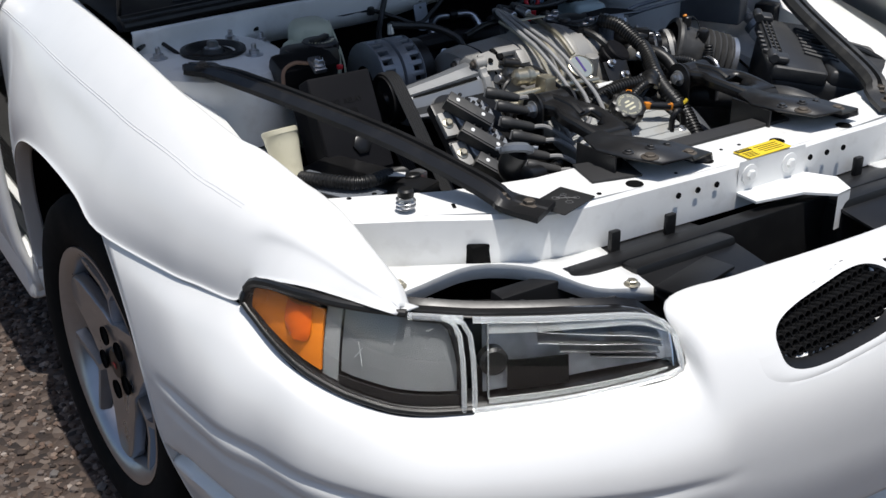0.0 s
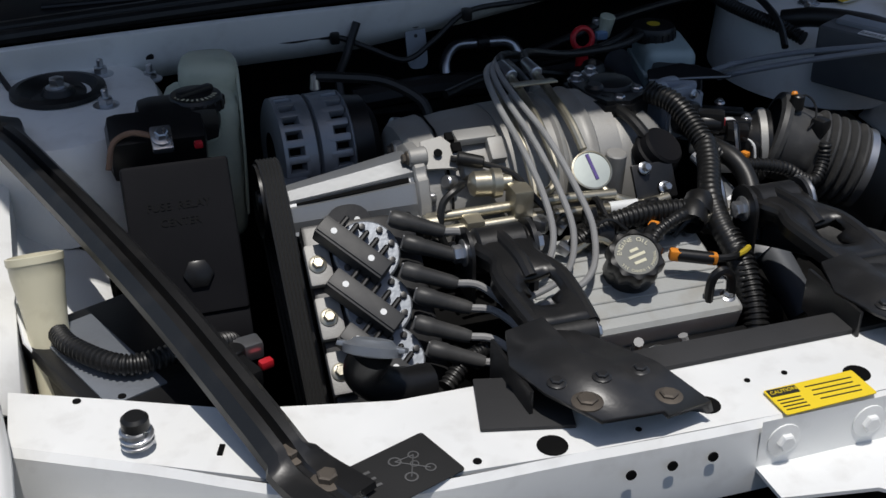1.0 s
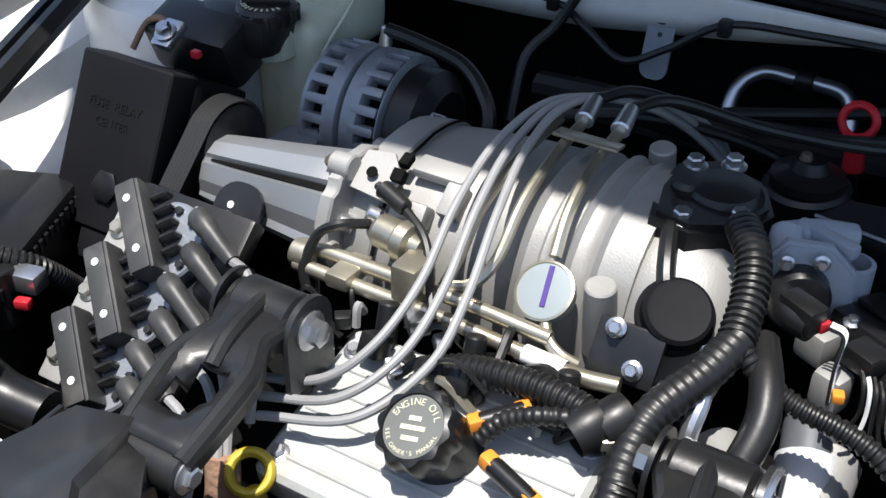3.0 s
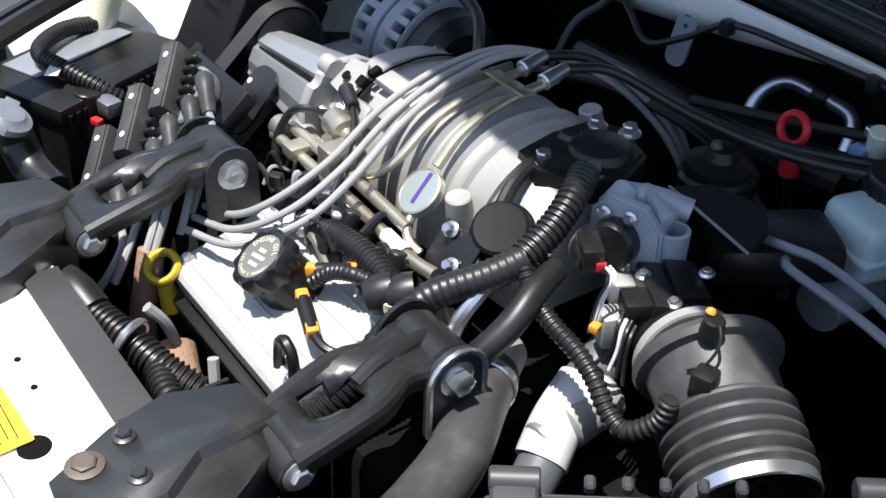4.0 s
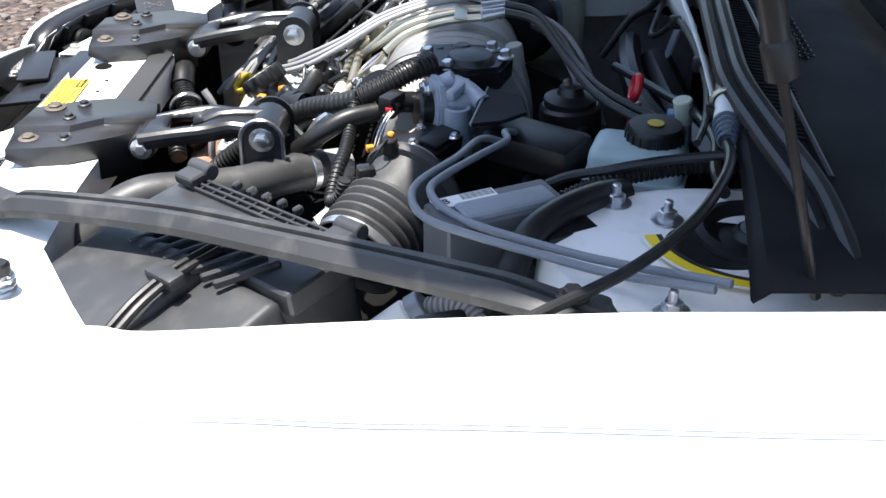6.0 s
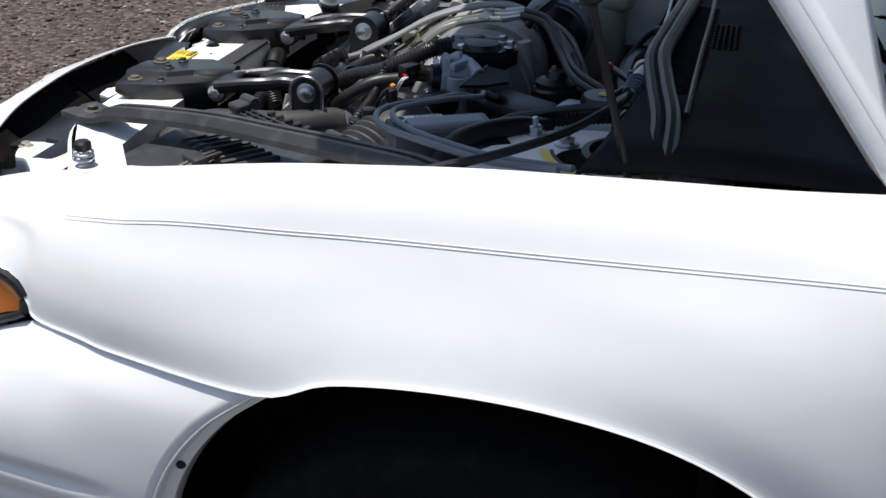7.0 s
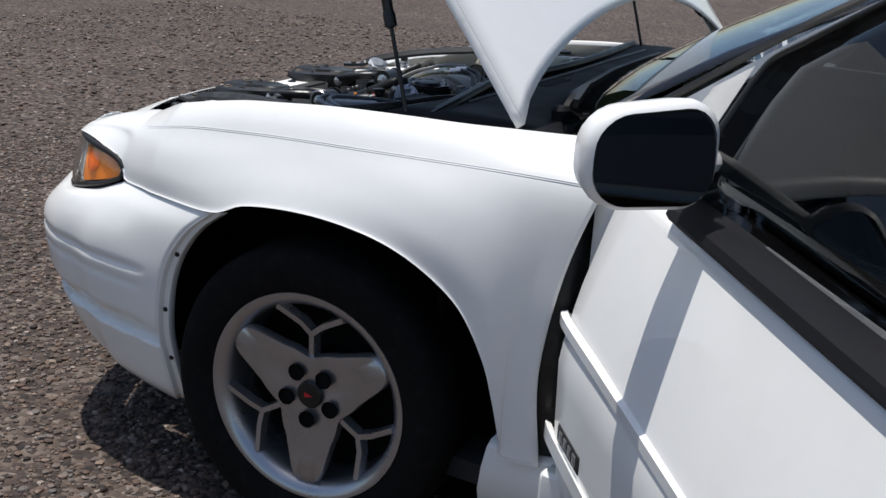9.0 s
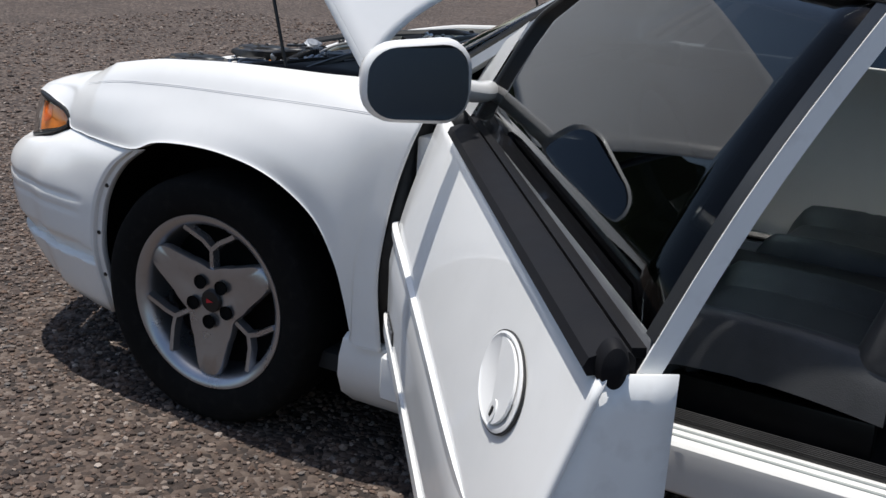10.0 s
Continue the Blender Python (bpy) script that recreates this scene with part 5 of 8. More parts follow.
# hinge edge coloured black to carry the shade of the door gap
eb = grid(B(), [[D(0.002 + front_shift(0, z), door_face(0.0, z) - d, z) for z in ends] for d in (0.0, 0.05, 0.11)])
thick(part("door_edge_shade", eb, RUBBER, door, "hinge edge of the door, coloured black for the shaded gap"), 0.003, 0)
ib = grid(B(), [[D(u, -0.165 - 0.01 * math.sin(z * 9), z) for u in (0.01, 0.4, 0.8, 1.39)] for z in (0.26, 0.45, 0.62, 0.80, 0.95)])
thick(part("door_trim", ib, LEATHER, door), 0.01, 0)
# belt moulding, side moulding, lower moulding
belt = [D(u, -0.113, drop(u, 0.957)) for u in (0.26, 0.5, 0.8, 1.1, 1.42)]
part("belt_moulding", sweep(B(), spline(belt, 5), [(-0.030, -0.010), (0.024, -0.016), (0.030, -0.006), (0.024, 0.006), (0.004, 0.013), (-0.022, 0.013), (-0.030, 0.004)]), COWL, door, "black rubber belt moulding")
for z, h, u0 in ((0.668, 0.014, 0.002), (0.44, 0.016, 0.006)):
    ml = [D(u, door_face(u, z) + 0.004, z - 0.04 * u) for u in (u0, 0.03, 0.3, 0.7, 1.1, 1.375 * rear_edge(z))]
    n = len(spline(ml, 5))
    part("side_moulding", sweep(B(), spline(ml, 5), [[(-h * min(1, 0.3 + i / 4), -0.004), (h * min(1, 0.3 + i / 4), -0.004), (h * 0.7 * min(1, 0.3 + i / 4), 0.009), (-h * 0.7 * min(1, 0.3 + i / 4), 0.009)] for i in range(n)], up=DOOR.to_3x3() @ Vector((0, -1, 0))), PAINT, door)
for dz in (0.0, 0.005):
    line = []
    for k in range(30):
        u = 0.03 + 1.36 * k / 29
        fall = 0.025 * u / 0.98
        line.append(D(u, door_face(u, (0.885 + dz - 0.25 * fall) / (1 - fall)) + 0.0018, 0.885 + dz))
    part("pinstripe", sweep(B(), line, ring(0.0009, 6)), STRIPE, door)
# badge: dark plate, its lettering left as bars
bb = B()
m = axis(D(0.155, door_face(0.155, 0.475) + 0.002, 0.475), D(0.155, 1, 0.475))
mbox(bb, m, (0.135, 0.034, 0.006), 0.002)
badge = part("badge", bb, INK, door, "dark chrome-edged badge")
bb = B()
for k in (-0.042, -0.014, 0.014, 0.042):
    mbox(bb, m @ Matrix.Translation((k, 0, 0.0035)), (0.018, 0.020, 0.002), 0.0005)
part("badge_bar", bb, STEEL, badge)
# round handle recess with key hole
km = axis(D(1.150, door_face(1.15, 0.790), 0.790), D(1.150, door_face(1.15, 0.790) + 1.0, 0.790 + 0.33))
hm = km @ Matrix.Diagonal((1.12, 0.62, 1.0, 1.0))
handle = part("handle_escutcheon", lathe(B(), hm, [(0.098, -0.001), (0.098, 0.0035), (0.092, 0.005), (0.086, 0.0025), (0.0, 0.0025)], 48), PAINT, door, "round white door handle with key hole")
hb = B()
plate(hb, [(0.080 * math.cos(radians(a)), 0.086 * math.sin(radians(a))) for a in range(-60, 121, 12)], 0.004, hm @ Matrix.Translation((0, 0, 0.0085)))
part("handle_flap", hb, PAINT, handle)
part("recess_line", lathe(B(), hm, [(0.1012, -0.001), (0.1012, 0.0022), (0.0978, 0.0022), (0.0978, -0.001)], 48), RUBBER, handle)
part("key_ring", lathe(B(), km @ Matrix.Translation((0.040, -0.030, 0)), [(0.017, 0.002), (0.016, 0.010), (0.010, 0.010), (0, 0.008)], 24), PAINT, handle)
hb = B()
mbox(hb, km @ Matrix.Translation((0.040, -0.030, 0.010)), (0.005, 0.014, 0.003), 0.001)
part("key_slot", hb, INK, handle)
# window glass and its black frame
GU = lambda v: (max(0.13, -0.21 + 0.585 * v), 1.415 - 0.03 * v)
GW = lambda v: -0.166 - 0.225 * v + 0.012 * math.sin(math.pi * v)
GZ = lambda v: 0.955 + 0.375 * v
gb = grid(B(), [[D(GU(v)[0] + (GU(v)[1] - GU(v)[0]) * k / 10, GW(v), GZ(v)) for k in range(11)] for v in (0, 0.15, 0.3, 0.45, 0.6, 0.75, 0.9, 1.0)])
dg = part("door_glass", gb, GLASS, door, "dark tinted door window")
thick(dg, 0.004, 0)
dg.visible_shadow = False
vs = [k / 10 for k in range(11)]
part("inner_belt", thick_grid([[D(u, w, drop(u, 0.958)) for u in (0.10, 0.26, 0.6, 1.0, 1.38)] for w in (-0.150, -0.165, -0.180)], 0.012), COWL, door)
part("window_frame", tube(B(), [D(GU(v)[0], GW(v) + 0.002, GZ(v)) for v in vs], 0.0065, 10), BLACK, door)
part("window_frame", tube(B(), [D(GU(1)[0] + (GU(1)[1] - GU(1)[0]) * k / 6, GW(1), GZ(1) + 0.004) for k in range(7)], 0.008, 10), BLACK, door)
part("window_frame", thick_grid([[D(GU(v)[1] + e, GW(v) + 0.005, GZ(v)) for v in vs] for e in (-0.026, -0.010, 0.005)], 0.004), BLACK, door)
part("frame_post", thick_grid([[D(GU(v)[1] + 0.007, GW(v) + 0.004 - e, GZ(v)) for v in [-0.18, -0.05] + vs] for e in (0.0, 0.014, 0.028)], 0.004), PAINT_RAW, door)
part("belt_cap", lathe(B(), axis(D(1.415, -0.115, drop(1.415, 0.955)), D(1.6, -0.115, drop(1.415, 0.955))) @ Matrix.Diagonal((0.6, 1.0, 1.0, 1.0)), [(0.0, 0.0), (0.031, 0.0), (0.031, 0.012), (0.026, 0.022), (0.012, 0.028), (0.0, 0.029)], 24), COWL, door)
# ---- mirror ----
MC = Vector((1.201, 0.756, 1.067))
mx = Vector((-0.118, 0.105, 0.004)).normalized()
mz = Vector((0.0, 0.0, 1.0))
MM = Matrix((mx, mz, mx.cross(mz).normalized())).transposed().to_4x4()
MM.translation = MC
if (MM.to_3x3() @ Vector((0, 0, 1))).y < 0:
    MM = MM @ Matrix.Diagonal((1, 1, -1, 1))


def mirror_ring(w, h, d, r):
    return [MM @ Vector((x * 1.09, y * 1.07 * (1 + 0.8 * x), d)) for x, y in rounded(w, h, r, 6)]


mb = B()
loops = [mirror_ring(0.182, 0.130, 0.010, 0.050), mirror_ring(0.196, 0.146, 0.004, 0.055), mirror_ring(0.200, 0.150, -0.012, 0.058), mirror_ring(0.190, 0.140, -0.045, 0.058), mirror_ring(0.150, 0.105, -0.075, 0.050), mirror_ring(0.08, 0.05, -0.088, 0.024)]
vs_ = [[mb.verts.new(p) for p in lp] for lp in loops]
for a, b in zip(vs_, vs_[1:]):
    for k in range(len(a)):
        mb.faces.new((a[k], a[(k + 1) % len(a)], b[(k + 1) % len(a)], b[k]))
mb.faces.new(vs_[-1])
mirror = part("side_mirror", mb, PAINT, door, "white door mirror", sharp=75)
gb = B()
plate(gb, [(x * 1.09, y * 1.07 * (1 + 0.8 * x)) for x, y in rounded(0.192, 0.142, 0.053, 6)], 0.006, MM @ Matrix.Translation((0, 0, 0.004)))
part("mirror_bezel", gb, BLACK, mirror)
gb = B()
plate(gb, [(x * 1.09, y * 1.07 * (1 + 0.8 * x)) for x, y in rounded(0.183, 0.131, 0.049, 6)], 0.003, MM @ Matrix.Translation((0, 0, 0.0105)) @ Matrix.Rotation(-0.10, 4, "X"))
part("mirror_glass", gb, MIRROR, mirror)
ab = B()
foot = D(0.10, GW(0.15), 1.012)
arm = spline([MM @ Vector((0.085, -0.02, -0.035)), (MM @ Vector((0.12, -0.03, -0.03))).lerp(foot, 0.4), foot], 6)
sweep(ab, arm, [ring(0.030 - 0.006 * i / len(arm), 12, 0.8) for i in range(len(arm))])
part("mirror_arm", ab, PAINT, mirror)
tb = B()
tp = [D(u, GW(v) + 0.016, GZ(v)) for u, v in ((0.0, 0.0), (0.124, 0.0), (0.124, 0.56), (0.0, 0.36))]
f1 = tb.faces.new([tb.verts.new(p) for p in tp])
bmesh.ops.solidify(tb, geom=[f1], thickness=0.012)
part("mirror_sail", tb, PAINT, mirror)

place(0, 0.02, -0.03)
# ---- cabin ----
def cushion_at(x, f):
    """Seat cushion: x across, f 0 at the rear to 1 at the front; side bolsters stand proud."""
    e = min(1.0, abs(x) / 0.26)
    z = 0.505 + 0.045 * math.exp(-((abs(x) - 0.205) / 0.045) ** 2) - 0.10 * max(0.0, (e - 0.86) / 0.14) ** 2
    z += 0.02 * math.sin(math.pi * f) + 0.015 * f - 0.11 * max(0.0, (f - 0.86) / 0.14) ** 2
    return z - 0.006 * math.exp(-((abs(x) - 0.13) / 0.008) ** 2) - 0.005 * math.exp(-((f - 0.55) / 0.012) ** 2)


for sx in (1, -1):
    xs_ = [-0.26 + 0.52 * k / 40 for k in range(41)]
    fs_ = [k / 24 for k in range(25)]
    seat = part("front_seat", thick_grid([[(sx * 0.37 + x, 1.64 - 0.54 * f, cushion_at(x, f)) for x in xs_] for f in fs_], 0.10), LEATHER, car, "black leather front seat")
    for e in (-1, 1):
        part("seat_rail", mbox(B(), pose(sx * 0.37 + e * 0.19, 1.36, 0.345), (0.035, 0.52, 0.10), 0.008), BLACK, seat)
    part("backrest", mbox(B(), pose(sx * 0.37, 1.70, 0.80, -18, 0, 0), (0.48, 0.13, 0.66), 0.060, 6), LEATHER, seat)
    part("headrest", mbox(B(), pose(sx * 0.37, 1.83, 1.19, -14, 0, 0), (0.26, 0.09, 0.16), 0.042, 6), LEATHER, seat)
db = B()
mbox(db, pose(0, 0.655, 0.79), (1.38, 0.58, 0.28), 0.06, 4)
mbox(db, pose(0, 1.15, 0.42), (0.20, 0.80, 0.22), 0.03, 3)
part("dashboard", db, BLACK, car, "black dashboard and centre console")
part("steering_wheel", lathe(B(), axis((0.37, 1.02, 0.86), (0.37, 1.10, 0.90)), [(0.175 + 0.015 * math.cos(a), 0.015 * math.sin(a)) for a in (2 * math.pi * k / 10 for k in range(11))], 40), LEATHER, car)

place()
# ---- engine ----
engine = thing("engine", (0, -0.28, 0.36), "transverse V6 engine with a cast aluminium supercharger on top", "engine")
# block, rear bank and gearbox near-black for the shade deep in the bay
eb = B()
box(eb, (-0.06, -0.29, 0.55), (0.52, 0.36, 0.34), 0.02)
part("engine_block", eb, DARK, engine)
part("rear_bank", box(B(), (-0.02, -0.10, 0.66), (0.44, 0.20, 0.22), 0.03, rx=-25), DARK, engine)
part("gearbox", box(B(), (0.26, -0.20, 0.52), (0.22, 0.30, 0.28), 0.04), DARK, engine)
place(-0.003, -0.013, 0)
# white front valve cover
VC = pose(-0.010, -0.425, 0.766, 16, 0, 0)
vb = B()
mbox(vb, VC, (0.240, 0.150, 0.040), 0.012, 3)
cover = part("valve_cover", vb, WHITE_COVER, engine, "white painted valve cover")
for k in range(6):
    rb = B()
    mbox(rb, VC @ Matrix.Translation((0.0, -0.055 + 0.022 * k, 0.0205)), (0.222, 0.0035, 0.003), 0.001, 1)
    part("cover_rib", rb, WHITE_COVER, cover)
for x in (-0.105, 0.105):
    for y in (-0.055, 0.050):
        part("cover_bolt", hexbolt(B(), VC @ Vector((x, y, 0.019)), VC.to_3x3() @ Vector((0, 0, 1)), 0.006), STEEL, cover)
part("gasket_rail", mbox(B(), VC @ Matrix.Translation((0, -0.082, -0.020)), (0.31, 0.012, 0.022), 0.003), BLACK, cover)
# oil cap on its neck
oc = Vector((-0.010, -0.456, 0.826))
on = Vector((-0.14, -0.55, 0.82)).normalized()
OM = axis(oc, oc + on, up=(0, 1, 0))
cb = B()
prof = ((0.92, -0.020), (1.0, -0.016), (1.0, -0.002), (0.92, 0.003), (0.80, 0.004), (0.78, 0.002), (0.0, 0.002))
rings = []
for f, h in prof:
    if f == 0:
        rings.append([cb.verts.new(OM @ Vector((0, 0, h)))])
    else:
        rings.append([cb.verts.new(OM @ Vector(((0.031 + (0.0020 * math.cos(10 * a) if f > 0.85 else 0)) * f * math.cos(a), (0.031 + (0.0020 * math.cos(10 * a) if f > 0.85 else 0)) * f * math.sin(a), h))) for a in (2 * math.pi * k / 80 for k in range(80))])
for p, q in zip(rings, rings[1:]):
    for k in range(80):
        j = (k + 1) % 80
        cb.faces.new((p[k], p[j], q[0]) if len(q) == 1 else (p[k], p[j], q[j], q[k]))
cap = part("oil_cap", cb, BLACK, engine, "black ribbed engine oil filler cap with pale lettering")
CAP_GREY = mat("grey_cap_face", (0.11, 0.115, 0.105), 0.5, var=0.2, bump=0.2)
part("cap_face", lathe(B(), OM, [(0.0238, 0.0018), (0.0238, 0.0024), (0.0, 0.0024)], 40), CAP_GREY, cap)


def arc_words(text, r, centre, span, size, flip=False):
    n = len(text)
    for i, ch in enumerate(text):
        if ch == " ":
            continue
        f = (i - (n - 1) / 2) / max(1, n - 1)
        a = radians(centre + (f if flip else -f) * span)
        turn = a + (math.pi / 2 if flip else -math.pi / 2)
        m = OM @ Matrix.Translation((r * math.cos(a), r * math.sin(a), 0.0027)) @ Matrix.Rotation(turn, 4, "Z")
        words(ch, m, size, PALE_INK, cap, "letter", 0.0002)


TOP_OF_CAP = 95
arc_words("ENGINE OIL", 0.0185, TOP_OF_CAP, 130, 0.0073)
arc_words("SEE OWNER'S MANUAL", 0.0202, TOP_OF_CAP + 180, 150, 0.0045, True)
bb = B()
for j, w in ((0.006, 0.010), (-0.001, 0.020), (-0.009, 0.014)):
    mbox(bb, OM @ Matrix.Rotation(radians(TOP_OF_CAP - 90), 4, "Z") @ Matrix.Translation((0, j, 0.0027)), (w, 0.0035, 0.0005), 0)
part("cap_print", bb, PALE_INK, cap)
part("filler_neck", cyl(B(), oc - on * 0.070, oc - on * 0.018, 0.031, 0.027, 28), BLACK, engine)

place(0.005, 0.013, -0.008)
# supercharger snout: tapered, with two broad flats, a dark groove between them and a rib below
SNOUT = ((-80, 1.0), (-45, 1.06), (-15, 1.02), (12, 1.04), (36, 1.02), (41, 0.88), (47, 0.88), (52, 1.02), (78, 1.03), (98, 1.04), (103, 1.17), (111, 1.17), (115, 1.0), (150, 0.95), (190, 0.95), (230, 0.95), (260, 0.97))


def snout_ring(x, r, k=1.0):
    cy, cz = -0.282 + 0.055 * (x + 0.365), 0.839 + 0.02 * (x + 0.365)
    return [Vector((x, cy - r * (1 + (m - 1) * k) * math.sin(radians(a)), cz + r * (1 + (m - 1) * k) * math.cos(radians(a)))) for a, m in SNOUT]


def ring_body(bm, loops):
    vs = [[bm.verts.new(p) for p in lp] for lp in loops]
    for p, q in zip(vs, vs[1:]):
        for k in range(len(p)):
            j = (k + 1) % len(p)
            bm.faces.new((p[k], p[j], q[j], q[k]))
    bm.faces.new(vs[0])
    bm.faces.new(vs[-1])
    bmesh.ops.recalc_face_normals(bm, faces=bm.faces)
    return bm


snout = part("supercharger_snout", ring_body(B(), [snout_ring(x, r, k) for x, r, k in ((-0.366, 0.032, 0.2), (-0.363, 0.0345, 0.6), (-0.33, 0.0375, 1.0), (-0.29, 0.042, 1.0), (-0.25, 0.047, 1.0), (-0.222, 0.0505, 1.0), (-0.216, 0.0505, 0.3))]), MACHINED, engine, "grey tapered supercharger nose with flats", sharp=22)
part("snout_flange", ring_body(B(), [snout_ring(x, r, 0.4) for x, r in ((-0.219, 0.056), (-0.217, 0.059), (-0.206, 0.060), (-0.204, 0.058))]), CASTING, snout)
sl = B()
a = radians(44)
g0, g1 = (Vector((x, -0.282 + 0.055 * (x + 0.365) - r * math.sin(a), 0.839 + 0.02 * (x + 0.365) + r * math.cos(a))) for x, r in ((-0.356, 0.0325), (-0.224, 0.0455)))
sweep(sl, [g0, g0.lerp(g1, 0.5), g1], [[(-w, -0.002), (w, -0.002), (w, 0.001), (-w, 0.001)] for w in (0.0012, 0.0020, 0.0030)], up=(0, -math.sin(a), math.cos(a)))
part("snout_slot", sl, DARK, snout)
for a in (104, -50, 20):
    c = Vector((-0.222, -0.274 - 0.058 * math.sin(radians(a)), 0.842 + 0.058 * math.cos(radians(a))))
    part("flange_boss", cyl(B(), c, c + Vector((0.022, 0, 0)), 0.011, 0.012, 16), CASTING, snout)
    part("flange_bolt", hexbolt(B(), c, (-1, 0, 0), 0.0055, 0.006), RUSTY, snout)
# gear case and rotor housing
def arch_section(cy, top, half, low, n=22, flat=2.3):
    out = []
    for k in range(n + 1):
        a = math.pi * k / n
        c, s = math.cos(a), math.sin(a)
        out.append((cy + half * math.copysign(abs(c) ** (2 / flat), c), low + (top - low) * abs(s) ** (2 / flat)))
    return out


def arch_body(name, xs, mt, label=""):
    bm = B()
    rows_a = [[(x, y, z) for y, z in arch_section(cy, top, half, low)] for x, cy, top, half, low in xs]
    grid(bm, rows_a)
    for r in (rows_a[0], rows_a[-1]):
        bm.faces.new([bm.verts.new(p) for p in r])
    bmesh.ops.remove_doubles(bm, verts=bm.verts, dist=1e-5)
    return part(name, bm, mt, engine, label, sharp=40)


gear = arch_body("gear_case", [(-0.212, -0.214, 0.893, 0.093, 0.79), (-0.206, -0.214, 0.899, 0.100, 0.79), (-0.176, -0.212, 0.902, 0.104, 0.79), (-0.172, -0.210, 0.896, 0.102, 0.79), (-0.140, -0.208, 0.900, 0.104, 0.79), (-0.095, -0.207, 0.903, 0.106, 0.79), (-0.090, -0.207, 0.900, 0.104, 0.79)], CASTING, "cast aluminium gear case")
xs = []
for k in range(41):
    x = -0.092 + 0.150 * k / 40
    ribp = 0.006 * max(0.0, math.cos(2 * math.pi * (x + 0.04) / 0.021)) ** 3 if -0.052 < x < 0.030 else 0
    f = (x + 0.092) / 0.15
    xs.append((x, -0.204 + 0.004 * f, 0.904 + 0.004 * f + ribp, 0.102 + 0.004 * f + ribp, 0.785))
housing = arch_body("rotor_housing", xs, CASTING, "ribbed cast aluminium supercharger housing")
arch_body("rear_housing", [(0.056, -0.200, 0.899, 0.103, 0.785), (0.066, -0.202, 0.901, 0.102, 0.785), (0.110, -0.220, 0.890, 0.080, 0.785), (0.130, -0.222, 0.872, 0.070, 0.785), (0.136, -0.222, 0.862, 0.060, 0.785)], CASTING)
for p, r in (((0.040, -0.305, 0.872), 0.013), ((0.012, -0.122, 0.90), 0.012)):
    part("casting_boss", cyl(B(), Vector(p) - Vector((0, -0.01, 0.07)), p, r * 1.15, r, 16), CASTING, housing)
gbx = B()
box(gbx, (-0.140, -0.297, 0.873), (0.034, 0.020, 0.020), 0.004, rx=50)
box(gbx, (-0.108, -0.280, 0.885), (0.020, 0.030, 0.016), 0.003, rx=40)
box(gbx, (-0.130, -0.262, 0.899), (0.050, 0.022, 0.010), 0.003, rx=12)
part("case_pad", gbx, CASTING, gear)
for p in ((-0.196, -0.305, 0.845), (-0.193, -0.160, 0.880), (-0.168, -0.300, 0.860)):
    part("case_bolt", cyl(B(), Vector(p), Vector(p) + Vector((-0.012, -0.006, 0.006)), 0.009, 0.008, 14), STEEL, gear)
tb = B()
plate(tb, [(-0.022, -0.016), (0.020, -0.020), (0.026, 0.004), (0.010, 0.024), (-0.016, 0.020)], 0.004, axis((-0.184, -0.288, 0.893), (-0.184, -0.55, 1.24)))
eye = part("lifting_eye", tb, CASTING, engine)
part("eye_hole", lathe(B(), axis((-0.184, -0.2905, 0.8965), (-0.184, -0.55, 1.24)), [(0.0052, 0.0), (0.0052, 0.001), (0, 0.001)], 14), DARK, eye)
part("eye_notch", box(B(), (-0.160, -0.285, 0.897), (0.012, 0.012, 0.010), 0.002, rx=40), DARK, eye)
part("eye_notch", box(B(), (-0.163, -0.268, 0.903), (0.010, 0.014, 0.008), 0.002, rx=20), DARK, eye)
for x in (-0.172, -0.1705):
    part("case_seam", sweep(B(), [Vector((x + 0.0008 * math.sin(9 * k), y, z)) for k, (y, z) in enumerate(arch_section(-0.210, 0.9005, 0.1065, 0.79)[2:-2])], ring(0.0009, 6)), DARK, gear)
# fuel pressure disc, brass tubes and their bracket
dn = Vector((-0.06, -0.65, 0.74)).normalized()
dc = Vector((0.0, -0.322, 0.862))
disc = part("pulsation_damper", lathe(B(), axis(dc - dn * 0.012, dc), [(0, 0), (0.021, 0), (0.0245, 0.003), (0.0245, 0.010), (0.0232, 0.012), (0.0, 0.0125)], 40), DAMPER, engine, "shiny round fuel damper with a purple mark")
part("disc_rim", lathe(B(), axis(dc - dn * 0.012, dc), [(0.0252, 0.0085), (0.0252, 0.0125), (0.0232, 0.0132), (0.0225, 0.0115), (0.0235, 0.0085)], 40), BRASS, disc)
mb = B()
mbox(mb, axis(dc, dc + dn, up=(0, 0, 1)) @ pose(0.001, 0.004, 0.001, 0, 0, 12), (0.0045, 0.034, 0.0008), 0.0003, 1)
part("marker_line", mb, PURPLE, disc)
for pts, r in (([(-0.012, -0.150, 0.930), (-0.012, -0.215, 0.922), (-0.008, -0.268, 0.905), (-0.003, -0.300, 0.880)], 0.0055),
               ([(-0.046, -0.150, 0.930), (-0.047, -0.210, 0.922), (-0.047, -0.272, 0.903), (-0.046, -0.315, 0.872), (-0.056, -0.336, 0.856), (-0.075, -0.340, 0.848)], 0.005),
               ([(-0.072, -0.160, 0.922), (-0.076, -0.225, 0.914), (-0.078, -0.285, 0.895), (-0.078, -0.325, 0.862), (-0.082, -0.345, 0.842)], 0.005),
               ([(0.006, -0.330, 0.846), (0.016, -0.345, 0.838), (0.030, -0.352, 0.832), (0.045, -0.350, 0.826)], 0.005)):
    part("fuel_tube", tube(B(), pts, r, 10), BRASS, engine, "yellow zinc fuel tube")
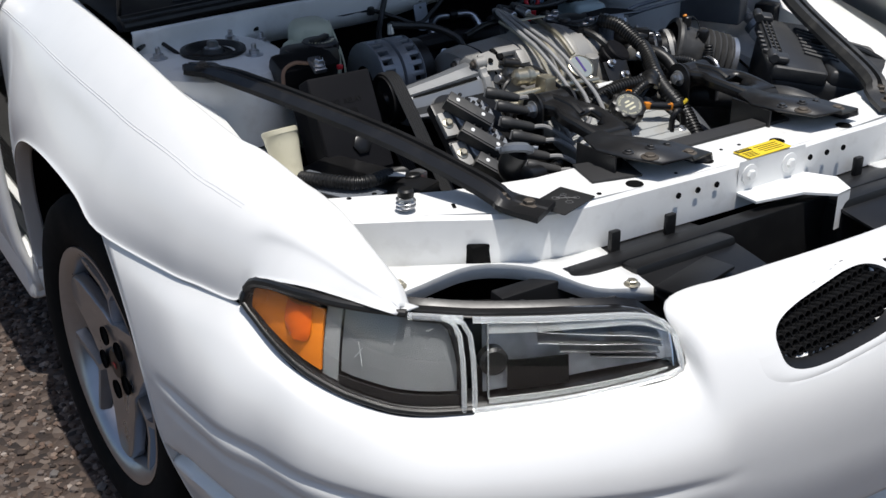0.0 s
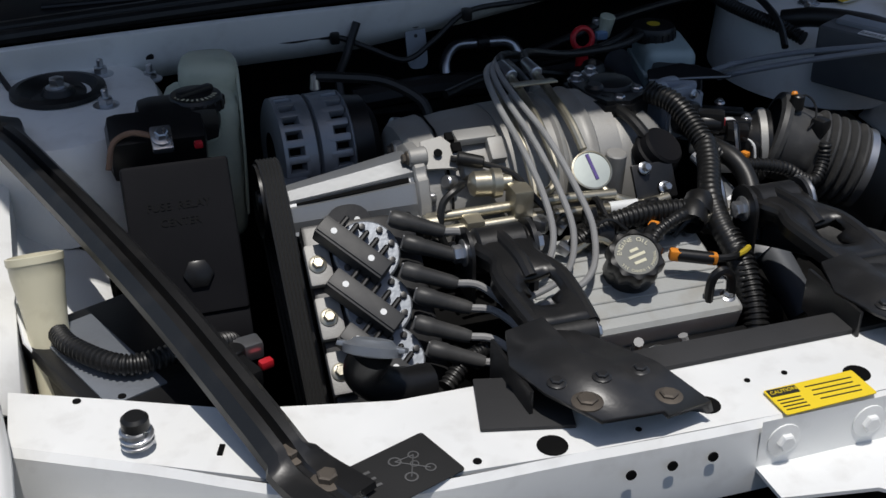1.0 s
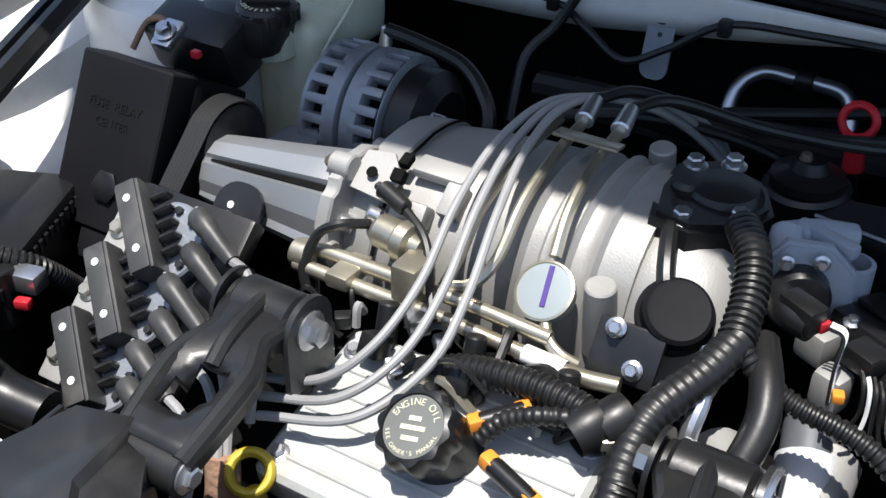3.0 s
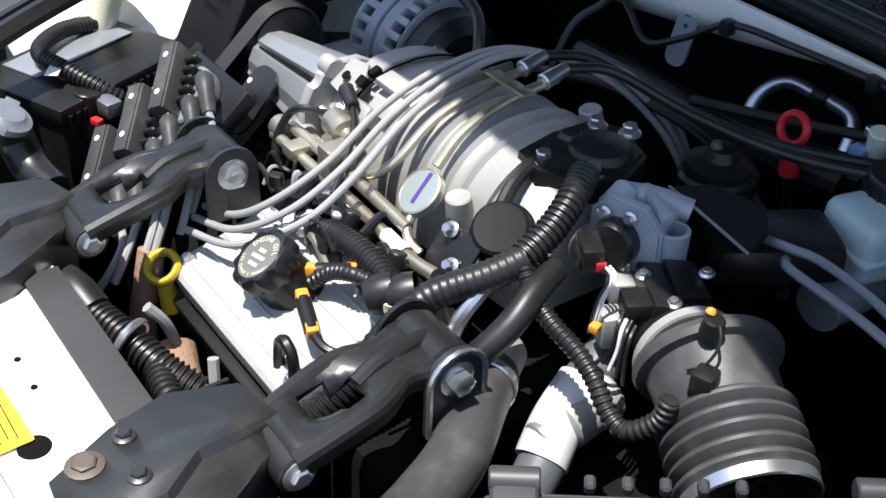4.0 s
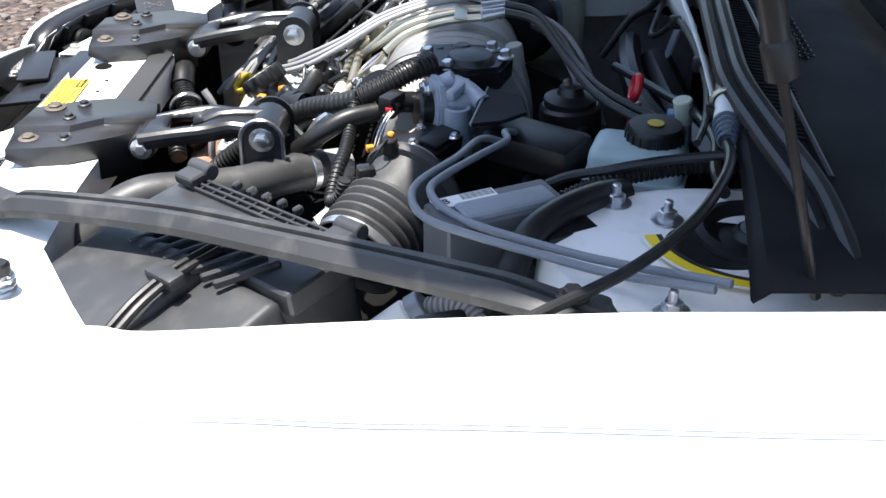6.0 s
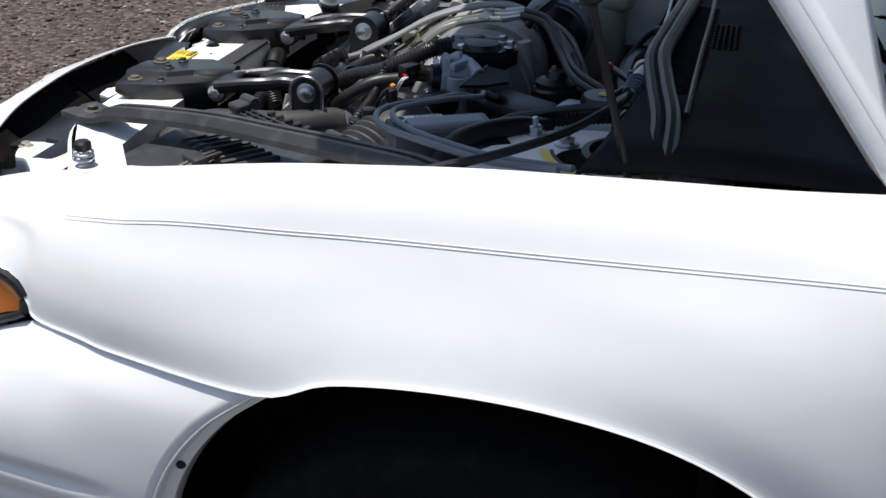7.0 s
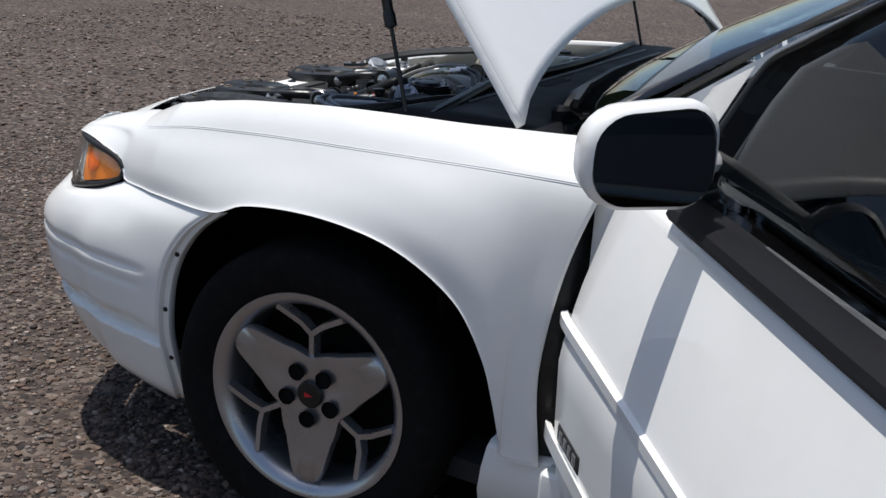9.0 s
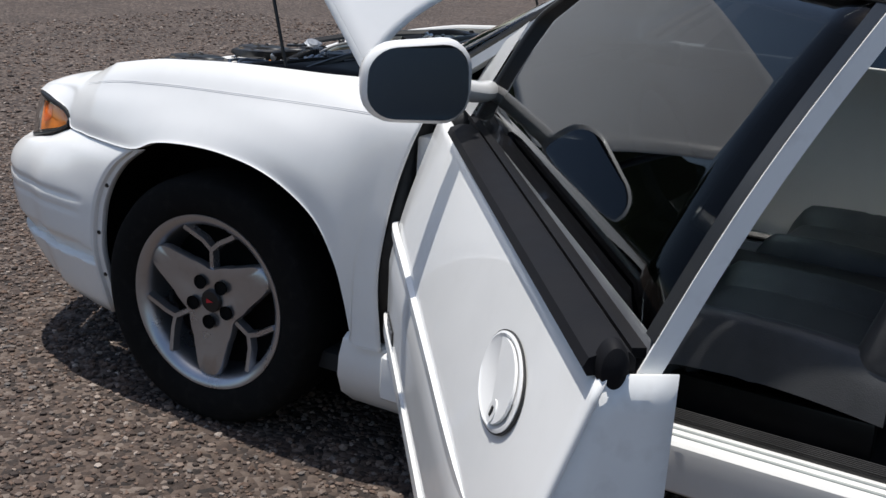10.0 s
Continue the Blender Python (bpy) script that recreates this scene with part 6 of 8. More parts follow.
bk = B()
mbox(bk, pose(-0.028, -0.196, 0.930, -8, 0, 0), (0.060, 0.018, 0.003), 0.001)
part("tube_bracket", bk, BRASS, engine)
for x in (-0.046, -0.012):
    part("quick_connector", cyl(B(), (x, -0.168, 0.930), (x - 0.004, -0.135, 0.936), 0.009, 0.007, 12), STEEL, engine)
    part("fuel_hose", tube(B(), [(x - 0.004, -0.135, 0.936), (x + 0.02, -0.09, 0.930), (x + 0.10, -0.05, 0.905), (x + 0.2, -0.01, 0.895), (x + 0.30, 0.07, 0.89)], 0.0055, 10), RUBBER, engine)
for y, z in ((-0.347, 0.843), (-0.362, 0.832)):
    part("fuel_rail", tube(B(), [(-0.216, y, z), (-0.15, y, z), (-0.06, y, z), (0.02, y, z - 0.004)], 0.0065, 12), BRASS, engine, "brassy fuel rail tube")
part("rail_end", cyl(B(), (-0.222, -0.354, 0.838), (-0.205, -0.354, 0.838), 0.013, 0.013, 16), BRASS, engine)
rb = B()
box(rb, (-0.104, -0.350, 0.850), (0.024, 0.034, 0.040), 0.004)
part("rail_block", rb, BRASS, engine)
part("rail_clip", box(B(), (-0.165, -0.355, 0.838), (0.022, 0.040, 0.014), 0.003), BRASS, engine)
part("pressure_regulator", lathe(B(), axis((-0.108, -0.330, 0.866), (-0.162, -0.324, 0.868)), [(0, 0), (0.010, 0), (0.010, 0.010), (0.017, 0.012), (0.018, 0.022), (0.015, 0.025), (0.015, 0.044), (0.012, 0.048), (0.006, 0.050), (0, 0.052)], 24), BRASS, engine, "brassy fuel pressure regulator")
part("vacuum_hose", tube(B(), [(-0.165, -0.323, 0.868), (-0.180, -0.345, 0.874), (-0.198, -0.352, 0.862), (-0.205, -0.365, 0.835), (-0.20, -0.37, 0.815)], 0.0045, 8), RUBBER, engine)
part("vacuum_tee", tube(B(), [(-0.172, -0.300, 0.892), (-0.140, -0.310, 0.886), (-0.105, -0.330, 0.876), (-0.085, -0.355, 0.852), (-0.070, -0.375, 0.838)], 0.004, 8), RUBBER, engine)
part("hose_joint", cyl(B(), (-0.165, -0.303, 0.893), (-0.135, -0.312, 0.887), 0.0085, 0.0075, 12), RUBBER, engine)
part("right_rail", tube(B(), [(0.0, -0.362, 0.828), (0.05, -0.364, 0.828), (0.085, -0.36, 0.83)], 0.007, 12), BRASS, engine)
part("rail_label", lathe(B(), axis((0.006, -0.362, 0.829), (0.042, -0.364, 0.829)), [(0.0078, 0), (0.0078, 0.036)], 14), PAPER, engine, "white barcode tag round the rail")
# bypass actuator, its hose and the rear cover bolts
an = Vector((0.30, -0.50, 0.80)).normalized()
ac = Vector((0.103, -0.303, 0.870))
part("bypass_actuator", lathe(B(), axis(ac - an * 0.03, ac), [(0, 0), (0.024, 0), (0.028, 0.004), (0.028, 0.014), (0.031, 0.016), (0.031, 0.021), (0.028, 0.023), (0.027, 0.033), (0.024, 0.036), (0.021, 0.0355), (0, 0.036)], 36), COWL, engine, "round black vacuum actuator")
part("actuator_hose", tube(B(), [(0.060, -0.215, 0.905), (0.075, -0.262, 0.897), (0.084, -0.285, 0.885), (0.092, -0.298, 0.872)], 0.0075, 10), RUBBER, engine)
for p in ((0.066, -0.330, 0.858), (0.088, -0.345, 0.836)):
    part("actuator_nut", hexbolt(B(), p, (0.1, -0.8, 0.6), 0.0055, 0.009), STEEL, engine)
part("actuator_bracket", box(B(), (0.078, -0.335, 0.842), (0.055, 0.006, 0.045), 0.003, rx=-35), SATIN, engine)
pb = B()
plate(pb, [(0.050, -0.245), (0.085, -0.250), (0.122, -0.222), (0.132, -0.180), (0.112, -0.138), (0.066, -0.122), (0.036, -0.146), (0.038, -0.200)], 0.030, pose(0, 0, 0.902, -3, 3, 0), 0.005)
part("vacuum_plate", pb, BLACK, engine, "black vacuum cover on the supercharger")
part("plate_dome", lathe(B(), pose(0.088, -0.178, 0.896), [(0.034, 0), (0.033, 0.010), (0.028, 0.017), (0.012, 0.020), (0, 0.020)], 28), BLACK, engine)
for p in ((0.074, -0.234, 0.905), (0.112, -0.206, 0.902), (0.052, -0.150, 0.906), (0.080, -0.132, 0.906)):
    part("plate_bolt", hexbolt(B(), p, (0, -0.1, 1), 0.0075, 0.010), STEEL, engine)
part("plate_knob", lathe(B(), pose(0.060, -0.190, 0.900), [(0.014, 0), (0.013, 0.012), (0.009, 0.016), (0, 0.016)], 18), BLACK, engine)
# belt and pulleys at the end of the engine
c1, r1 = (-0.262, 0.852), 0.044
c2, r2 = (-0.520, 0.630), 0.035
part("supercharger_pulley", lathe(B(), axis((-0.398, c1[0], c1[1]), (-0.362, c1[0], c1[1])), [(0, 0.004), (0.012, 0.004), (0.014, 0.010), (0.036, 0.012), (r1 - 0.001, 0.004), (r1 - 0.001, 0.032), (0.030, 0.034), (0, 0.034)], 40), SATIN, engine)
bt = B()
path = []
base = math.atan2(c2[1] - c1[1], c2[0] - c1[0])
for k in range(17):
    a = base + math.pi / 2 + math.pi * k / 16
    path.append(Vector((-0.378, c1[0] + (r1 + 0.002) * math.cos(a), c1[1] + (r1 + 0.002) * math.sin(a))))
for k in range(13):
    a = base - math.pi / 2 + math.pi * k / 12
    path.append(Vector((-0.378, c2[0] + (r2 + 0.002) * math.cos(a), c2[1] + (r2 + 0.002) * math.sin(a))))
path.append(path[0])
rib = [(-0.0016 if k % 2 else 0.0004, -0.0126 + 0.0021 * k) for k in range(13)]
sweep(bt, path, rib + [(-a + 0.0012, b) for a, b in rib[::-1]], up=(1, 0, 0), caps=False)
part("drive_belt", bt, BELT, engine, "grey ribbed drive belt", sharp=20)
part("idler_pulley", lathe(B(), axis((-0.398, -0.512, 0.655), (-0.355, -0.512, 0.655)), [(0, 0), (0.040, 0), (0.044, 0.004), (0.044, 0.012), (0.040, 0.014), (0.040, 0.034), (0.044, 0.036), (0.044, 0.042), (0, 0.042)], 36), SATIN, engine, "dark steel idler pulley")
place(-.006, .004, -.02)
tb = B()
plate(tb, rounded(0.052, 0.085, 0.022, 5), 0.004, axis((-0.292, -0.338, 0.842), (-0.295, -0.60, 1.08), up=(0, 0, 1)))
part("lift_tab", tb, SATIN, engine, "black steel lifting tab with a hole")
part("tab_hole", lathe(B(), axis((-0.286, -0.3385, 0.868), (-0.289, -0.60, 1.10)), [(0.0034, 0), (0.0034, 0.0012), (0, 0.0012)], 12), PAPER, engine)
place()
# coil packs with boots and plug wires
cn = Vector((0.0, -0.66, 0.75)).normalized()
cv = Vector((0.0, -0.75, -0.66)).normalized()
cxv = Vector((1, 0, 0))
CM = Matrix((cxv, -cv, cn)).transposed().to_4x4()
C0 = Vector((-0.300, -0.406, 0.845))
plate_b = B()
mbox(plate_b, Matrix.Translation(C0 + cv * 0.062 - cn * 0.022) @ CM, (0.125, 0.215, 0.020), 0.005)
module = part("ignition_module", plate_b, BLACK, engine, "dark ignition module under three coil packs")
for i in range(3):
    c = C0 + cv * (0.059 * i)
    M = Matrix.Translation(c) @ CM
    base_d = part("coil_pack", lathe(B(), M, [(0, -0.014), (0.034, -0.014), (0.036, -0.011), (0.036, 0.002), (0.034, 0.004), (0, 0.004)], 32), CAST_GREY, engine, "ignition coil pack with black top")
    kb = B()
    mbox(kb, M @ pose(-0.018, 0.000, 0.016, 0, 0, -48), (0.086, 0.024, 0.026), 0.003)
    mbox(kb, M @ pose(-0.018, 0.000, 0.0295, 0, 0, -48), (0.084, 0.018, 0.003), 0.001)
    part("coil_block", kb, DUSTY_LIT, base_d)
    for k in range(5):
        s = M @ pose(-0.018, 0.000, 0, 0, 0, -48)
        part("coil_fin", mbox(B(), s @ Matrix.Translation((-0.026 + 0.013 * k, 0.021, 0.010)), (0.006, 0.017, 0.014), 0.002, 1), BLACK, base_d)
    for k in (-0.026, 0.022):
        part("coil_dot", lathe(B(), M @ pose(-0.018, 0.000, 0, 0, 0, -48) @ Matrix.Translation((k, 0, 0.031)), [(0.0035, 0), (0.0035, 0.0006), (0, 0.0006)], 10), PAPER, base_d)
    for k in range(7):
        a = radians(-30 + 40 * k)
        part("coil_screw", lathe(B(), M @ Matrix.Translation((0.028 * math.cos(a), 0.028 * math.sin(a), 0.004)), [(0.004, 0), (0.0035, 0.004), (0, 0.0045)], 8), SATIN, base_d)
    part("module_foot", mbox(B(), M @ pose(-0.052, -0.004, -0.006), (0.026, 0.046, 0.012), 0.003), CASTING, base_d)
    part("foot_bolt", hexbolt(B(), M @ Vector((-0.054, -0.004, 0.0)), cn, 0.0065), BRASS, base_d)
    for j in (0, 1):
        p0 = M @ Vector((0.034 + 0.008 * j, 0.026 - 0.029 * j, 0.020))
        p1 = M @ Vector((0.080 + 0.008 * j, 0.004 - 0.029 * j, 0.022))
        bb = B()
        lathe(bb, axis(p0, p1), [(0, -0.006), (0.008, -0.006), (0.0100, -0.002), (0.0100, 0.012), (0.0090, 0.015), (0.0078, 0.046), (0.0065, 0.054), (0, 0.054)], 16)
        part("plug_boot", bb, DUSTY_RUBBER, base_d, "black rubber plug boot")
        part("boot_cap", mbox(B(), axis(p0, p1) @ Matrix.Translation((0, 0, -0.0065)), (0.003, 0.016, 0.002), 0.0005, 1), WIRE, base_d)
        d = (p1 - p0).normalized()
        ends = ((-0.165, -0.470, 0.790), (-0.150, -0.490, 0.780), (-0.150, -0.520, 0.765), (-0.150, -0.535, 0.755), (-0.16, -0.56, 0.74), (-0.17, -0.575, 0.73))[2 * i + j]
        part("plug_wire", tube(B(), [p1, p1 + d * 0.03 + Vector((0, 0, 0.004)), (p1 + d * 0.05).lerp(Vector(ends), 0.5) + Vector((0, 0, 0.006)), ends], 0.0042, 8), WIRE, engine, "grey spark plug wire")
place(.005, .008, -.008)
for k in range(3):
    dx = 0.013 * k
    part("plug_wire", tube(B(), [(0.07 - 0.01 * k, -0.01 + 0.01 * k, 0.80), (0.03, -0.035 + 0.012 * k, 0.865), (-0.02, -0.080 + 0.012 * k, 0.915), (-0.075 + dx * 0.5, -0.150, 0.938),
                                 (-0.092 + dx, -0.225, 0.930), (-0.090 + dx * 1.4, -0.300, 0.906), (-0.084 + dx * 1.6, -0.365, 0.868), (-0.092 + dx * 1.9, -0.420, 0.838), (-0.120 + dx * 1.8, -0.452 - 0.012 * k, 0.815), (-0.172 + dx, -0.462 - 0.018 * k, 0.800)], 0.0039, 10, 8), WIRE, engine, "long grey spark plug wire over the supercharger")
place(0.015, 0.007, 0.008)
# throttle body: flanged blue-grey casting with a black sensor cover on one side
TN = Vector((0.35, -0.92, 0.10)).normalized()
TM = axis((0.166, -0.214, 0.858), Vector((0.166, -0.214, 0.858)) + TN)
tbb = B()
plate(tbb, [(-0.034, -0.030), (0.020, -0.034), (0.036, -0.018), (0.034, 0.014), (0.014, 0.034), (-0.020, 0.036), (-0.036, 0.018)], 0.010, TM @ Matrix.Translation((0, 0, 0.004)), 0.003)
mbox(tbb, TM @ Matrix.Translation((0.002, -0.004, -0.026)), (0.060, 0.056, 0.046), 0.012, 3)
tbm = part("throttle_body", tbb, CAST_BLUE, engine, "blue-grey cast aluminium throttle body", sharp=40)
part("throttle_port", lathe(B(), pose(0.192, -0.184, 0.845), [(0.020, -0.035), (0.0165, -0.01), (0.0165, 0.025), (0.0125, 0.026), (0.0115, 0.000), (0, 0.000)], 26), CAST_BLUE, tbm)
part("throttle_boss", cyl(B(), (0.143, -0.214, 0.872), (0.138, -0.188, 0.886), 0.015, 0.013, 20, 0.003), CAST_BLUE, tbm)
part("throttle_arm", tube(B(), [(0.138, -0.190, 0.880), (0.158, -0.170, 0.878), (0.182, -0.152, 0.872)], 0.0115, 12), CAST_BLUE, tbm)
part("throttle_rib", box(B(), (0.168, -0.184, 0.884), (0.055, 0.012, 0.012), 0.004, rz=-20), CAST_BLUE, tbm)
sb = B()
lathe(sb, TM @ Matrix.Translation((-0.006, -0.004, 0.004)), [(0.023, 0), (0.023, 0.014), (0.020, 0.018), (0.010, 0.020), (0, 0.020)], 28)
part("sensor_cover", sb, BLACK, tbm, "black throttle position sensor")
part("idle_valve", tube(B(), [(0.150, -0.240, 0.858), (0.165, -0.262, 0.862), (0.186, -0.270, 0.862)], 0.0135, 16), BLACK, tbm)
sp = part("sensor_plug", box(B(), (0.176, -0.266, 0.868), (0.034, 0.020, 0.022), 0.004, rz=-28), BLACK, tbm)
part("plug_lock", box(B(), (0.194, -0.268, 0.863), (0.004, 0.009, 0.009), 0.001, rz=-28), RED, sp)
for k in range(3):
    c = Vector((0.198, -0.266 - 0.004 * k + 0.004, 0.864))
    part("sensor_wire", tube(B(), [c, c + Vector((0.012, -0.004, -0.002)), c + Vector((0.012, -0.014, -0.022)), c + Vector((0.014, -0.022, -0.05))], 0.0013, 6), (PAPER, PAPER, BLACK)[k], sp)
for p in ((0.174, -0.220, 0.884), (0.178, -0.223, 0.837), (0.150, -0.228, 0.880)):
    part("body_screw", hexbolt(B(), p, TN, 0.0045, 0.005), STEEL, tbm)
part("throttle_foot", box(B(), (0.186, -0.232, 0.820), (0.030, 0.022, 0.030), 0.006, rz=-28), CASTING, tbm)
part("throttle_foot", box(B(), (0.208, -0.262, 0.806), (0.026, 0.024, 0.034), 0.007, rz=-20), CASTING, tbm)
AX0, AX1 = Vector((0.205, -0.205, 0.802)), Vector((0.286, -0.239, 0.808))
part("air_meter", cyl(B(), AX0, AX1, 0.030, 0.046, 36), BLACK, tbm)
part("meter_ring", lathe(B(), axis(AX0.lerp(AX1, 0.80), AX1), [(0.044, 0), (0.0475, 0.001), (0.0475, 0.010), (0.044, 0.011)], 40), CASTING, tbm)
mx = part("meter_box", box(B(), (0.230, -0.214, 0.836), (0.066, 0.054, 0.020), 0.004, rz=-28, rx=-8), BLACK, tbm)
part("meter_lid", box(B(), (0.233, -0.203, 0.848), (0.054, 0.028, 0.005), 0.002, rz=-28, rx=-8), BLACK, mx)
part("meter_plug", box(B(), (0.226, -0.254, 0.838), (0.028, 0.024, 0.018), 0.003, rz=-28), BLACK, mx)
for p in ((0.250, -0.234, 0.846), (0.238, -0.184, 0.850), (0.207, -0.228, 0.846)):
    part("meter_screw", hexbolt(B(), p, (0, -0.15, 1), 0.0048, 0.005), STEEL, mx)
for k in range(4):
    c = Vector((0.226 + 0.005 * k, -0.266, 0.836 - 0.002 * k))
    part("meter_wire", tube(B(), [c, c + Vector((0.006, -0.012, -0.006)), c + Vector((0.008, -0.016, -0.026)), c + Vector((0.002 + 0.004 * k, -0.020, -0.046))], 0.0018, 6), (BLACK, PAPER, RUBBER, RUBBER)[k], mx)
part("sensor_lock", box(B(), (0.218, -0.290, 0.823), (0.009, 0.010, 0.008), 0.002, rz=20), ORANGE, engine)
pl = B()
plate(pl, [(0.148, -0.146), (0.262, -0.164), (0.250, -0.128), (0.222, -0.098), (0.166, -0.108)], 0.004, pose(0, 0, 0.879), 0.001)
pnl = part("throttle_bracket", pl, COWL, engine, "flat black throttle cable bracket")
part("bracket_lip", tube(B(), [(0.148, -0.147, 0.879), (0.205, -0.156, 0.879), (0.262, -0.165, 0.878)], 0.0016, 8), CAST_GREY, pnl)
part("throttle_cover", box(B(), (0.225, -0.085, 0.835), (0.075, 0.120, 0.04), 0.012, rz=-30), BLACK, engine)
place(0.008, 0.01, 0)
# silver heat sleeve on a lower pipe
SLEEVE = mat("pale_heat_sleeve", (0.60, 0.61, 0.63), 0.5, metal=0.2, var=0.15, bump=0.4, dirt=(0.30, 0.29, 0.28), dirt_amount=0.3)
low_pipe = part("lower_pipe", tube(B(), [(0.205, -0.250, 0.770), (0.215, -0.290, 0.755), (0.225, -0.322, 0.738), (0.245, -0.36, 0.712), (0.26, -0.42, 0.66)], 0.0215, 20), MODULE_SIDE, engine)
part("heat_sleeve", tube(B(), [(0.214, -0.286, 0.757), (0.225, -0.322, 0.738), (0.240, -0.352, 0.718)], 0.0245, 20), SLEEVE, low_pipe, "pale heat sleeve")
place(-0.003, -0.01, 0)
# lower front: manifold, injector plugs, small hardware
for pts, r in (([(-0.150, -0.510, 0.770), (-0.145, -0.520, 0.74), (-0.150, -0.530, 0.68), (-0.14, -0.53, 0.60)], 0.014), ([(-0.06, -0.535, 0.715), (-0.02, -0.545, 0.70), (0.05, -0.545, 0.69)], 0.024), ([(0.05, -0.545, 0.69), (0.12, -0.55, 0.68), (0.2, -0.54, 0.66)], 0.024)):
    part("exhaust_manifold", tube(B(), pts, r, 14), COPPER, engine, "rusty brown exhaust manifold")
for x in (-0.10, -0.02, 0.06):
    part("injector", cyl(B(), (x, -0.355, 0.835), (x + 0.004, -0.372, 0.795), 0.009, 0.010, 14), BLACK, engine)
    part("injector_plug", box(B(), (x + 0.006, -0.386, 0.815), (0.020, 0.022, 0.020), 0.003, rx=-30), BLACK, engine)
for p0, p1 in (((0.047, -0.448, 0.811), (0.087, -0.461, 0.806)), ((0.020, -0.420, 0.815), (0.045, -0.395, 0.82))):
    cn_ = part("wire_connector", cyl(B(), p0, p1, 0.0075, 0.0075, 12), BLACK, engine, "black connector with orange locks")
    for f in (-0.05, 0.95):
        c = Vector(p0).lerp(Vector(p1), f)
        part("connector_lock", mbox(B(), axis(c, p1 if f < 0.5 else Vector(p1) * 2 - Vector(p0)), (0.012, 0.013, 0.013), 0.003), ORANGE, cn_)
    part("connector_lead", tube(B(), [p1, Vector(p1) + Vector((0.025, 0.0, -0.002)), Vector(p1) + Vector((0.05, 0.02, -0.006))], 0.0045, 8), RUBBER, engine)
part("yellow_lead", tube(B(), [(0.118, -0.458, 0.803), (0.132, -0.452, 0.803), (0.142, -0.445, 0.803)], 0.0035, 8), YELLOW, engine)
rng = random.Random(5)
for k in range(26):
    x, y = rng.uniform(-0.20, 0.16), rng.uniform(-0.405, -0.335)
    z = rng.uniform(0.79, 0.828)
    a = rng.uniform(0, 6.28)
    l = rng.uniform(0.02, 0.06)
    part("small_lead", tube(B(), [(x, y, z), (x + l * 0.5 * math.cos(a), y + l * 0.4 * math.sin(a), z + 0.012), (x + l * math.cos(a), y + l * 0.6 * math.sin(a), z - 0.006)], rng.choice((0.0022, 0.003, 0.004)), 6), rng.choice((RUBBER, RUBBER, BLACK, BRASS, WIRE)), engine)
for k in range(14):
    x, y, z = rng.uniform(-0.2, 0.15), rng.uniform(-0.40, -0.34), rng.uniform(0.79, 0.825)
    part("small_fitting", box(B(), (x, y, z), (rng.uniform(0.01, 0.022), rng.uniform(0.01, 0.02), rng.uniform(0.008, 0.016)), 0.002, rz=rng.uniform(0, 90), rx=rng.uniform(-30, 30)), rng.choice((BRASS, STEEL, CASTING, BLACK, BLACK)), engine)

place()
# yellow and red dipstick handles
for nm, p, mt, lab_, tilt in (("oil_dipstick", (-0.126, -0.521, 0.766), YELLOW, "yellow ring-handled oil dipstick", (0.35, -0.5, 0.8)), ("fluid_dipstick", (0.149, 0.046, 0.886), RED, "red ring-handled transmission dipstick", (0.0, -0.95, 0.25))):
    ds = thing(nm, (p[0], p[1], p[2] - 0.05), lab_, "dipstick")
    m = axis(p, Vector(p) + Vector(tilt))
    part("ring", lathe(B(), m, [(0.0155 + 0.0042 * math.cos(a), 0.0055 * math.sin(a)) for a in (2 * math.pi * k / 10 for k in range(11))], 32), mt, ds)
    part("grip", cyl(B(), (p[0] + 0.004, p[1] + 0.004, p[2] - 0.052), (p[0] + 0.001, p[1], p[2] - 0.019), 0.011, 0.0085, 16), mt, ds)
    part("tube", tube(B(), [(p[0] + 0.004, p[1] + 0.004, p[2] - 0.052), (p[0] + 0.008, p[1] + 0.01, p[2] - 0.10), (p[0] + 0.02, p[1] + 0.02, p[2] - 0.2)], 0.006, 8), BLACK, ds)

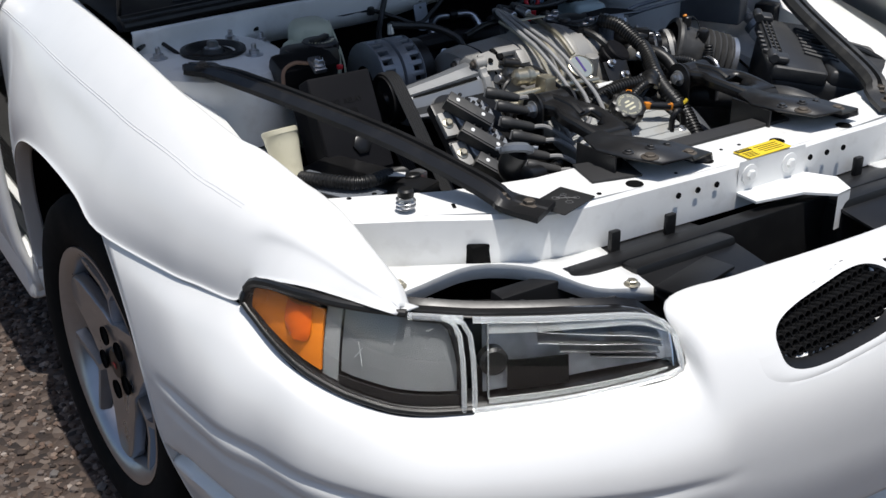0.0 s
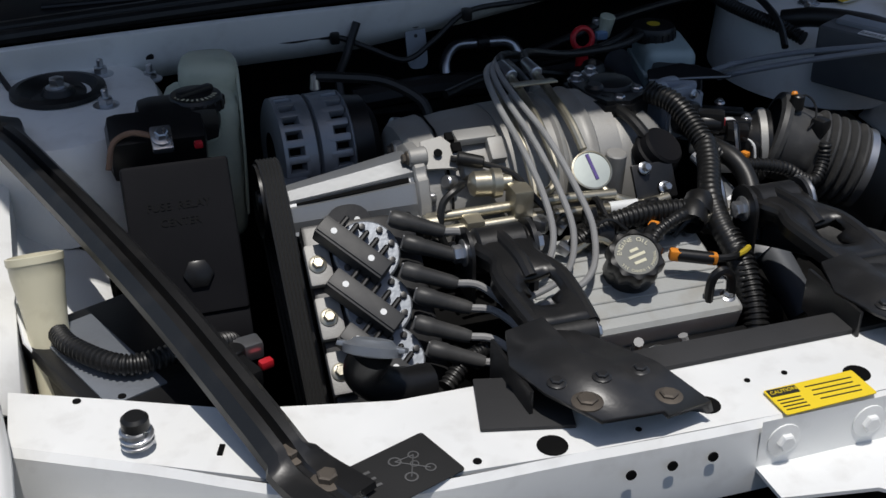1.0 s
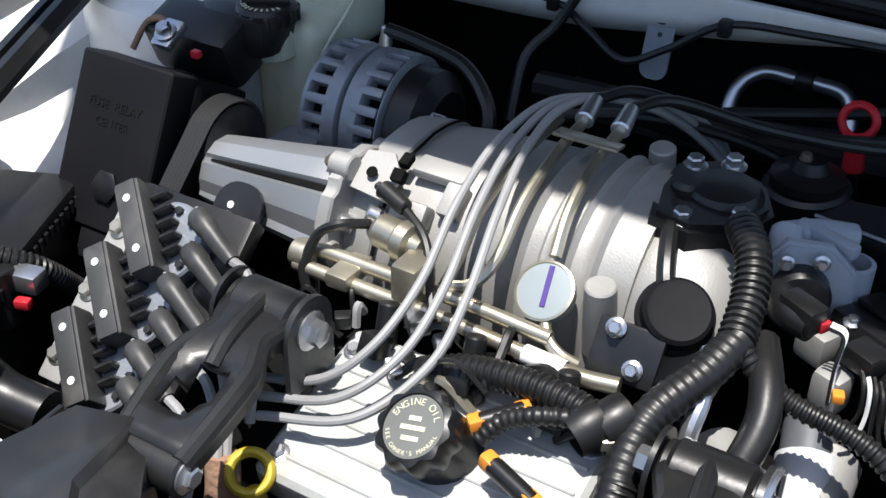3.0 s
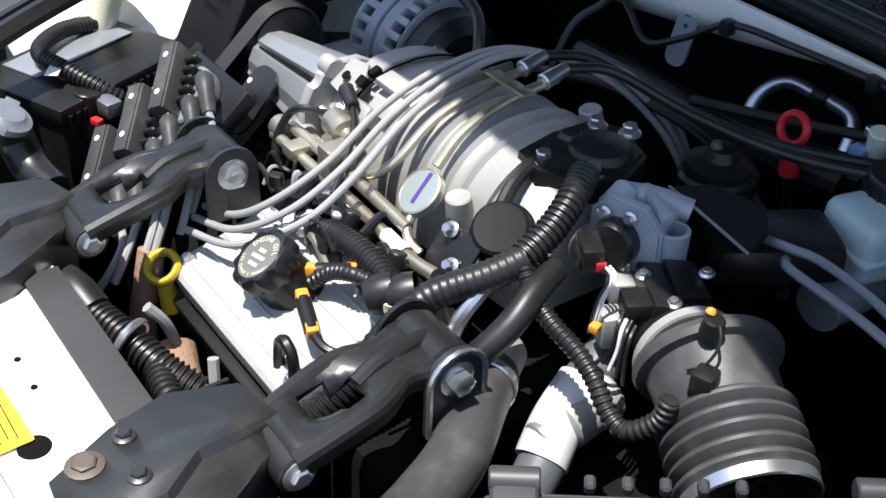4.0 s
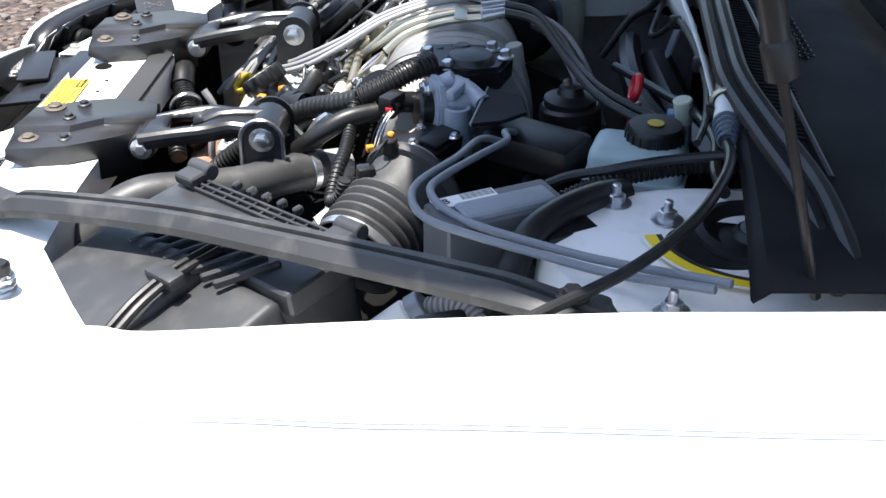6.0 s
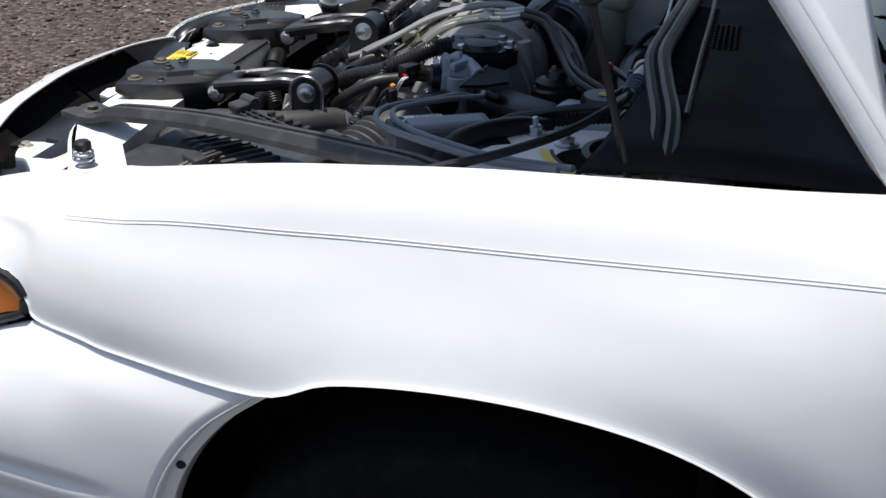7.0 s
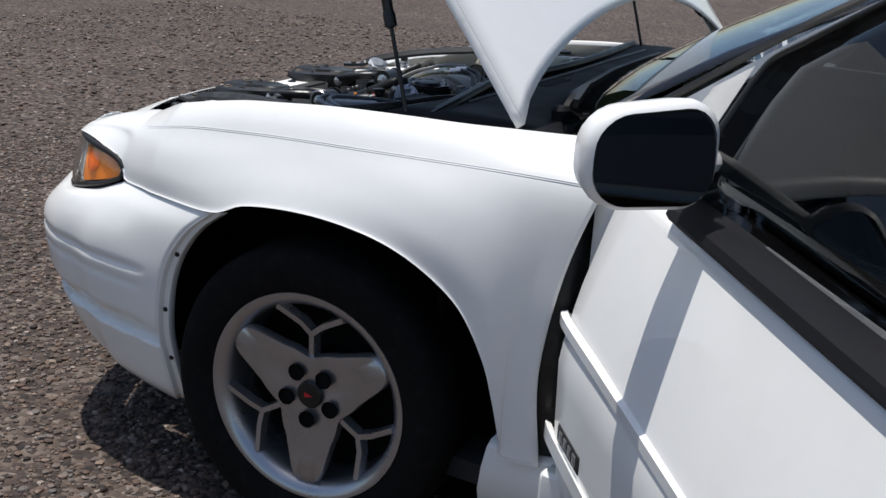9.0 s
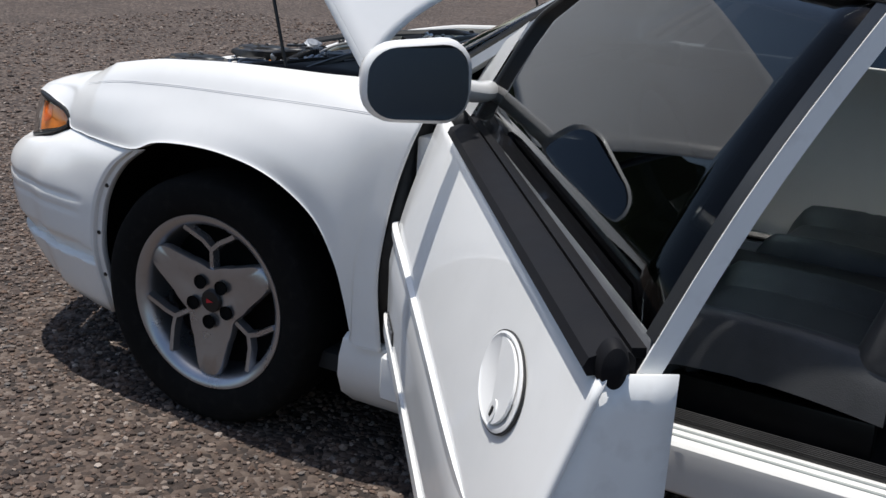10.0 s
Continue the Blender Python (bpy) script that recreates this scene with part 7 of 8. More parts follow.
# ---- torque struts between engine and radiator support ----
def make_strut(dx, back, side, nose):
    s = thing("torque_strut", (dx, -0.64, 0.815), "black torque strut and bracket bolted to the radiator support", "torque strut", group="torque struts")
    bx, by, bz = back
    # folded bracket: a high and a low panel with a crease between them
    z0 = 0.841
    crease = [(-0.004, 0.108), (0.000, 0.043), (0.026, 0.008), (0.032, -0.062)]
    high = [(-0.026, -0.056), (-0.054, -0.002), (-0.067, 0.046), (-0.048, 0.098)]
    low = [(0.082, -0.056), (0.068, 0.015), (0.041, 0.060), (0.018, 0.092)]
    M = pose(dx - 0.008, -0.670, z0 + 0.005, 0, 0, nose)
    pb = B()
    up_c = [pb.verts.new(M @ Vector((x, y, 0))) for x, y in crease]
    lo_c = [pb.verts.new(M @ Vector((x + 0.005, y, -0.007))) for x, y in crease]
    pb.faces.new([pb.verts.new(M @ Vector((x, y, 0))) for x, y in high] + up_c)
    low_v = [pb.verts.new(M @ Vector((x, y, -0.009))) for x, y in low]
    pb.faces.new(low_v + lo_c)
    for k in range(3):
        pb.faces.new((up_c[k], up_c[k + 1], lo_c[k + 1], lo_c[k]))
    down = [pb.verts.new(v.co + Vector((0.004, 0, -0.052 if k else -0.012))) for k, v in enumerate(low_v)]
    for k in range(3):
        pb.faces.new((low_v[k], low_v[k + 1], down[k + 1], down[k]))
    thick(part("bracket", pb, BRACKET, s, sharp=20), 0.005, -1)
    part("bracket_arm_plate", mbox(B(), M @ Matrix.Translation((-0.062, 0.052, -0.030)), (0.004, 0.09, 0.05), 0.001), SATIN, s)
    for x, y, r, z in ((-0.027, -0.030, 0.0095, 0), (-0.040, 0.004, 0.006, 0), (0.002, -0.002, 0.006, 0), (0.046, 0.006, 0.006, -0.009), (0.050, -0.038, 0.0085, -0.009)):
        part("bracket_bolt", hexbolt(B(), M @ Vector((x, y, z)), (0, 0, 1), r, 0.005), RUSTY if r > 0.008 else BRACKET, s)
    # dished arm
    a0, a1 = Vector((dx + 0.004, -0.572, 0.826)), Vector((bx - 0.035, by, bz))
    n = 16
    rows_t = []
    for k in range(n + 1):
        f = k / n
        c = a0.lerp(a1, f) + Vector((0, 0, 0.006 * math.sin(math.pi * f)))
        w = 0.030 - 0.012 * math.exp(-((f - 0.72) / 0.13) ** 2) + 0.006 * math.sin(math.pi * f)
        dish = 0.018 * math.exp(-((f - 0.36) / 0.17) ** 2)
        rows_t.append([c + Vector((w * u, 0, (0.012 if abs(u) > 0.8 else 0.013) - dish * max(0, 1 - (u / 0.75) ** 2) - (0.016 if abs(u) == 1 else 0))) for u in (-1, -0.9, -0.6, -0.3, 0, 0.3, 0.6, 0.9, 1)])
    ab = grid(B(), rows_t)
    # open fork in the middle of the arm
    hole = [f for f in ab.faces if 0.20 < (f.calc_center_median() - a0).dot(a1 - a0) / (a1 - a0).length_squared < 0.50 and abs(f.calc_center_median().x - a0.lerp(a1, 0.35).x) < 0.016]
    bmesh.ops.delete(ab, geom=hole, context="FACES")
    arm = part("arm", ab, SATIN, s)
    thick(arm, 0.010, 0)
    for u in (1, 7):
        part("arm_edge", sweep(B(), [r[u] + Vector((0, 0, -0.003)) for r in rows_t], ring(0.0085, 10)), SATIN, s)
    part("arm_web", sweep(B(), [rows_t[k][4] + Vector((0, 0, 0.004)) for k in (8, 10, 12, 14, 16)], ring(0.008, 10)), SATIN, s)
    part("bushing", cyl(B(), (bx - 0.062, by, bz), (bx - 0.004, by, bz), 0.025, 0.025, 28, 0.004), SATIN, s)
    part("bushing_rubber", cyl(B(), (bx - 0.067, by, bz), (bx - 0.001, by, bz), 0.021, 0.021, 24), RUBBER, s)
    eb = B()
    plate(eb, [(0.028 * math.cos(radians(a)), 0.028 * math.sin(radians(a))) for a in range(-10, 191, 15)] + [(-0.028, -0.050), (0.028, -0.050)], 0.005, axis((bx + 0.004, by, bz), (bx + 1, by, bz), up=(0, 0, 1)))
    ear = part("bushing_ear", eb, BRACKET, s)
    if dx > 0:
        rim = [Vector((bx + 0.006, by + 0.027 * math.cos(radians(a)), bz + 0.027 * math.sin(radians(a)))) for a in range(-10, 191, 20)]
        part("ear_rim", sweep(B(), [rim[0] - Vector((0, 0, 0.045))] + rim + [rim[-1] - Vector((0, 0, 0.045))], ring(0.0028, 6)), STEEL, ear)
    eb = B()
    plate(eb, [(0.028 * math.cos(radians(a)), 0.028 * math.sin(radians(a))) for a in range(-10, 191, 15)] + [(-0.028, -0.050), (0.028, -0.050)], 0.004, axis((bx - 0.068, by, bz), (bx + 1, by, bz), up=(0, 0, 1)))
    part("bushing_ear", eb, SATIN, s)
    part("end_bolt", hexbolt(B(), (bx + 0.004, by, bz), (1, 0, 0), 0.0105, 0.012, 1.55), STEEL, s)
    part("end_nut", hexbolt(B(), (bx - 0.072, by, bz), (-1, 0, 0), 0.010, 0.012, 1.5), STEEL, s)
    part("side_bolt", hexbolt(B(), (dx + 0.034, -0.570, 0.824), (1, 0, 0), 0.0085, 0.006, 1.6), STEEL, s)
    part("side_sleeve", cyl(B(), (dx - 0.030, -0.570, 0.824), (dx + 0.034, -0.570, 0.824), 0.017, 0.017, 20), RUBBER, s)


place(0.003, -0.018, 0.0)
make_strut(-0.155, (-0.133, -0.421, 0.846), None, 3)
place()
make_strut(0.205, (0.220, -0.420, 0.834), None, 0)

# ---- other things in the engine bay ----
place(0.006, -0.038, 0.008)
# alternator
alt = thing("alternator", (-0.32, -0.065, 0.74), "grey cast alternator with cooling slots", "alternator")
AM = axis((-0.352, -0.068, 0.826), (-0.2, -0.062, 0.826)) @ Matrix.Diagonal((0.97, 0.97, 0.86, 1.0))
case = part("case", lathe(B(), AM, [(0.030, 0.0), (0.066, 0.0), (0.074, 0.004), (0.074, 0.009), (0.070, 0.012), (0.030, 0.012)], 40), CAST_GREY, alt)
for z0, z1 in ((0.030, 0.0545), (0.0555, 0.082), (0.102, 0.110)):
    part("case_band", lathe(B(), AM, [(0.030, z0), (0.066, z0), (0.074, z0 + 0.004), (0.074, z1 - 0.003), (0.070, z1), (0.030, z1)], 40), CAST_GREY, case)
for k in range(22):
    a = 2 * math.pi * k / 22
    for z0, z1 in ((0.008, 0.040), (0.070, 0.104)):
        part("case_fin", mbox(B(), AM @ Matrix.Rotation(a, 4, "Z") @ Matrix.Translation((0.068, 0, (z0 + z1) / 2)), (0.013, 0.0105, z1 - z0), 0.003, 2), CAST_GREY, case)
part("rotor", lathe(B(), AM, [(0, 0.005), (0.058, 0.005), (0.058, 0.112), (0, 0.112)], 24), DARK, alt)
part("rear_cover", lathe(B(), AM, [(0, 0.110), (0.066, 0.110), (0.064, 0.14), (0.045, 0.155), (0, 0.155)], 32), BLACK, alt)
part("terminal", cyl(B(), (-0.290, -0.062, 0.905), (-0.290, -0.060, 0.925), 0.007, 0.005, 12), STEEL, alt)
part("alternator_lead", tube(B(), [(-0.290, -0.060, 0.922), (-0.255, -0.055, 0.915), (-0.20, -0.06, 0.905), (-0.16, -0.085, 0.885), (-0.15, -0.10, 0.86)], 0.007, 8), RUBBER, alt)
part("mount_ear", box(B(), (-0.345, -0.148, 0.80), (0.05, 0.05, 0.05), 0.008), CAST_GREY, alt)
place(0.018, -0.022, 0.019)
# fuse box
FB = pose(-0.496, -0.282, 0.806, 62, 0, 0)
fuse = thing("fuse_box", (-0.50, -0.25, 0.70), "black fuse and relay box with a hexagon cover bolt", "fuse box")
body = part("lid", mbox(B(), FB @ Matrix.Translation((0, 0.012, -0.020)), (0.118, 0.172, 0.042), 0.005, 3), COWL, fuse)
part("base", mbox(B(), FB @ Matrix.Translation((0.006, -0.006, -0.075)), (0.108, 0.196, 0.085), 0.006), COWL, fuse)
part("lid_step", mbox(B(), FB @ Matrix.Translation((0.020, -0.088, -0.022)), (0.078, 0.036, 0.038), 0.004), COWL, fuse)
part("lid_foot", mbox(B(), FB @ Matrix.Translation((0.004, -0.104, -0.036)), (0.104, 0.030, 0.030), 0.004), COWL, fuse)
part("lid_bolt", lathe(B(), FB @ Matrix.Translation((0.008, -0.028, 0.001)), [(0.017, 0), (0.017, 0.004), (0.0145, 0.0055), (0, 0.0055)], 6), BLACK, fuse)
words("FUSE  RELAY", FB @ Matrix.Translation((-0.002, 0.050, 0.0015)), 0.0125, FAINT_INK, body)
words("CENTER", FB @ Matrix.Translation((-0.002, 0.032, 0.0015)), 0.0118, FAINT_INK, body)
jb = part("jump_post_housing", box(B(), (-0.505, -0.118, 0.865), (0.115, 0.060, 0.065), 0.014, rx=20), BLACK, fuse)
box_b = B()
box(box_b, (-0.475, -0.085, 0.880), (0.10, 0.070, 0.05), 0.02)
part("housing_top", box_b, BLACK, fuse)
part("jump_clamp", box(B(), (-0.502, -0.172, 0.893), (0.024, 0.034, 0.010), 0.003, rx=30), STEEL, fuse, "bright steel battery clamp")
part("clamp_bolt", hexbolt(B(), (-0.502, -0.176, 0.897), (0, -0.4, 0.9), 0.008, 0.010), STEEL, fuse)
part("brown_lead", tube(B(), [(-0.512, -0.160, 0.894), (-0.535, -0.150, 0.896), (-0.556, -0.150, 0.885), (-0.565, -0.165, 0.86)], 0.0035, 8), COPPER, fuse)
part("red_cap", box(B(), (-0.462, -0.178, 0.884), (0.010, 0.008, 0.008), 0.002), RED, fuse)
place(0.020, -0.024, 0.008)
# coolant tank
tank = thing("coolant_tank", (-0.41, -0.03, 0.70), "cloudy green plastic coolant tank with black cap", "coolant tank")
tbm_ = B()
mbox(tbm_, pose(-0.442, -0.015, 0.800, 0, 0, -6), (0.095, 0.105, 0.20), 0.030, 4)
mbox(tbm_, pose(-0.424, 0.020, 0.890, 0, 0, -6), (0.078, 0.075, 0.085), 0.030, 4)
part("tank", tbm_, TANK, tank)
part("mould_seam", tube(B(), [(-0.400, -0.066, 0.74), (-0.398, -0.066, 0.80), (-0.397, -0.062, 0.86), (-0.392, -0.020, 0.90), (-0.390, 0.01, 0.925)], 0.002, 8), TANK, tank)
part("tank_neck", cyl(B(), (-0.450, -0.068, 0.86), (-0.452, -0.074, 0.900), 0.026, 0.024, 20), TANK, tank)
kb = B()
lathe(kb, pose(-0.453, -0.077, 0.898), [(0.026, 0), (0.033, 0.002), (0.033, 0.016), (0.030, 0.020), (0.0, 0.021)], 28)
box(kb, (-0.453, -0.077, 0.921), (0.050, 0.012, 0.008), 0.003, rz=30)
cap = part("cap", kb, BLACK, tank)
for k in range(14):
    a = 2 * math.pi * k / 14
    part("cap_rib", box(B(), (-0.453 + 0.033 * math.cos(a), -0.077 + 0.033 * math.sin(a), 0.907), (0.005, 0.006, 0.014), 0.0015, rz=math.degrees(a), seg=1), BLACK, cap)
for k in range(11):
    a = radians(20 + 14 * k)
    part("cap_print", box(B(), (-0.453 + 0.024 * math.cos(a), -0.077 - 0.024 * math.sin(a), 0.9192), (0.0022, 0.0055, 0.0006), 0, rz=-math.degrees(a) + 90, seg=1), PALE_INK, cap)
place(0.023, -0.028, 0.020)
# washer filler neck
wf = thing("washer_filler", (-0.652, -0.37, 0.70), "yellowed white washer bottle filler neck", "washer filler")
wb = B()
WM = axis((-0.653, -0.372, 0.740), (-0.656, -0.322, 0.852))
lathe(wb, WM, [(0.020, -0.05), (0.021, 0.05), (0.024, 0.080), (0.027, 0.100), (0.0275, 0.112), (0.029, 0.114), (0.029, 0.121), (0.026, 0.122), (0.024, 0.112), (0.018, 0.06), (0, 0.055)], 32)
part("neck", wb, CREAM, wf)
part("bottle", box(B(), (-0.640, -0.385, 0.66), (0.05, 0.11, 0.14), 0.02, 3), CREAM, wf)
place(0.030, -0.025, 0.020)
# battery
bat = thing("battery", (-0.575, -0.415, 0.58), "black car battery with ribbed lid edge", "battery")
BM = pose(-0.578, -0.412, 0.668, 0, 0, 23)
part("case", mbox(B(), BM, (0.150, 0.215, 0.17), 0.006), BLACK, bat)
part("lid", mbox(B(), BM @ Matrix.Translation((0, 0, 0.094)), (0.158, 0.222, 0.022), 0.006), BLACK, bat)
for k in range(18):
    part("lid_rib", mbox(B(), BM @ Matrix.Translation((0.079, -0.098 + 0.0115 * k, 0.088)), (0.006, 0.006, 0.014), 0.001, 1), BLACK, bat)
part("lid_plate", mbox(B(), BM @ Matrix.Translation((-0.035, 0.01, 0.106)), (0.06, 0.16, 0.003), 0.001), CAST_GREY, bat)
part("battery_cable", corrugated(B(), [BM @ Vector((-0.05, 0.08, 0.112)), BM @ Vector((-0.055, 0.02, 0.122)), BM @ Vector((-0.03, -0.04, 0.122)), BM @ Vector((0.03, -0.05, 0.118)), BM @ Vector((0.09, -0.03, 0.09)), BM @ Vector((0.10, 0.02, 0.03))], 0.011), RUBBER, bat)
part("red_terminal", box(B(), (-0.455, -0.445, 0.752), (0.015, 0.010, 0.010), 0.003, rz=20), RED, bat)
part("white_label", box(B(), (-0.535, -0.46, 0.7915), (0.040, 0.016, 0.001), 0.0003, rz=-35), PAPER, bat)
part("terminal_clamp", box(B(), (-0.475, -0.425, 0.760), (0.04, 0.022, 0.02), 0.004, rz=12), STEEL, bat)
part("terminal_boot", cyl(B(), (-0.49, -0.45, 0.72), (-0.49, -0.44, 0.775), 0.019, 0.016, 16), BLACK, bat)
place(0.065, -0.025, 0.018)
# radiator cap
RCX, RCY, RCZ = -0.408, -0.565, 0.832
rc = thing("coolant_filler", (-0.398, -0.553, 0.76), "silver pressure cap on a black filler neck", "coolant filler")
RM = axis((RCX, RCY, RCZ), (RCX + 0.03, RCY + 0.05, RCZ + 0.10))
part("cap", lathe(B(), RM, [(0.018, -0.006), (0.027, -0.004), (0.028, 0.004), (0.022, 0.006), (0.018, 0.010), (0.008, 0.011), (0, 0.009)], 28), CAST_GREY, rc)
part("cap_ears", mbox(B(), RM @ Matrix.Translation((0, 0, 0.003)), (0.066, 0.016, 0.005), 0.002), CAST_GREY, rc)
part("neck", tube(B(), [(RCX, RCY, RCZ - 0.004), (RCX - 0.006, RCY + 0.008, RCZ - 0.03), (RCX + 0.02, RCY + 0.012, RCZ - 0.055), (RCX + 0.06, RCY + 0.02, RCZ - 0.065)], 0.020, 16), BLACK, rc)
place(0.006, -0.006, -0.002)
# wiring harness: taped trunk and split loom branches
LOOM2 = [(0.156, -0.302, 0.868), (0.176, -0.306, 0.850), (0.205, -0.307, 0.836), (0.240, -0.308, 0.830), (0.268, -0.312, 0.822), (0.292, -0.316, 0.806), (0.312, -0.314, 0.802), (0.330, -0.300, 0.820), (0.333, -0.294, 0.843)]
har = thing("wiring_harness", (0.15, -0.33, 0.78), "black taped wiring harness with corrugated looms", "wiring harness")
part("trunk", corrugated(B(), [(0.154, -0.296, 0.868), (0.142, -0.330, 0.854), (0.122, -0.372, 0.838), (0.118, -0.405, 0.818), (0.122, -0.445, 0.790), (0.118, -0.49, 0.745)], 0.0145, 0.0075, 0.05), RUBBER, har)
for pts, r in (([(0.118, -0.205, 0.905), (0.138, -0.235, 0.900), (0.148, -0.265, 0.884), (0.152, -0.298, 0.868)], 0.0145),
               (LOOM2, 0.0088),
               ([(0.095, -0.392, 0.832), (0.060, -0.386, 0.834), (0.020, -0.384, 0.832), (-0.020, -0.385, 0.825), (-0.055, -0.390, 0.812)], 0.0125),
               ([(0.085, -0.395, 0.830), (0.060, -0.410, 0.836), (0.030, -0.418, 0.824), (0.015, -0.430, 0.808)], 0.0075),
               ([(0.122, -0.420, 0.808), (0.126, -0.455, 0.785), (0.120, -0.500, 0.745), (0.110, -0.53, 0.70)], 0.0150),
               ([(-0.20, -0.50, 0.770), (-0.23, -0.51, 0.765), (-0.26, -0.53, 0.75)], 0.010),
               ([(-0.09, -0.600, 0.775), (-0.05, -0.585, 0.765), (-0.01, -0.570, 0.752), (0.02, -0.550, 0.735)], 0.0165),
               ([(-0.01, -0.575, 0.755), (0.03, -0.58, 0.75), (0.07, -0.57, 0.735)], 0.013)):
    part("loom", corrugated(B(), pts, r, 0.0062, 0.16), RUBBER, har, "corrugated black loom")
tp = B()
for p in ((0.085, -0.398, 0.828), (0.100, -0.385, 0.832)):
    lathe(tp, axis(p, Vector(p) + Vector((-0.02, -0.03, -0.012))), [(0.017, -0.012), (0.0185, -0.004), (0.018, 0.006), (0.016, 0.014)], 14)
part("tape", tp, RUBBER, har)
part("branch_plug", tube(B(), [(-0.14, -0.610, 0.785), (-0.115, -0.605, 0.785), (-0.09, -0.60, 0.776)], 0.018, 12), RUBBER, har)
part("hose_ring", lathe(B(), axis((-0.045, -0.585, 0.765), (0.0, -0.56, 0.75)), [(0.022 + 0.003 * math.cos(a), 0.004 * math.sin(a)) for a in (2 * math.pi * k / 8 for k in range(9))], 28), STEEL, har)
for pts in ([(-0.06, -0.56, 0.785), (-0.055, -0.545, 0.76), (-0.06, -0.53, 0.70)], [(0.01, -0.53, 0.76), (0.02, -0.535, 0.72), (0.015, -0.53, 0.66)]):
    part("grey_lead", tube(B(), pts, 0.0055, 8), WIRE, har)
part("loop_bracket", sweep(B(), spline([(0.062, -0.492, 0.735), (0.062, -0.490, 0.790), (0.070, -0.490, 0.805), (0.080, -0.490, 0.805), (0.088, -0.490, 0.790), (0.088, -0.492, 0.735)], 5), ring(0.0055, 8)), BLACK, har)
place(0.014, 0.020, 0.014)
# intake duct with bellows
du = thing("intake_duct", (0.33, -0.29, 0.74), "black ribbed rubber air intake duct", "intake duct")
d0, d1 = Vector((0.288, -0.240, 0.808)), Vector((0.405, -0.300, 0.768))
DM = axis(d0, d1)
L = (d1 - d0).length
prof = [(0.052, 0.0), (0.062, 0.002), (0.064, 0.008), (0.062, 0.014), (0.054, 0.016), (0.052, 0.030), (0.051, 0.062)]
for k in range(5):
    z = 0.058 + 0.0135 * k
    prof += [(0.049, z), (0.0535, z + 0.002), (0.058, z + 0.006), (0.058, z + 0.009), (0.0535, z + 0.013), (0.0495, z + 0.015)]
prof += [(0.050, L - 0.014), (0.053, L)]
part("bellows", lathe(B(), DM, prof, 48), DUSTY_RUBBER, du)
part("clamp", lathe(B(), DM, [(0.0535, L - 0.012), (0.0555, L - 0.011), (0.0555, L - 0.001), (0.0535, L)], 48), STEEL, du)
ib = Vector((0.309, -0.268, 0.866))
part("sensor", cyl(B(), ib - Vector((0, 0, 0.012)), ib + Vector((0.002, 0, 0.008)), 0.010, 0.009, 14), BLACK, du)
part("sensor_lead", tube(B(), [ib, ib + Vector((0.010, -0.004, 0.008)), ib + Vector((0.020, -0.012, -0.002)), ib + Vector((0.018, -0.022, -0.018)), ib + Vector((0.006, -0.026, -0.030))], 0.0014, 6), RUBBER, du)
part("sensor_clip", cyl(B(), ib + Vector((-0.004, 0.0, 0.008)), ib + Vector((-0.004, 0.002, 0.013)), 0.0045, 0.004, 12), ORANGE, du)
part("sensor_plug", box(B(), ib + Vector((0.024, -0.026, -0.030)), (0.020, 0.022, 0.026), 0.006, rz=20), BLACK, du)
place(0.015, 0.013, 0.025)
# air filter box
airbox = thing("air_filter_box", (0.50, -0.40, 0.55), "large black plastic air filter box with clips", "air filter box")
ae = Vector((0.63, 0.775, 0.06)).normalized()
ao = Vector((0.775, -0.63, -0.13)).normalized()
au = ae.cross(ao).normalized()
if au.z < 0:
    au = -au
AB = Matrix((ae, ao, au)).transposed().to_4x4()
AB.translation = Vector((0.414, -0.381, 0.822))
bb = B()
mbox(bb, AB @ Matrix.Translation((-0.005, 0.125, -0.115)), (0.275, 0.245, 0.20), 0.020, 4)
part("lower_box", bb, AIRBOX, airbox)
lid_a = part("lid", mbox(B(), AB @ Matrix.Translation((0.0, 0.050, -0.012)), (0.290, 0.105, 0.030), 0.008, 3), AIRBOX, airbox)
part("front_cover", mbox(B(), AB @ Matrix.Translation((-0.055, 0.178, -0.020)) @ pose(0, 0, 0, -7, 0, 0), (0.170, 0.150, 0.040), 0.016, 4), AIRBOX, airbox)
part("side_cover", mbox(B(), AB @ Matrix.Translation((0.085, 0.175, -0.032)) @ pose(0, 0, 0, -7, 0, 0), (0.105, 0.145, 0.040), 0.012, 4), AIRBOX, airbox)
for k in range(8):
    part("louvre", mbox(B(), AB @ Matrix.Translation((-0.065 + 0.021 * k, 0.100, 0.004)) @ pose(0, 0, 0, 0, 0, 25), (0.0065, 0.070, 0.010), 0.002, 1), AIRBOX, lid_a)
for w in (0.004, 0.013, 0.022):
    part("edge_rail", mbox(B(), AB @ Matrix.Translation((0.005, w, 0.006)), (0.230, 0.0035, 0.006), 0.001, 1), AIRBOX, lid_a)
for k in range(11):
    part("edge_rib", mbox(B(), AB @ Matrix.Translation((-0.10 + 0.021 * k, 0.013, 0.005)), (0.0028, 0.022, 0.005), 0.001, 1), AIRBOX, lid_a)
for k in range(5):
    part("edge_tooth", mbox(B(), AB @ Matrix.Translation((-0.07 + 0.026 * k, -0.010, 0.004)), (0.008, 0.012, 0.010), 0.002, 1), AIRBOX, lid_a)
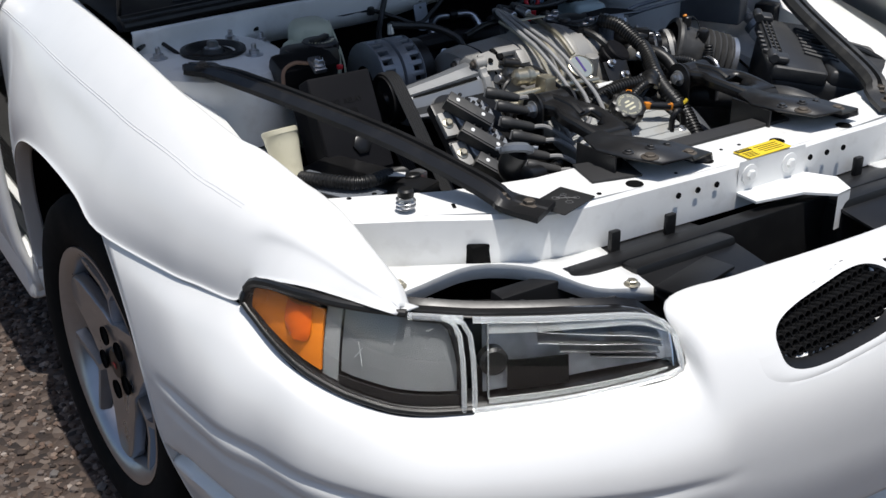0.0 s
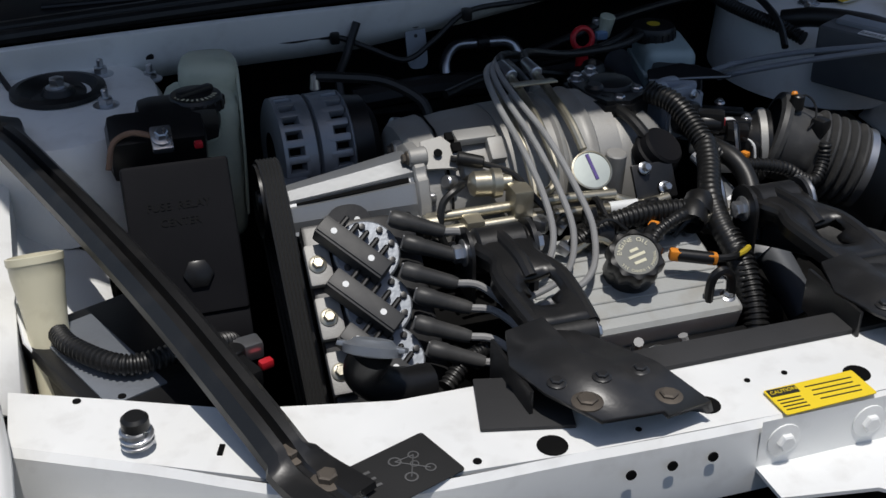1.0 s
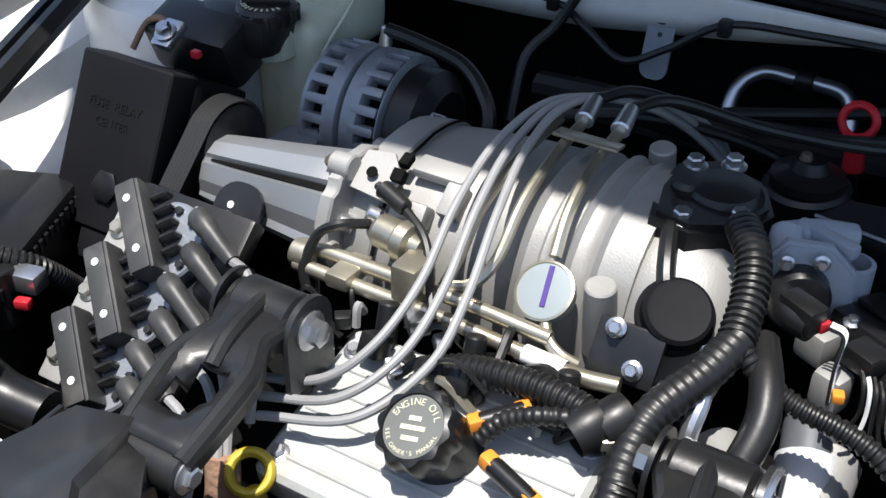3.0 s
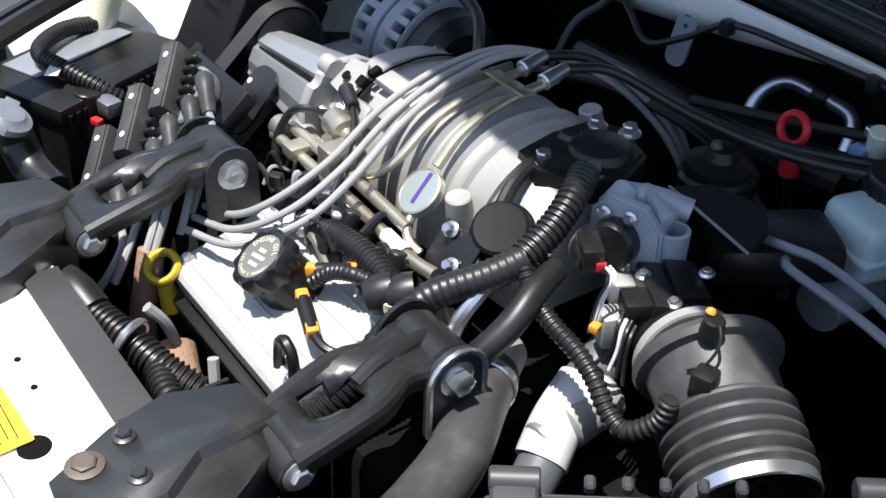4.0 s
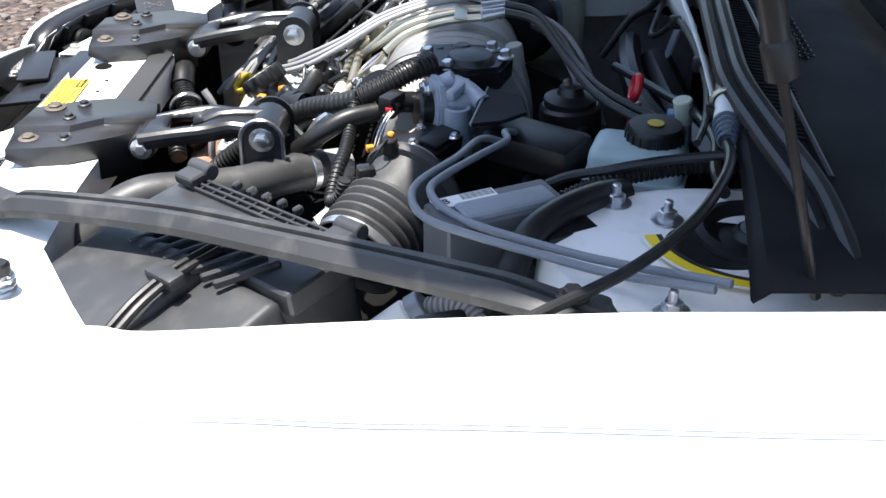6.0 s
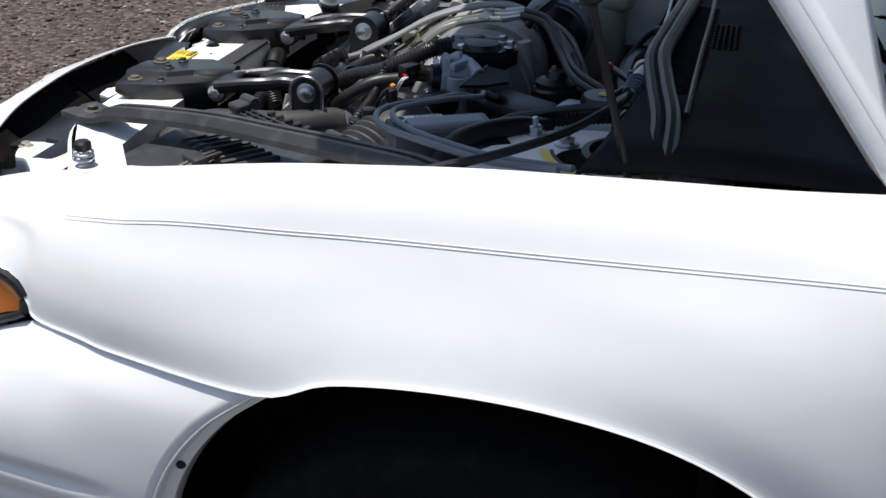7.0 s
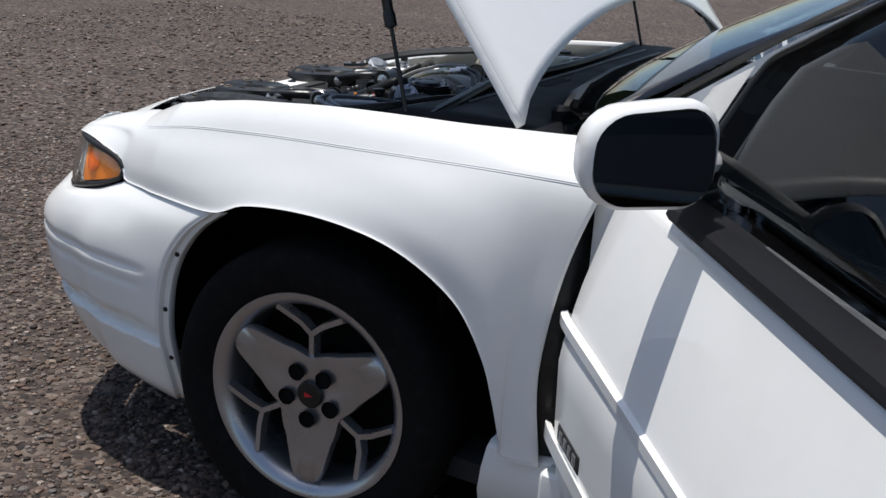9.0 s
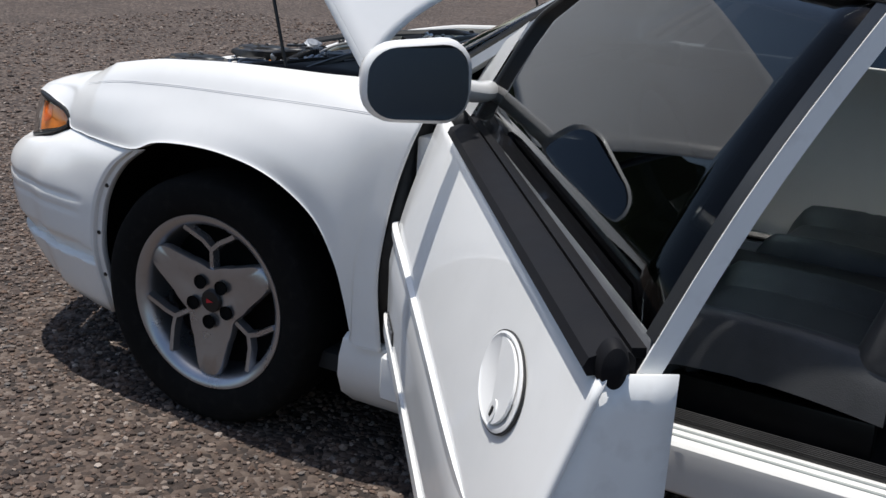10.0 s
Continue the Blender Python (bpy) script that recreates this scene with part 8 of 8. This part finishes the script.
for x in (-0.122, 0.125):
    cl = part("lid_clip", mbox(B(), AB @ Matrix.Translation((x, 0.010, 0.012)), (0.034, 0.032, 0.014), 0.006, 3), AIRBOX, airbox)
    part("clip_roll", cyl(B(), AB @ Vector((x - 0.018, -0.004, 0.014)), AB @ Vector((x + 0.018, -0.004, 0.014)), 0.010, 0.010, 16), AIRBOX, cl)
for s in (-0.006, 0.006):
    part("cable_strap", tube(B(), [AB @ Vector((0.02 + s, 0.09, 0.008)), AB @ Vector((0.022 + s, 0.15, 0.010)), AB @ Vector((0.026 + s, 0.21, 0.000)), AB @ Vector((0.028 + s, 0.262, -0.03)), AB @ Vector((0.028 + s, 0.275, -0.10))], 0.0045, 8), RUBBER, airbox)
part("strap_clip", mbox(B(), AB @ Matrix.Translation((0.022, 0.155, 0.012)), (0.045, 0.020, 0.014), 0.004), AIRBOX, airbox)
for k in range(7):
    part("side_rib", mbox(B(), AB @ Matrix.Translation((0.136, 0.20, -0.05 - 0.016 * k)), (0.010, 0.07, 0.006), 0.002, 1), AIRBOX, airbox)
place(0.013, -0.008, 0.006)
# radiator hose
rh = thing("radiator_hose", (0.27, -0.47, 0.70), "thick black radiator hose with clamp", "radiator hose")
part("hose", tube(B(), [(0.172, -0.345, 0.772), (0.205, -0.385, 0.778), (0.245, -0.435, 0.780), (0.275, -0.490, 0.786), (0.300, -0.545, 0.788), (0.330, -0.590, 0.765), (0.345, -0.612, 0.715), (0.35, -0.62, 0.64)], 0.0255, 20, 8), DUSTY_RUBBER, rh)
part("clamp", lathe(B(), axis((0.180, -0.355, 0.774), (0.205, -0.385, 0.778)), [(0.026, 0), (0.0275, 0.001), (0.0275, 0.010), (0.026, 0.011)], 28), STEEL, rh)
part("thermostat_neck", cyl(B(), (0.150, -0.315, 0.768), (0.178, -0.352, 0.774), 0.023, 0.023, 20), CASTING, rh)
part("lower_hose", tube(B(), [(0.36, -0.53, 0.70), (0.42, -0.56, 0.70), (0.46, -0.585, 0.68), (0.48, -0.60, 0.62)], 0.026, 18), RUBBER, rh)
place(0.012, 0.005, 0.002)
# heater hose and small pipes by the throttle body
hh = thing("bypass_hose", (0.17, -0.37, 0.76), "black rubber coolant hose and metal pipe", "coolant hose")
part("hose", tube(B(), [(0.160, -0.285, 0.852), (0.176, -0.322, 0.848), (0.184, -0.352, 0.832), (0.178, -0.385, 0.805), (0.165, -0.41, 0.775)], 0.0125, 12), RUBBER, hh)
part("pipe", tube(B(), [(0.130, -0.315, 0.852), (0.140, -0.35, 0.838), (0.140, -0.372, 0.815), (0.142, -0.385, 0.78)], 0.007, 10), STEEL, hh)
part("starter_sleeve", cyl(B(), (0.226, -0.318, 0.735), (0.224, -0.262, 0.748), 0.025, 0.025, 28, 0.004), CASTING, hh)
part("sleeve_end", cyl(B(), (0.227, -0.345, 0.730), (0.226, -0.318, 0.735), 0.018, 0.020, 24), CAST_GREY, hh)
place(0.020, 0.036, 0.024)
# engine control module by the tower
cm = thing("control_module", (0.505, -0.165, 0.79), "grey control module with barcode label", "control module")
EM = Matrix((Vector((-0.48, 0.88, 0)).normalized(), Vector((-0.88, -0.48, 0)).normalized(), Vector((0, 0, 1)))).transposed().to_4x4()
EM.translation = Vector((0.503, -0.158, 0.846))
# sides take the shaded copy, raised top the lighter one
part("case", mbox(B(), EM, (0.135, 0.060, 0.088), 0.006, 3), MODULE_SIDE, cm)
part("raised_top", mbox(B(), EM @ Matrix.Translation((0.004, -0.010, 0.045)), (0.100, 0.032, 0.012), 0.005, 3), MODULE, cm)
lm = EM @ Matrix.Translation((-0.026, 0.019, 0.0448))
lb_ = part("label", mbox(B(), lm, (0.068, 0.020, 0.001), 0.0002, 1), PAPER, cm)
for k in range(16):
    part("barcode_bar", mbox(B(), lm @ Matrix.Translation((-0.002 + 0.0022 * k, 0.003, 0.0006)), (0.0006 + 0.0006 * ((k * 7) % 3 == 0), 0.011, 0.0005), 0), INK, lb_)
words("FB", lm @ pose(-0.024, 0, 0.0008, 0, 0, 0), 0.014, INK, lb_)
part("connector", mbox(B(), EM @ Matrix.Translation((0.05, -0.052, 0.010)), (0.060, 0.034, 0.045), 0.005), BLACK, cm)
part("taped_loom", tube(B(), [(0.440, -0.030, 0.872), (0.472, -0.060, 0.882), (0.514, -0.100, 0.884), (0.552, -0.130, 0.876), (0.574, -0.146, 0.845), (0.585, -0.155, 0.80)], 0.0155, 12), RUBBER, cm)
part("loom", corrugated(B(), [(0.440, -0.090, 0.862), (0.420, -0.050, 0.872), (0.404, -0.018, 0.876), (0.388, 0.040, 0.880), (0.385, 0.10, 0.884)], 0.0105), RUBBER, cm)
place(0.056, 0.020, 0.034)
# white plug below the brace
hp = thing("harness_plug", (0.53, -0.235, 0.73), "white and grey multi-pin harness plug", "plug")
part("shell", cyl(B(), (0.541, -0.252, 0.755), (0.530, -0.217, 0.782), 0.0270, 0.025, 24, 0.003), PAPER, hp)
part("collar", cyl(B(), (0.530, -0.217, 0.782), (0.527, -0.205, 0.791), 0.0245, 0.0235, 20), CAST_GREY, hp)
part("loom", corrugated(B(), [(0.527, -0.205, 0.791), (0.535, -0.175, 0.80), (0.56, -0.15, 0.79), (0.60, -0.15, 0.77)], 0.013), WIRE, hp)
part("relay", box(B(), (0.595, -0.185, 0.79), (0.05, 0.05, 0.06), 0.006, rz=20), BLACK, hp)
part("yellow_tip", cyl(B(), (0.612, -0.21, 0.80), (0.615, -0.218, 0.812), 0.005, 0.004, 10), YELLOW, hp)
place(0.022, 0.035, 0.023)
# pair of grey-blue vacuum and heater lines
hl = thing("coolant_lines", (0.42, -0.22, 0.82), "pair of grey-blue rubber lines curving to the strut tower", "hoses")
BLUE_GREY = mat("blue_grey_rubber", (0.16, 0.18, 0.21), 0.4, bump=0.15)
for pts in (((0.262, -0.150, 0.845), (0.291, -0.179, 0.862), (0.373, -0.203, 0.877), (0.458, -0.234, 0.892), (0.503, -0.241, 0.895), (0.544, -0.225, 0.895), (0.569, -0.184, 0.893), (0.605, -0.109, 0.892), (0.638, -0.055, 0.897), (0.688, 0.025, 0.915)),
            ((0.232, -0.140, 0.845), (0.266, -0.152, 0.860), (0.298, -0.150, 0.864), (0.368, -0.177, 0.879), (0.456, -0.217, 0.892), (0.493, -0.223, 0.895), (0.528, -0.205, 0.895), (0.556, -0.170, 0.893), (0.593, -0.097, 0.892), (0.623, -0.043, 0.897), (0.678, 0.040, 0.915))):
    part("line", tube(B(), pts, 0.0042, 10, 8), BLUE_GREY, hl)
place(0.017, 0.027, 0.006)
# brake fluid reservoir
br = thing("brake_reservoir", (0.262, 0.0, 0.77), "cloudy plastic brake fluid reservoir with black cap", "brake reservoir")
RB = pose(0.265, 0.014, 0.834, 0, 0, -14)
tb_ = B()
mbox(tb_, RB, (0.076, 0.112, 0.066), 0.018, 4)
part("reservoir", tb_, TANK_BLUE, br)
part("seam", mbox(B(), RB @ Matrix.Translation((0, 0, -0.004)), (0.083, 0.119, 0.006), 0.003), TANK_BLUE, br)
kb = lathe(B(), pose(0.254, 0.032, 0.862), [(0.026, 0), (0.034, 0.002), (0.034, 0.018), (0.031, 0.023), (0, 0.024)], 32)
cp_ = part("cap", kb, BLACK, br)
part("cap_mark", lathe(B(), pose(0.254, 0.032, 0.8862), [(0.010, 0), (0.010, 0.0008), (0.0, 0.0008)], 20), YELLOW, cp_)
for k in range(20):
    a = 2 * math.pi * k / 20
    part("cap_rib", box(B(), (0.254 + 0.034 * math.cos(a), 0.032 + 0.034 * math.sin(a), 0.871), (0.003, 0.003, 0.014), 0.001, rz=math.degrees(a)), BLACK, cp_)
part("master_cylinder", cyl(B(), (0.262, 0.18, 0.78), (0.258, -0.06, 0.77), 0.026, 0.026, 20), CAST_GREY, br)
part("brake_booster", lathe(B(), axis((0.30, 0.25, 0.74), (0.30, 0.12, 0.75)), [(0.13, 0.0), (0.13, 0.06), (0.11, 0.09), (0.04, 0.11), (0, 0.11)], 36), DARK, br)
place(0.026, 0.012, 0.0)
# power steering reservoir, black
ps = thing("power_steering_reservoir", (0.110, -0.045, 0.76), "black power steering fluid reservoir", "reservoir")
part("body", cyl(B(), (0.108, -0.040, 0.76), (0.104, -0.046, 0.855), 0.040, 0.040, 28, 0.004), BLACK, ps)
part("cap", lathe(B(), pose(0.104, -0.046, 0.855), [(0.034, 0), (0.034, 0.008), (0.018, 0.014), (0.014, 0.024), (0, 0.025)], 24), BLACK, ps)
part("cap_tip", cyl(B(), (0.100, -0.050, 0.876), (0.100, -0.052, 0.886), 0.007, 0.005, 10), RUSTY, ps)
place(0.017, 0.106, -0.040)
# heater pipes at the firewall
hp2 = thing("heater_pipes", (0.0, 0.14, 0.80), "bright metal heater pipe loops at the firewall", "heater pipe")
part("pipe", tube(B(), [(-0.03, 0.06, 0.80), (-0.032, 0.09, 0.850), (-0.01, 0.11, 0.872), (0.03, 0.115, 0.872)], 0.0085, 12), STEEL, hp2)
part("pipe", tube(B(), [(0.045, 0.115, 0.872), (0.085, 0.11, 0.868), (0.10, 0.09, 0.84), (0.10, 0.06, 0.80)], 0.0085, 12), STEEL, hp2)
part("pipe_grip", cyl(B(), (0.028, 0.115, 0.872), (0.048, 0.115, 0.872), 0.013, 0.013, 14), RUBBER, hp2)
place(0.005, 0.034, -0.006)
part("valve", cyl(B(), (0.205, 0.068, 0.872), (0.208, 0.062, 0.905), 0.010, 0.012, 14), TANK, hp2)
part("valve_stem", cyl(B(), (0.190, 0.075, 0.84), (0.192, 0.070, 0.900), 0.007, 0.006, 12), STEEL, hp2)
part("valve_clip", box(B(), (0.195, 0.055, 0.878), (0.018, 0.014, 0.012), 0.003), mat("blue_plastic", (0.15, 0.25, 0.40), 0.4), hp2)
place(0.021, 0.012, -0.022)
# cowl tab, cable with clips
tab = thing("cowl_tab", (-0.105, 0.125, 0.86), "grey steel tab with a hole on the cowl", "bracket")
TM = axis((-0.105, 0.112, 0.905), (-0.10, -0.9, 1.20), up=(0, 0, 1))
plate_t = plate(B(), rounded(0.031, 0.085, 0.012, 5), 0.003, TM)
part("tab_plate", plate_t, CAST_GREY, tab)
part("tab_stud", lathe(B(), TM @ Matrix.Translation((0, 0.026, 0)), [(0.009, 0), (0.009, 0.003), (0.004, 0.003), (0.003, 0.005), (0, 0.005)], 16), BLACK, tab)
part("tab_hole", lathe(B(), TM @ Matrix.Translation((0, 0.006, 0.0)), [(0.0028, 0), (0.0028, 0.0006), (0, 0.0006)], 10), INK, tab)
place(0.020, 0.007, -0.009)
cab = thing("release_cable", (-0.2, 0.11, 0.90), "black cable clipped along the white cowl ledge", "cable")
part("cable", tube(B(), [(-0.735, 0.055, 0.925), (-0.69, 0.085, 0.935), (-0.60, 0.128, 0.934), (-0.50, 0.105, 0.922), (-0.40, 0.108, 0.915), (-0.30, 0.113, 0.911), (-0.228, 0.115, 0.910), (-0.18, 0.10, 0.893), (-0.13, 0.085, 0.875), (-0.085, 0.095, 0.895), (-0.03, 0.106, 0.930), (0.05, 0.112, 0.936), (0.16, 0.112, 0.940), (0.25, 0.106, 0.942), (0.34, 0.092, 0.944), (0.40, 0.075, 0.945)], 0.0042, 8, 8), RUBBER, cab)
part("cable", tube(B(), [(-0.69, 0.085, 0.930), (-0.665, 0.02, 0.905), (-0.640, -0.06, 0.86), (-0.62, -0.14, 0.80), (-0.60, -0.20, 0.75)], 0.004, 8), RUBBER, cab)
for p in ((-0.228, 0.112, 0.910), (-0.03, 0.103, 0.928), (0.16, 0.109, 0.940), (-0.70, 0.075, 0.932), (-0.49, 0.10, 0.921)):
    part("cable_clip", box(B(), p, (0.014, 0.016, 0.018), 0.004), BLACK, cab)
place(0.025, 0.010, -0.008)
# hose behind the engine and dark looms across the firewall
fl = thing("firewall_hoses", (0.1, 0.05, 0.80), "black hoses and looms across the firewall", "hoses")
for pts, r in (([(-0.13, -0.09, 0.885), (-0.05, -0.055, 0.89), (0.05, -0.02, 0.87), (0.15, -0.03, 0.84), (0.25, -0.10, 0.82)], 0.006),
               ([(0.0, 0.02, 0.875), (0.10, 0.07, 0.880), (0.20, 0.10, 0.895), (0.32, 0.105, 0.915), (0.42, 0.09, 0.925), (0.48, 0.09, 0.93)], 0.006),
               ([(-0.22, 0.06, 0.83), (-0.10, 0.05, 0.84), (0.02, 0.06, 0.83), (0.15, 0.10, 0.82)], 0.018),
               ([(-0.20, 0.10, 0.80), (-0.02, 0.12, 0.79), (0.15, 0.15, 0.80)], 0.03),
               ([(-0.235, 0.02, 0.80), (-0.24, 0.06, 0.86), (-0.22, 0.09, 0.89), (-0.20, 0.105, 0.93)], 0.006)):
    part("hose", tube(B(), pts, r, 10), BLACK, fl)
place(0.019, 0.040, 0.018)
# black plug and cable looped over the driver's tower
lc = thing("test_lead", (0.50, 0.02, 0.91), "black lead with a brass plug draped over the tower", "lead")
q0, q1 = Vector((0.335, 0.080, 0.936)), Vector((0.378, 0.074, 0.934))
qd = (q1 - q0).normalized()
part("cable", tube(B(), [q1 + qd * 0.05, (0.470, 0.064, 0.936), (0.527, 0.048, 0.938), (0.600, 0.011, 0.932), (0.675, -0.050, 0.926), (0.735, -0.126, 0.918), (0.755, -0.172, 0.900)], 0.0055, 10, 8), RUBBER, lc)
part("plug_body", cyl(B(), q0 - qd * 0.06, q0, 0.011, 0.016, 20), BLACK, lc)
part("plug_shell", cyl(B(), q0, q1, 0.0125, 0.0135, 20), PAPER, lc)
part("plug_ring", lathe(B(), axis(q0, q1), [(0.0165 + 0.0025 * math.cos(a), 0.003 * math.sin(a)) for a in (2 * math.pi * k / 8 for k in range(9))], 24), BRASS, lc)
for s_ in (-1, 1):
    part("plug_ear", box(B(), q0.lerp(q1, 0.4) + Vector((0, s_ * 0.017, 0)), (0.016, 0.008, 0.012), 0.003), BLACK, lc)
BLUE_BLACK = mat("blue_black_rubber", (0.06, 0.08, 0.12), 0.4)
for k in range(5):
    p = q1 + qd * (0.008 + 0.009 * k)
    part("strain_ring", lathe(B(), axis(p, p + qd), [(0.0135 - 0.0012 * k + 0.0018 * math.cos(a), 0.0025 * math.sin(a)) for a in (2 * math.pi * j / 8 for j in range(9))], 20), BLUE_BLACK, lc)
part("side_cable", tube(B(), [(0.400, -0.110, 0.865), (0.408, -0.085, 0.880), (0.416, -0.055, 0.890), (0.418, -0.018, 0.900), (0.418, 0.025, 0.908), (0.428, 0.078, 0.918), (0.455, 0.118, 0.922), (0.52, 0.15, 0.92)], 0.0055, 8, 8), RUBBER, lc)
place(0.010, 0.025, -0.008)
# long weather seal along the cowl and the hose up the hood hinge
ws = thing("cowl_seal", (0.0, 0.12, 0.96), "black rubber weather seal along the cowl", "seal")
for d, e in ((0.0, 0.0), (0.017, 0.006)):
    part("seal", tube(B(), [(-0.74, 0.062 + d, 0.962 + e), (-0.4, 0.100 + d, 0.968 + e), (-0.1, 0.118 + d, 0.972 + e), (0.15, 0.106 + d, 0.974 + e), (0.31, 0.098 + d, 0.974 + e), (0.44, 0.112 + d, 0.970 + e), (0.57, 0.130 + d, 0.965 + e), (0.70, 0.134 + d, 0.952 + e)], 0.010, 10), RUBBER, ws)
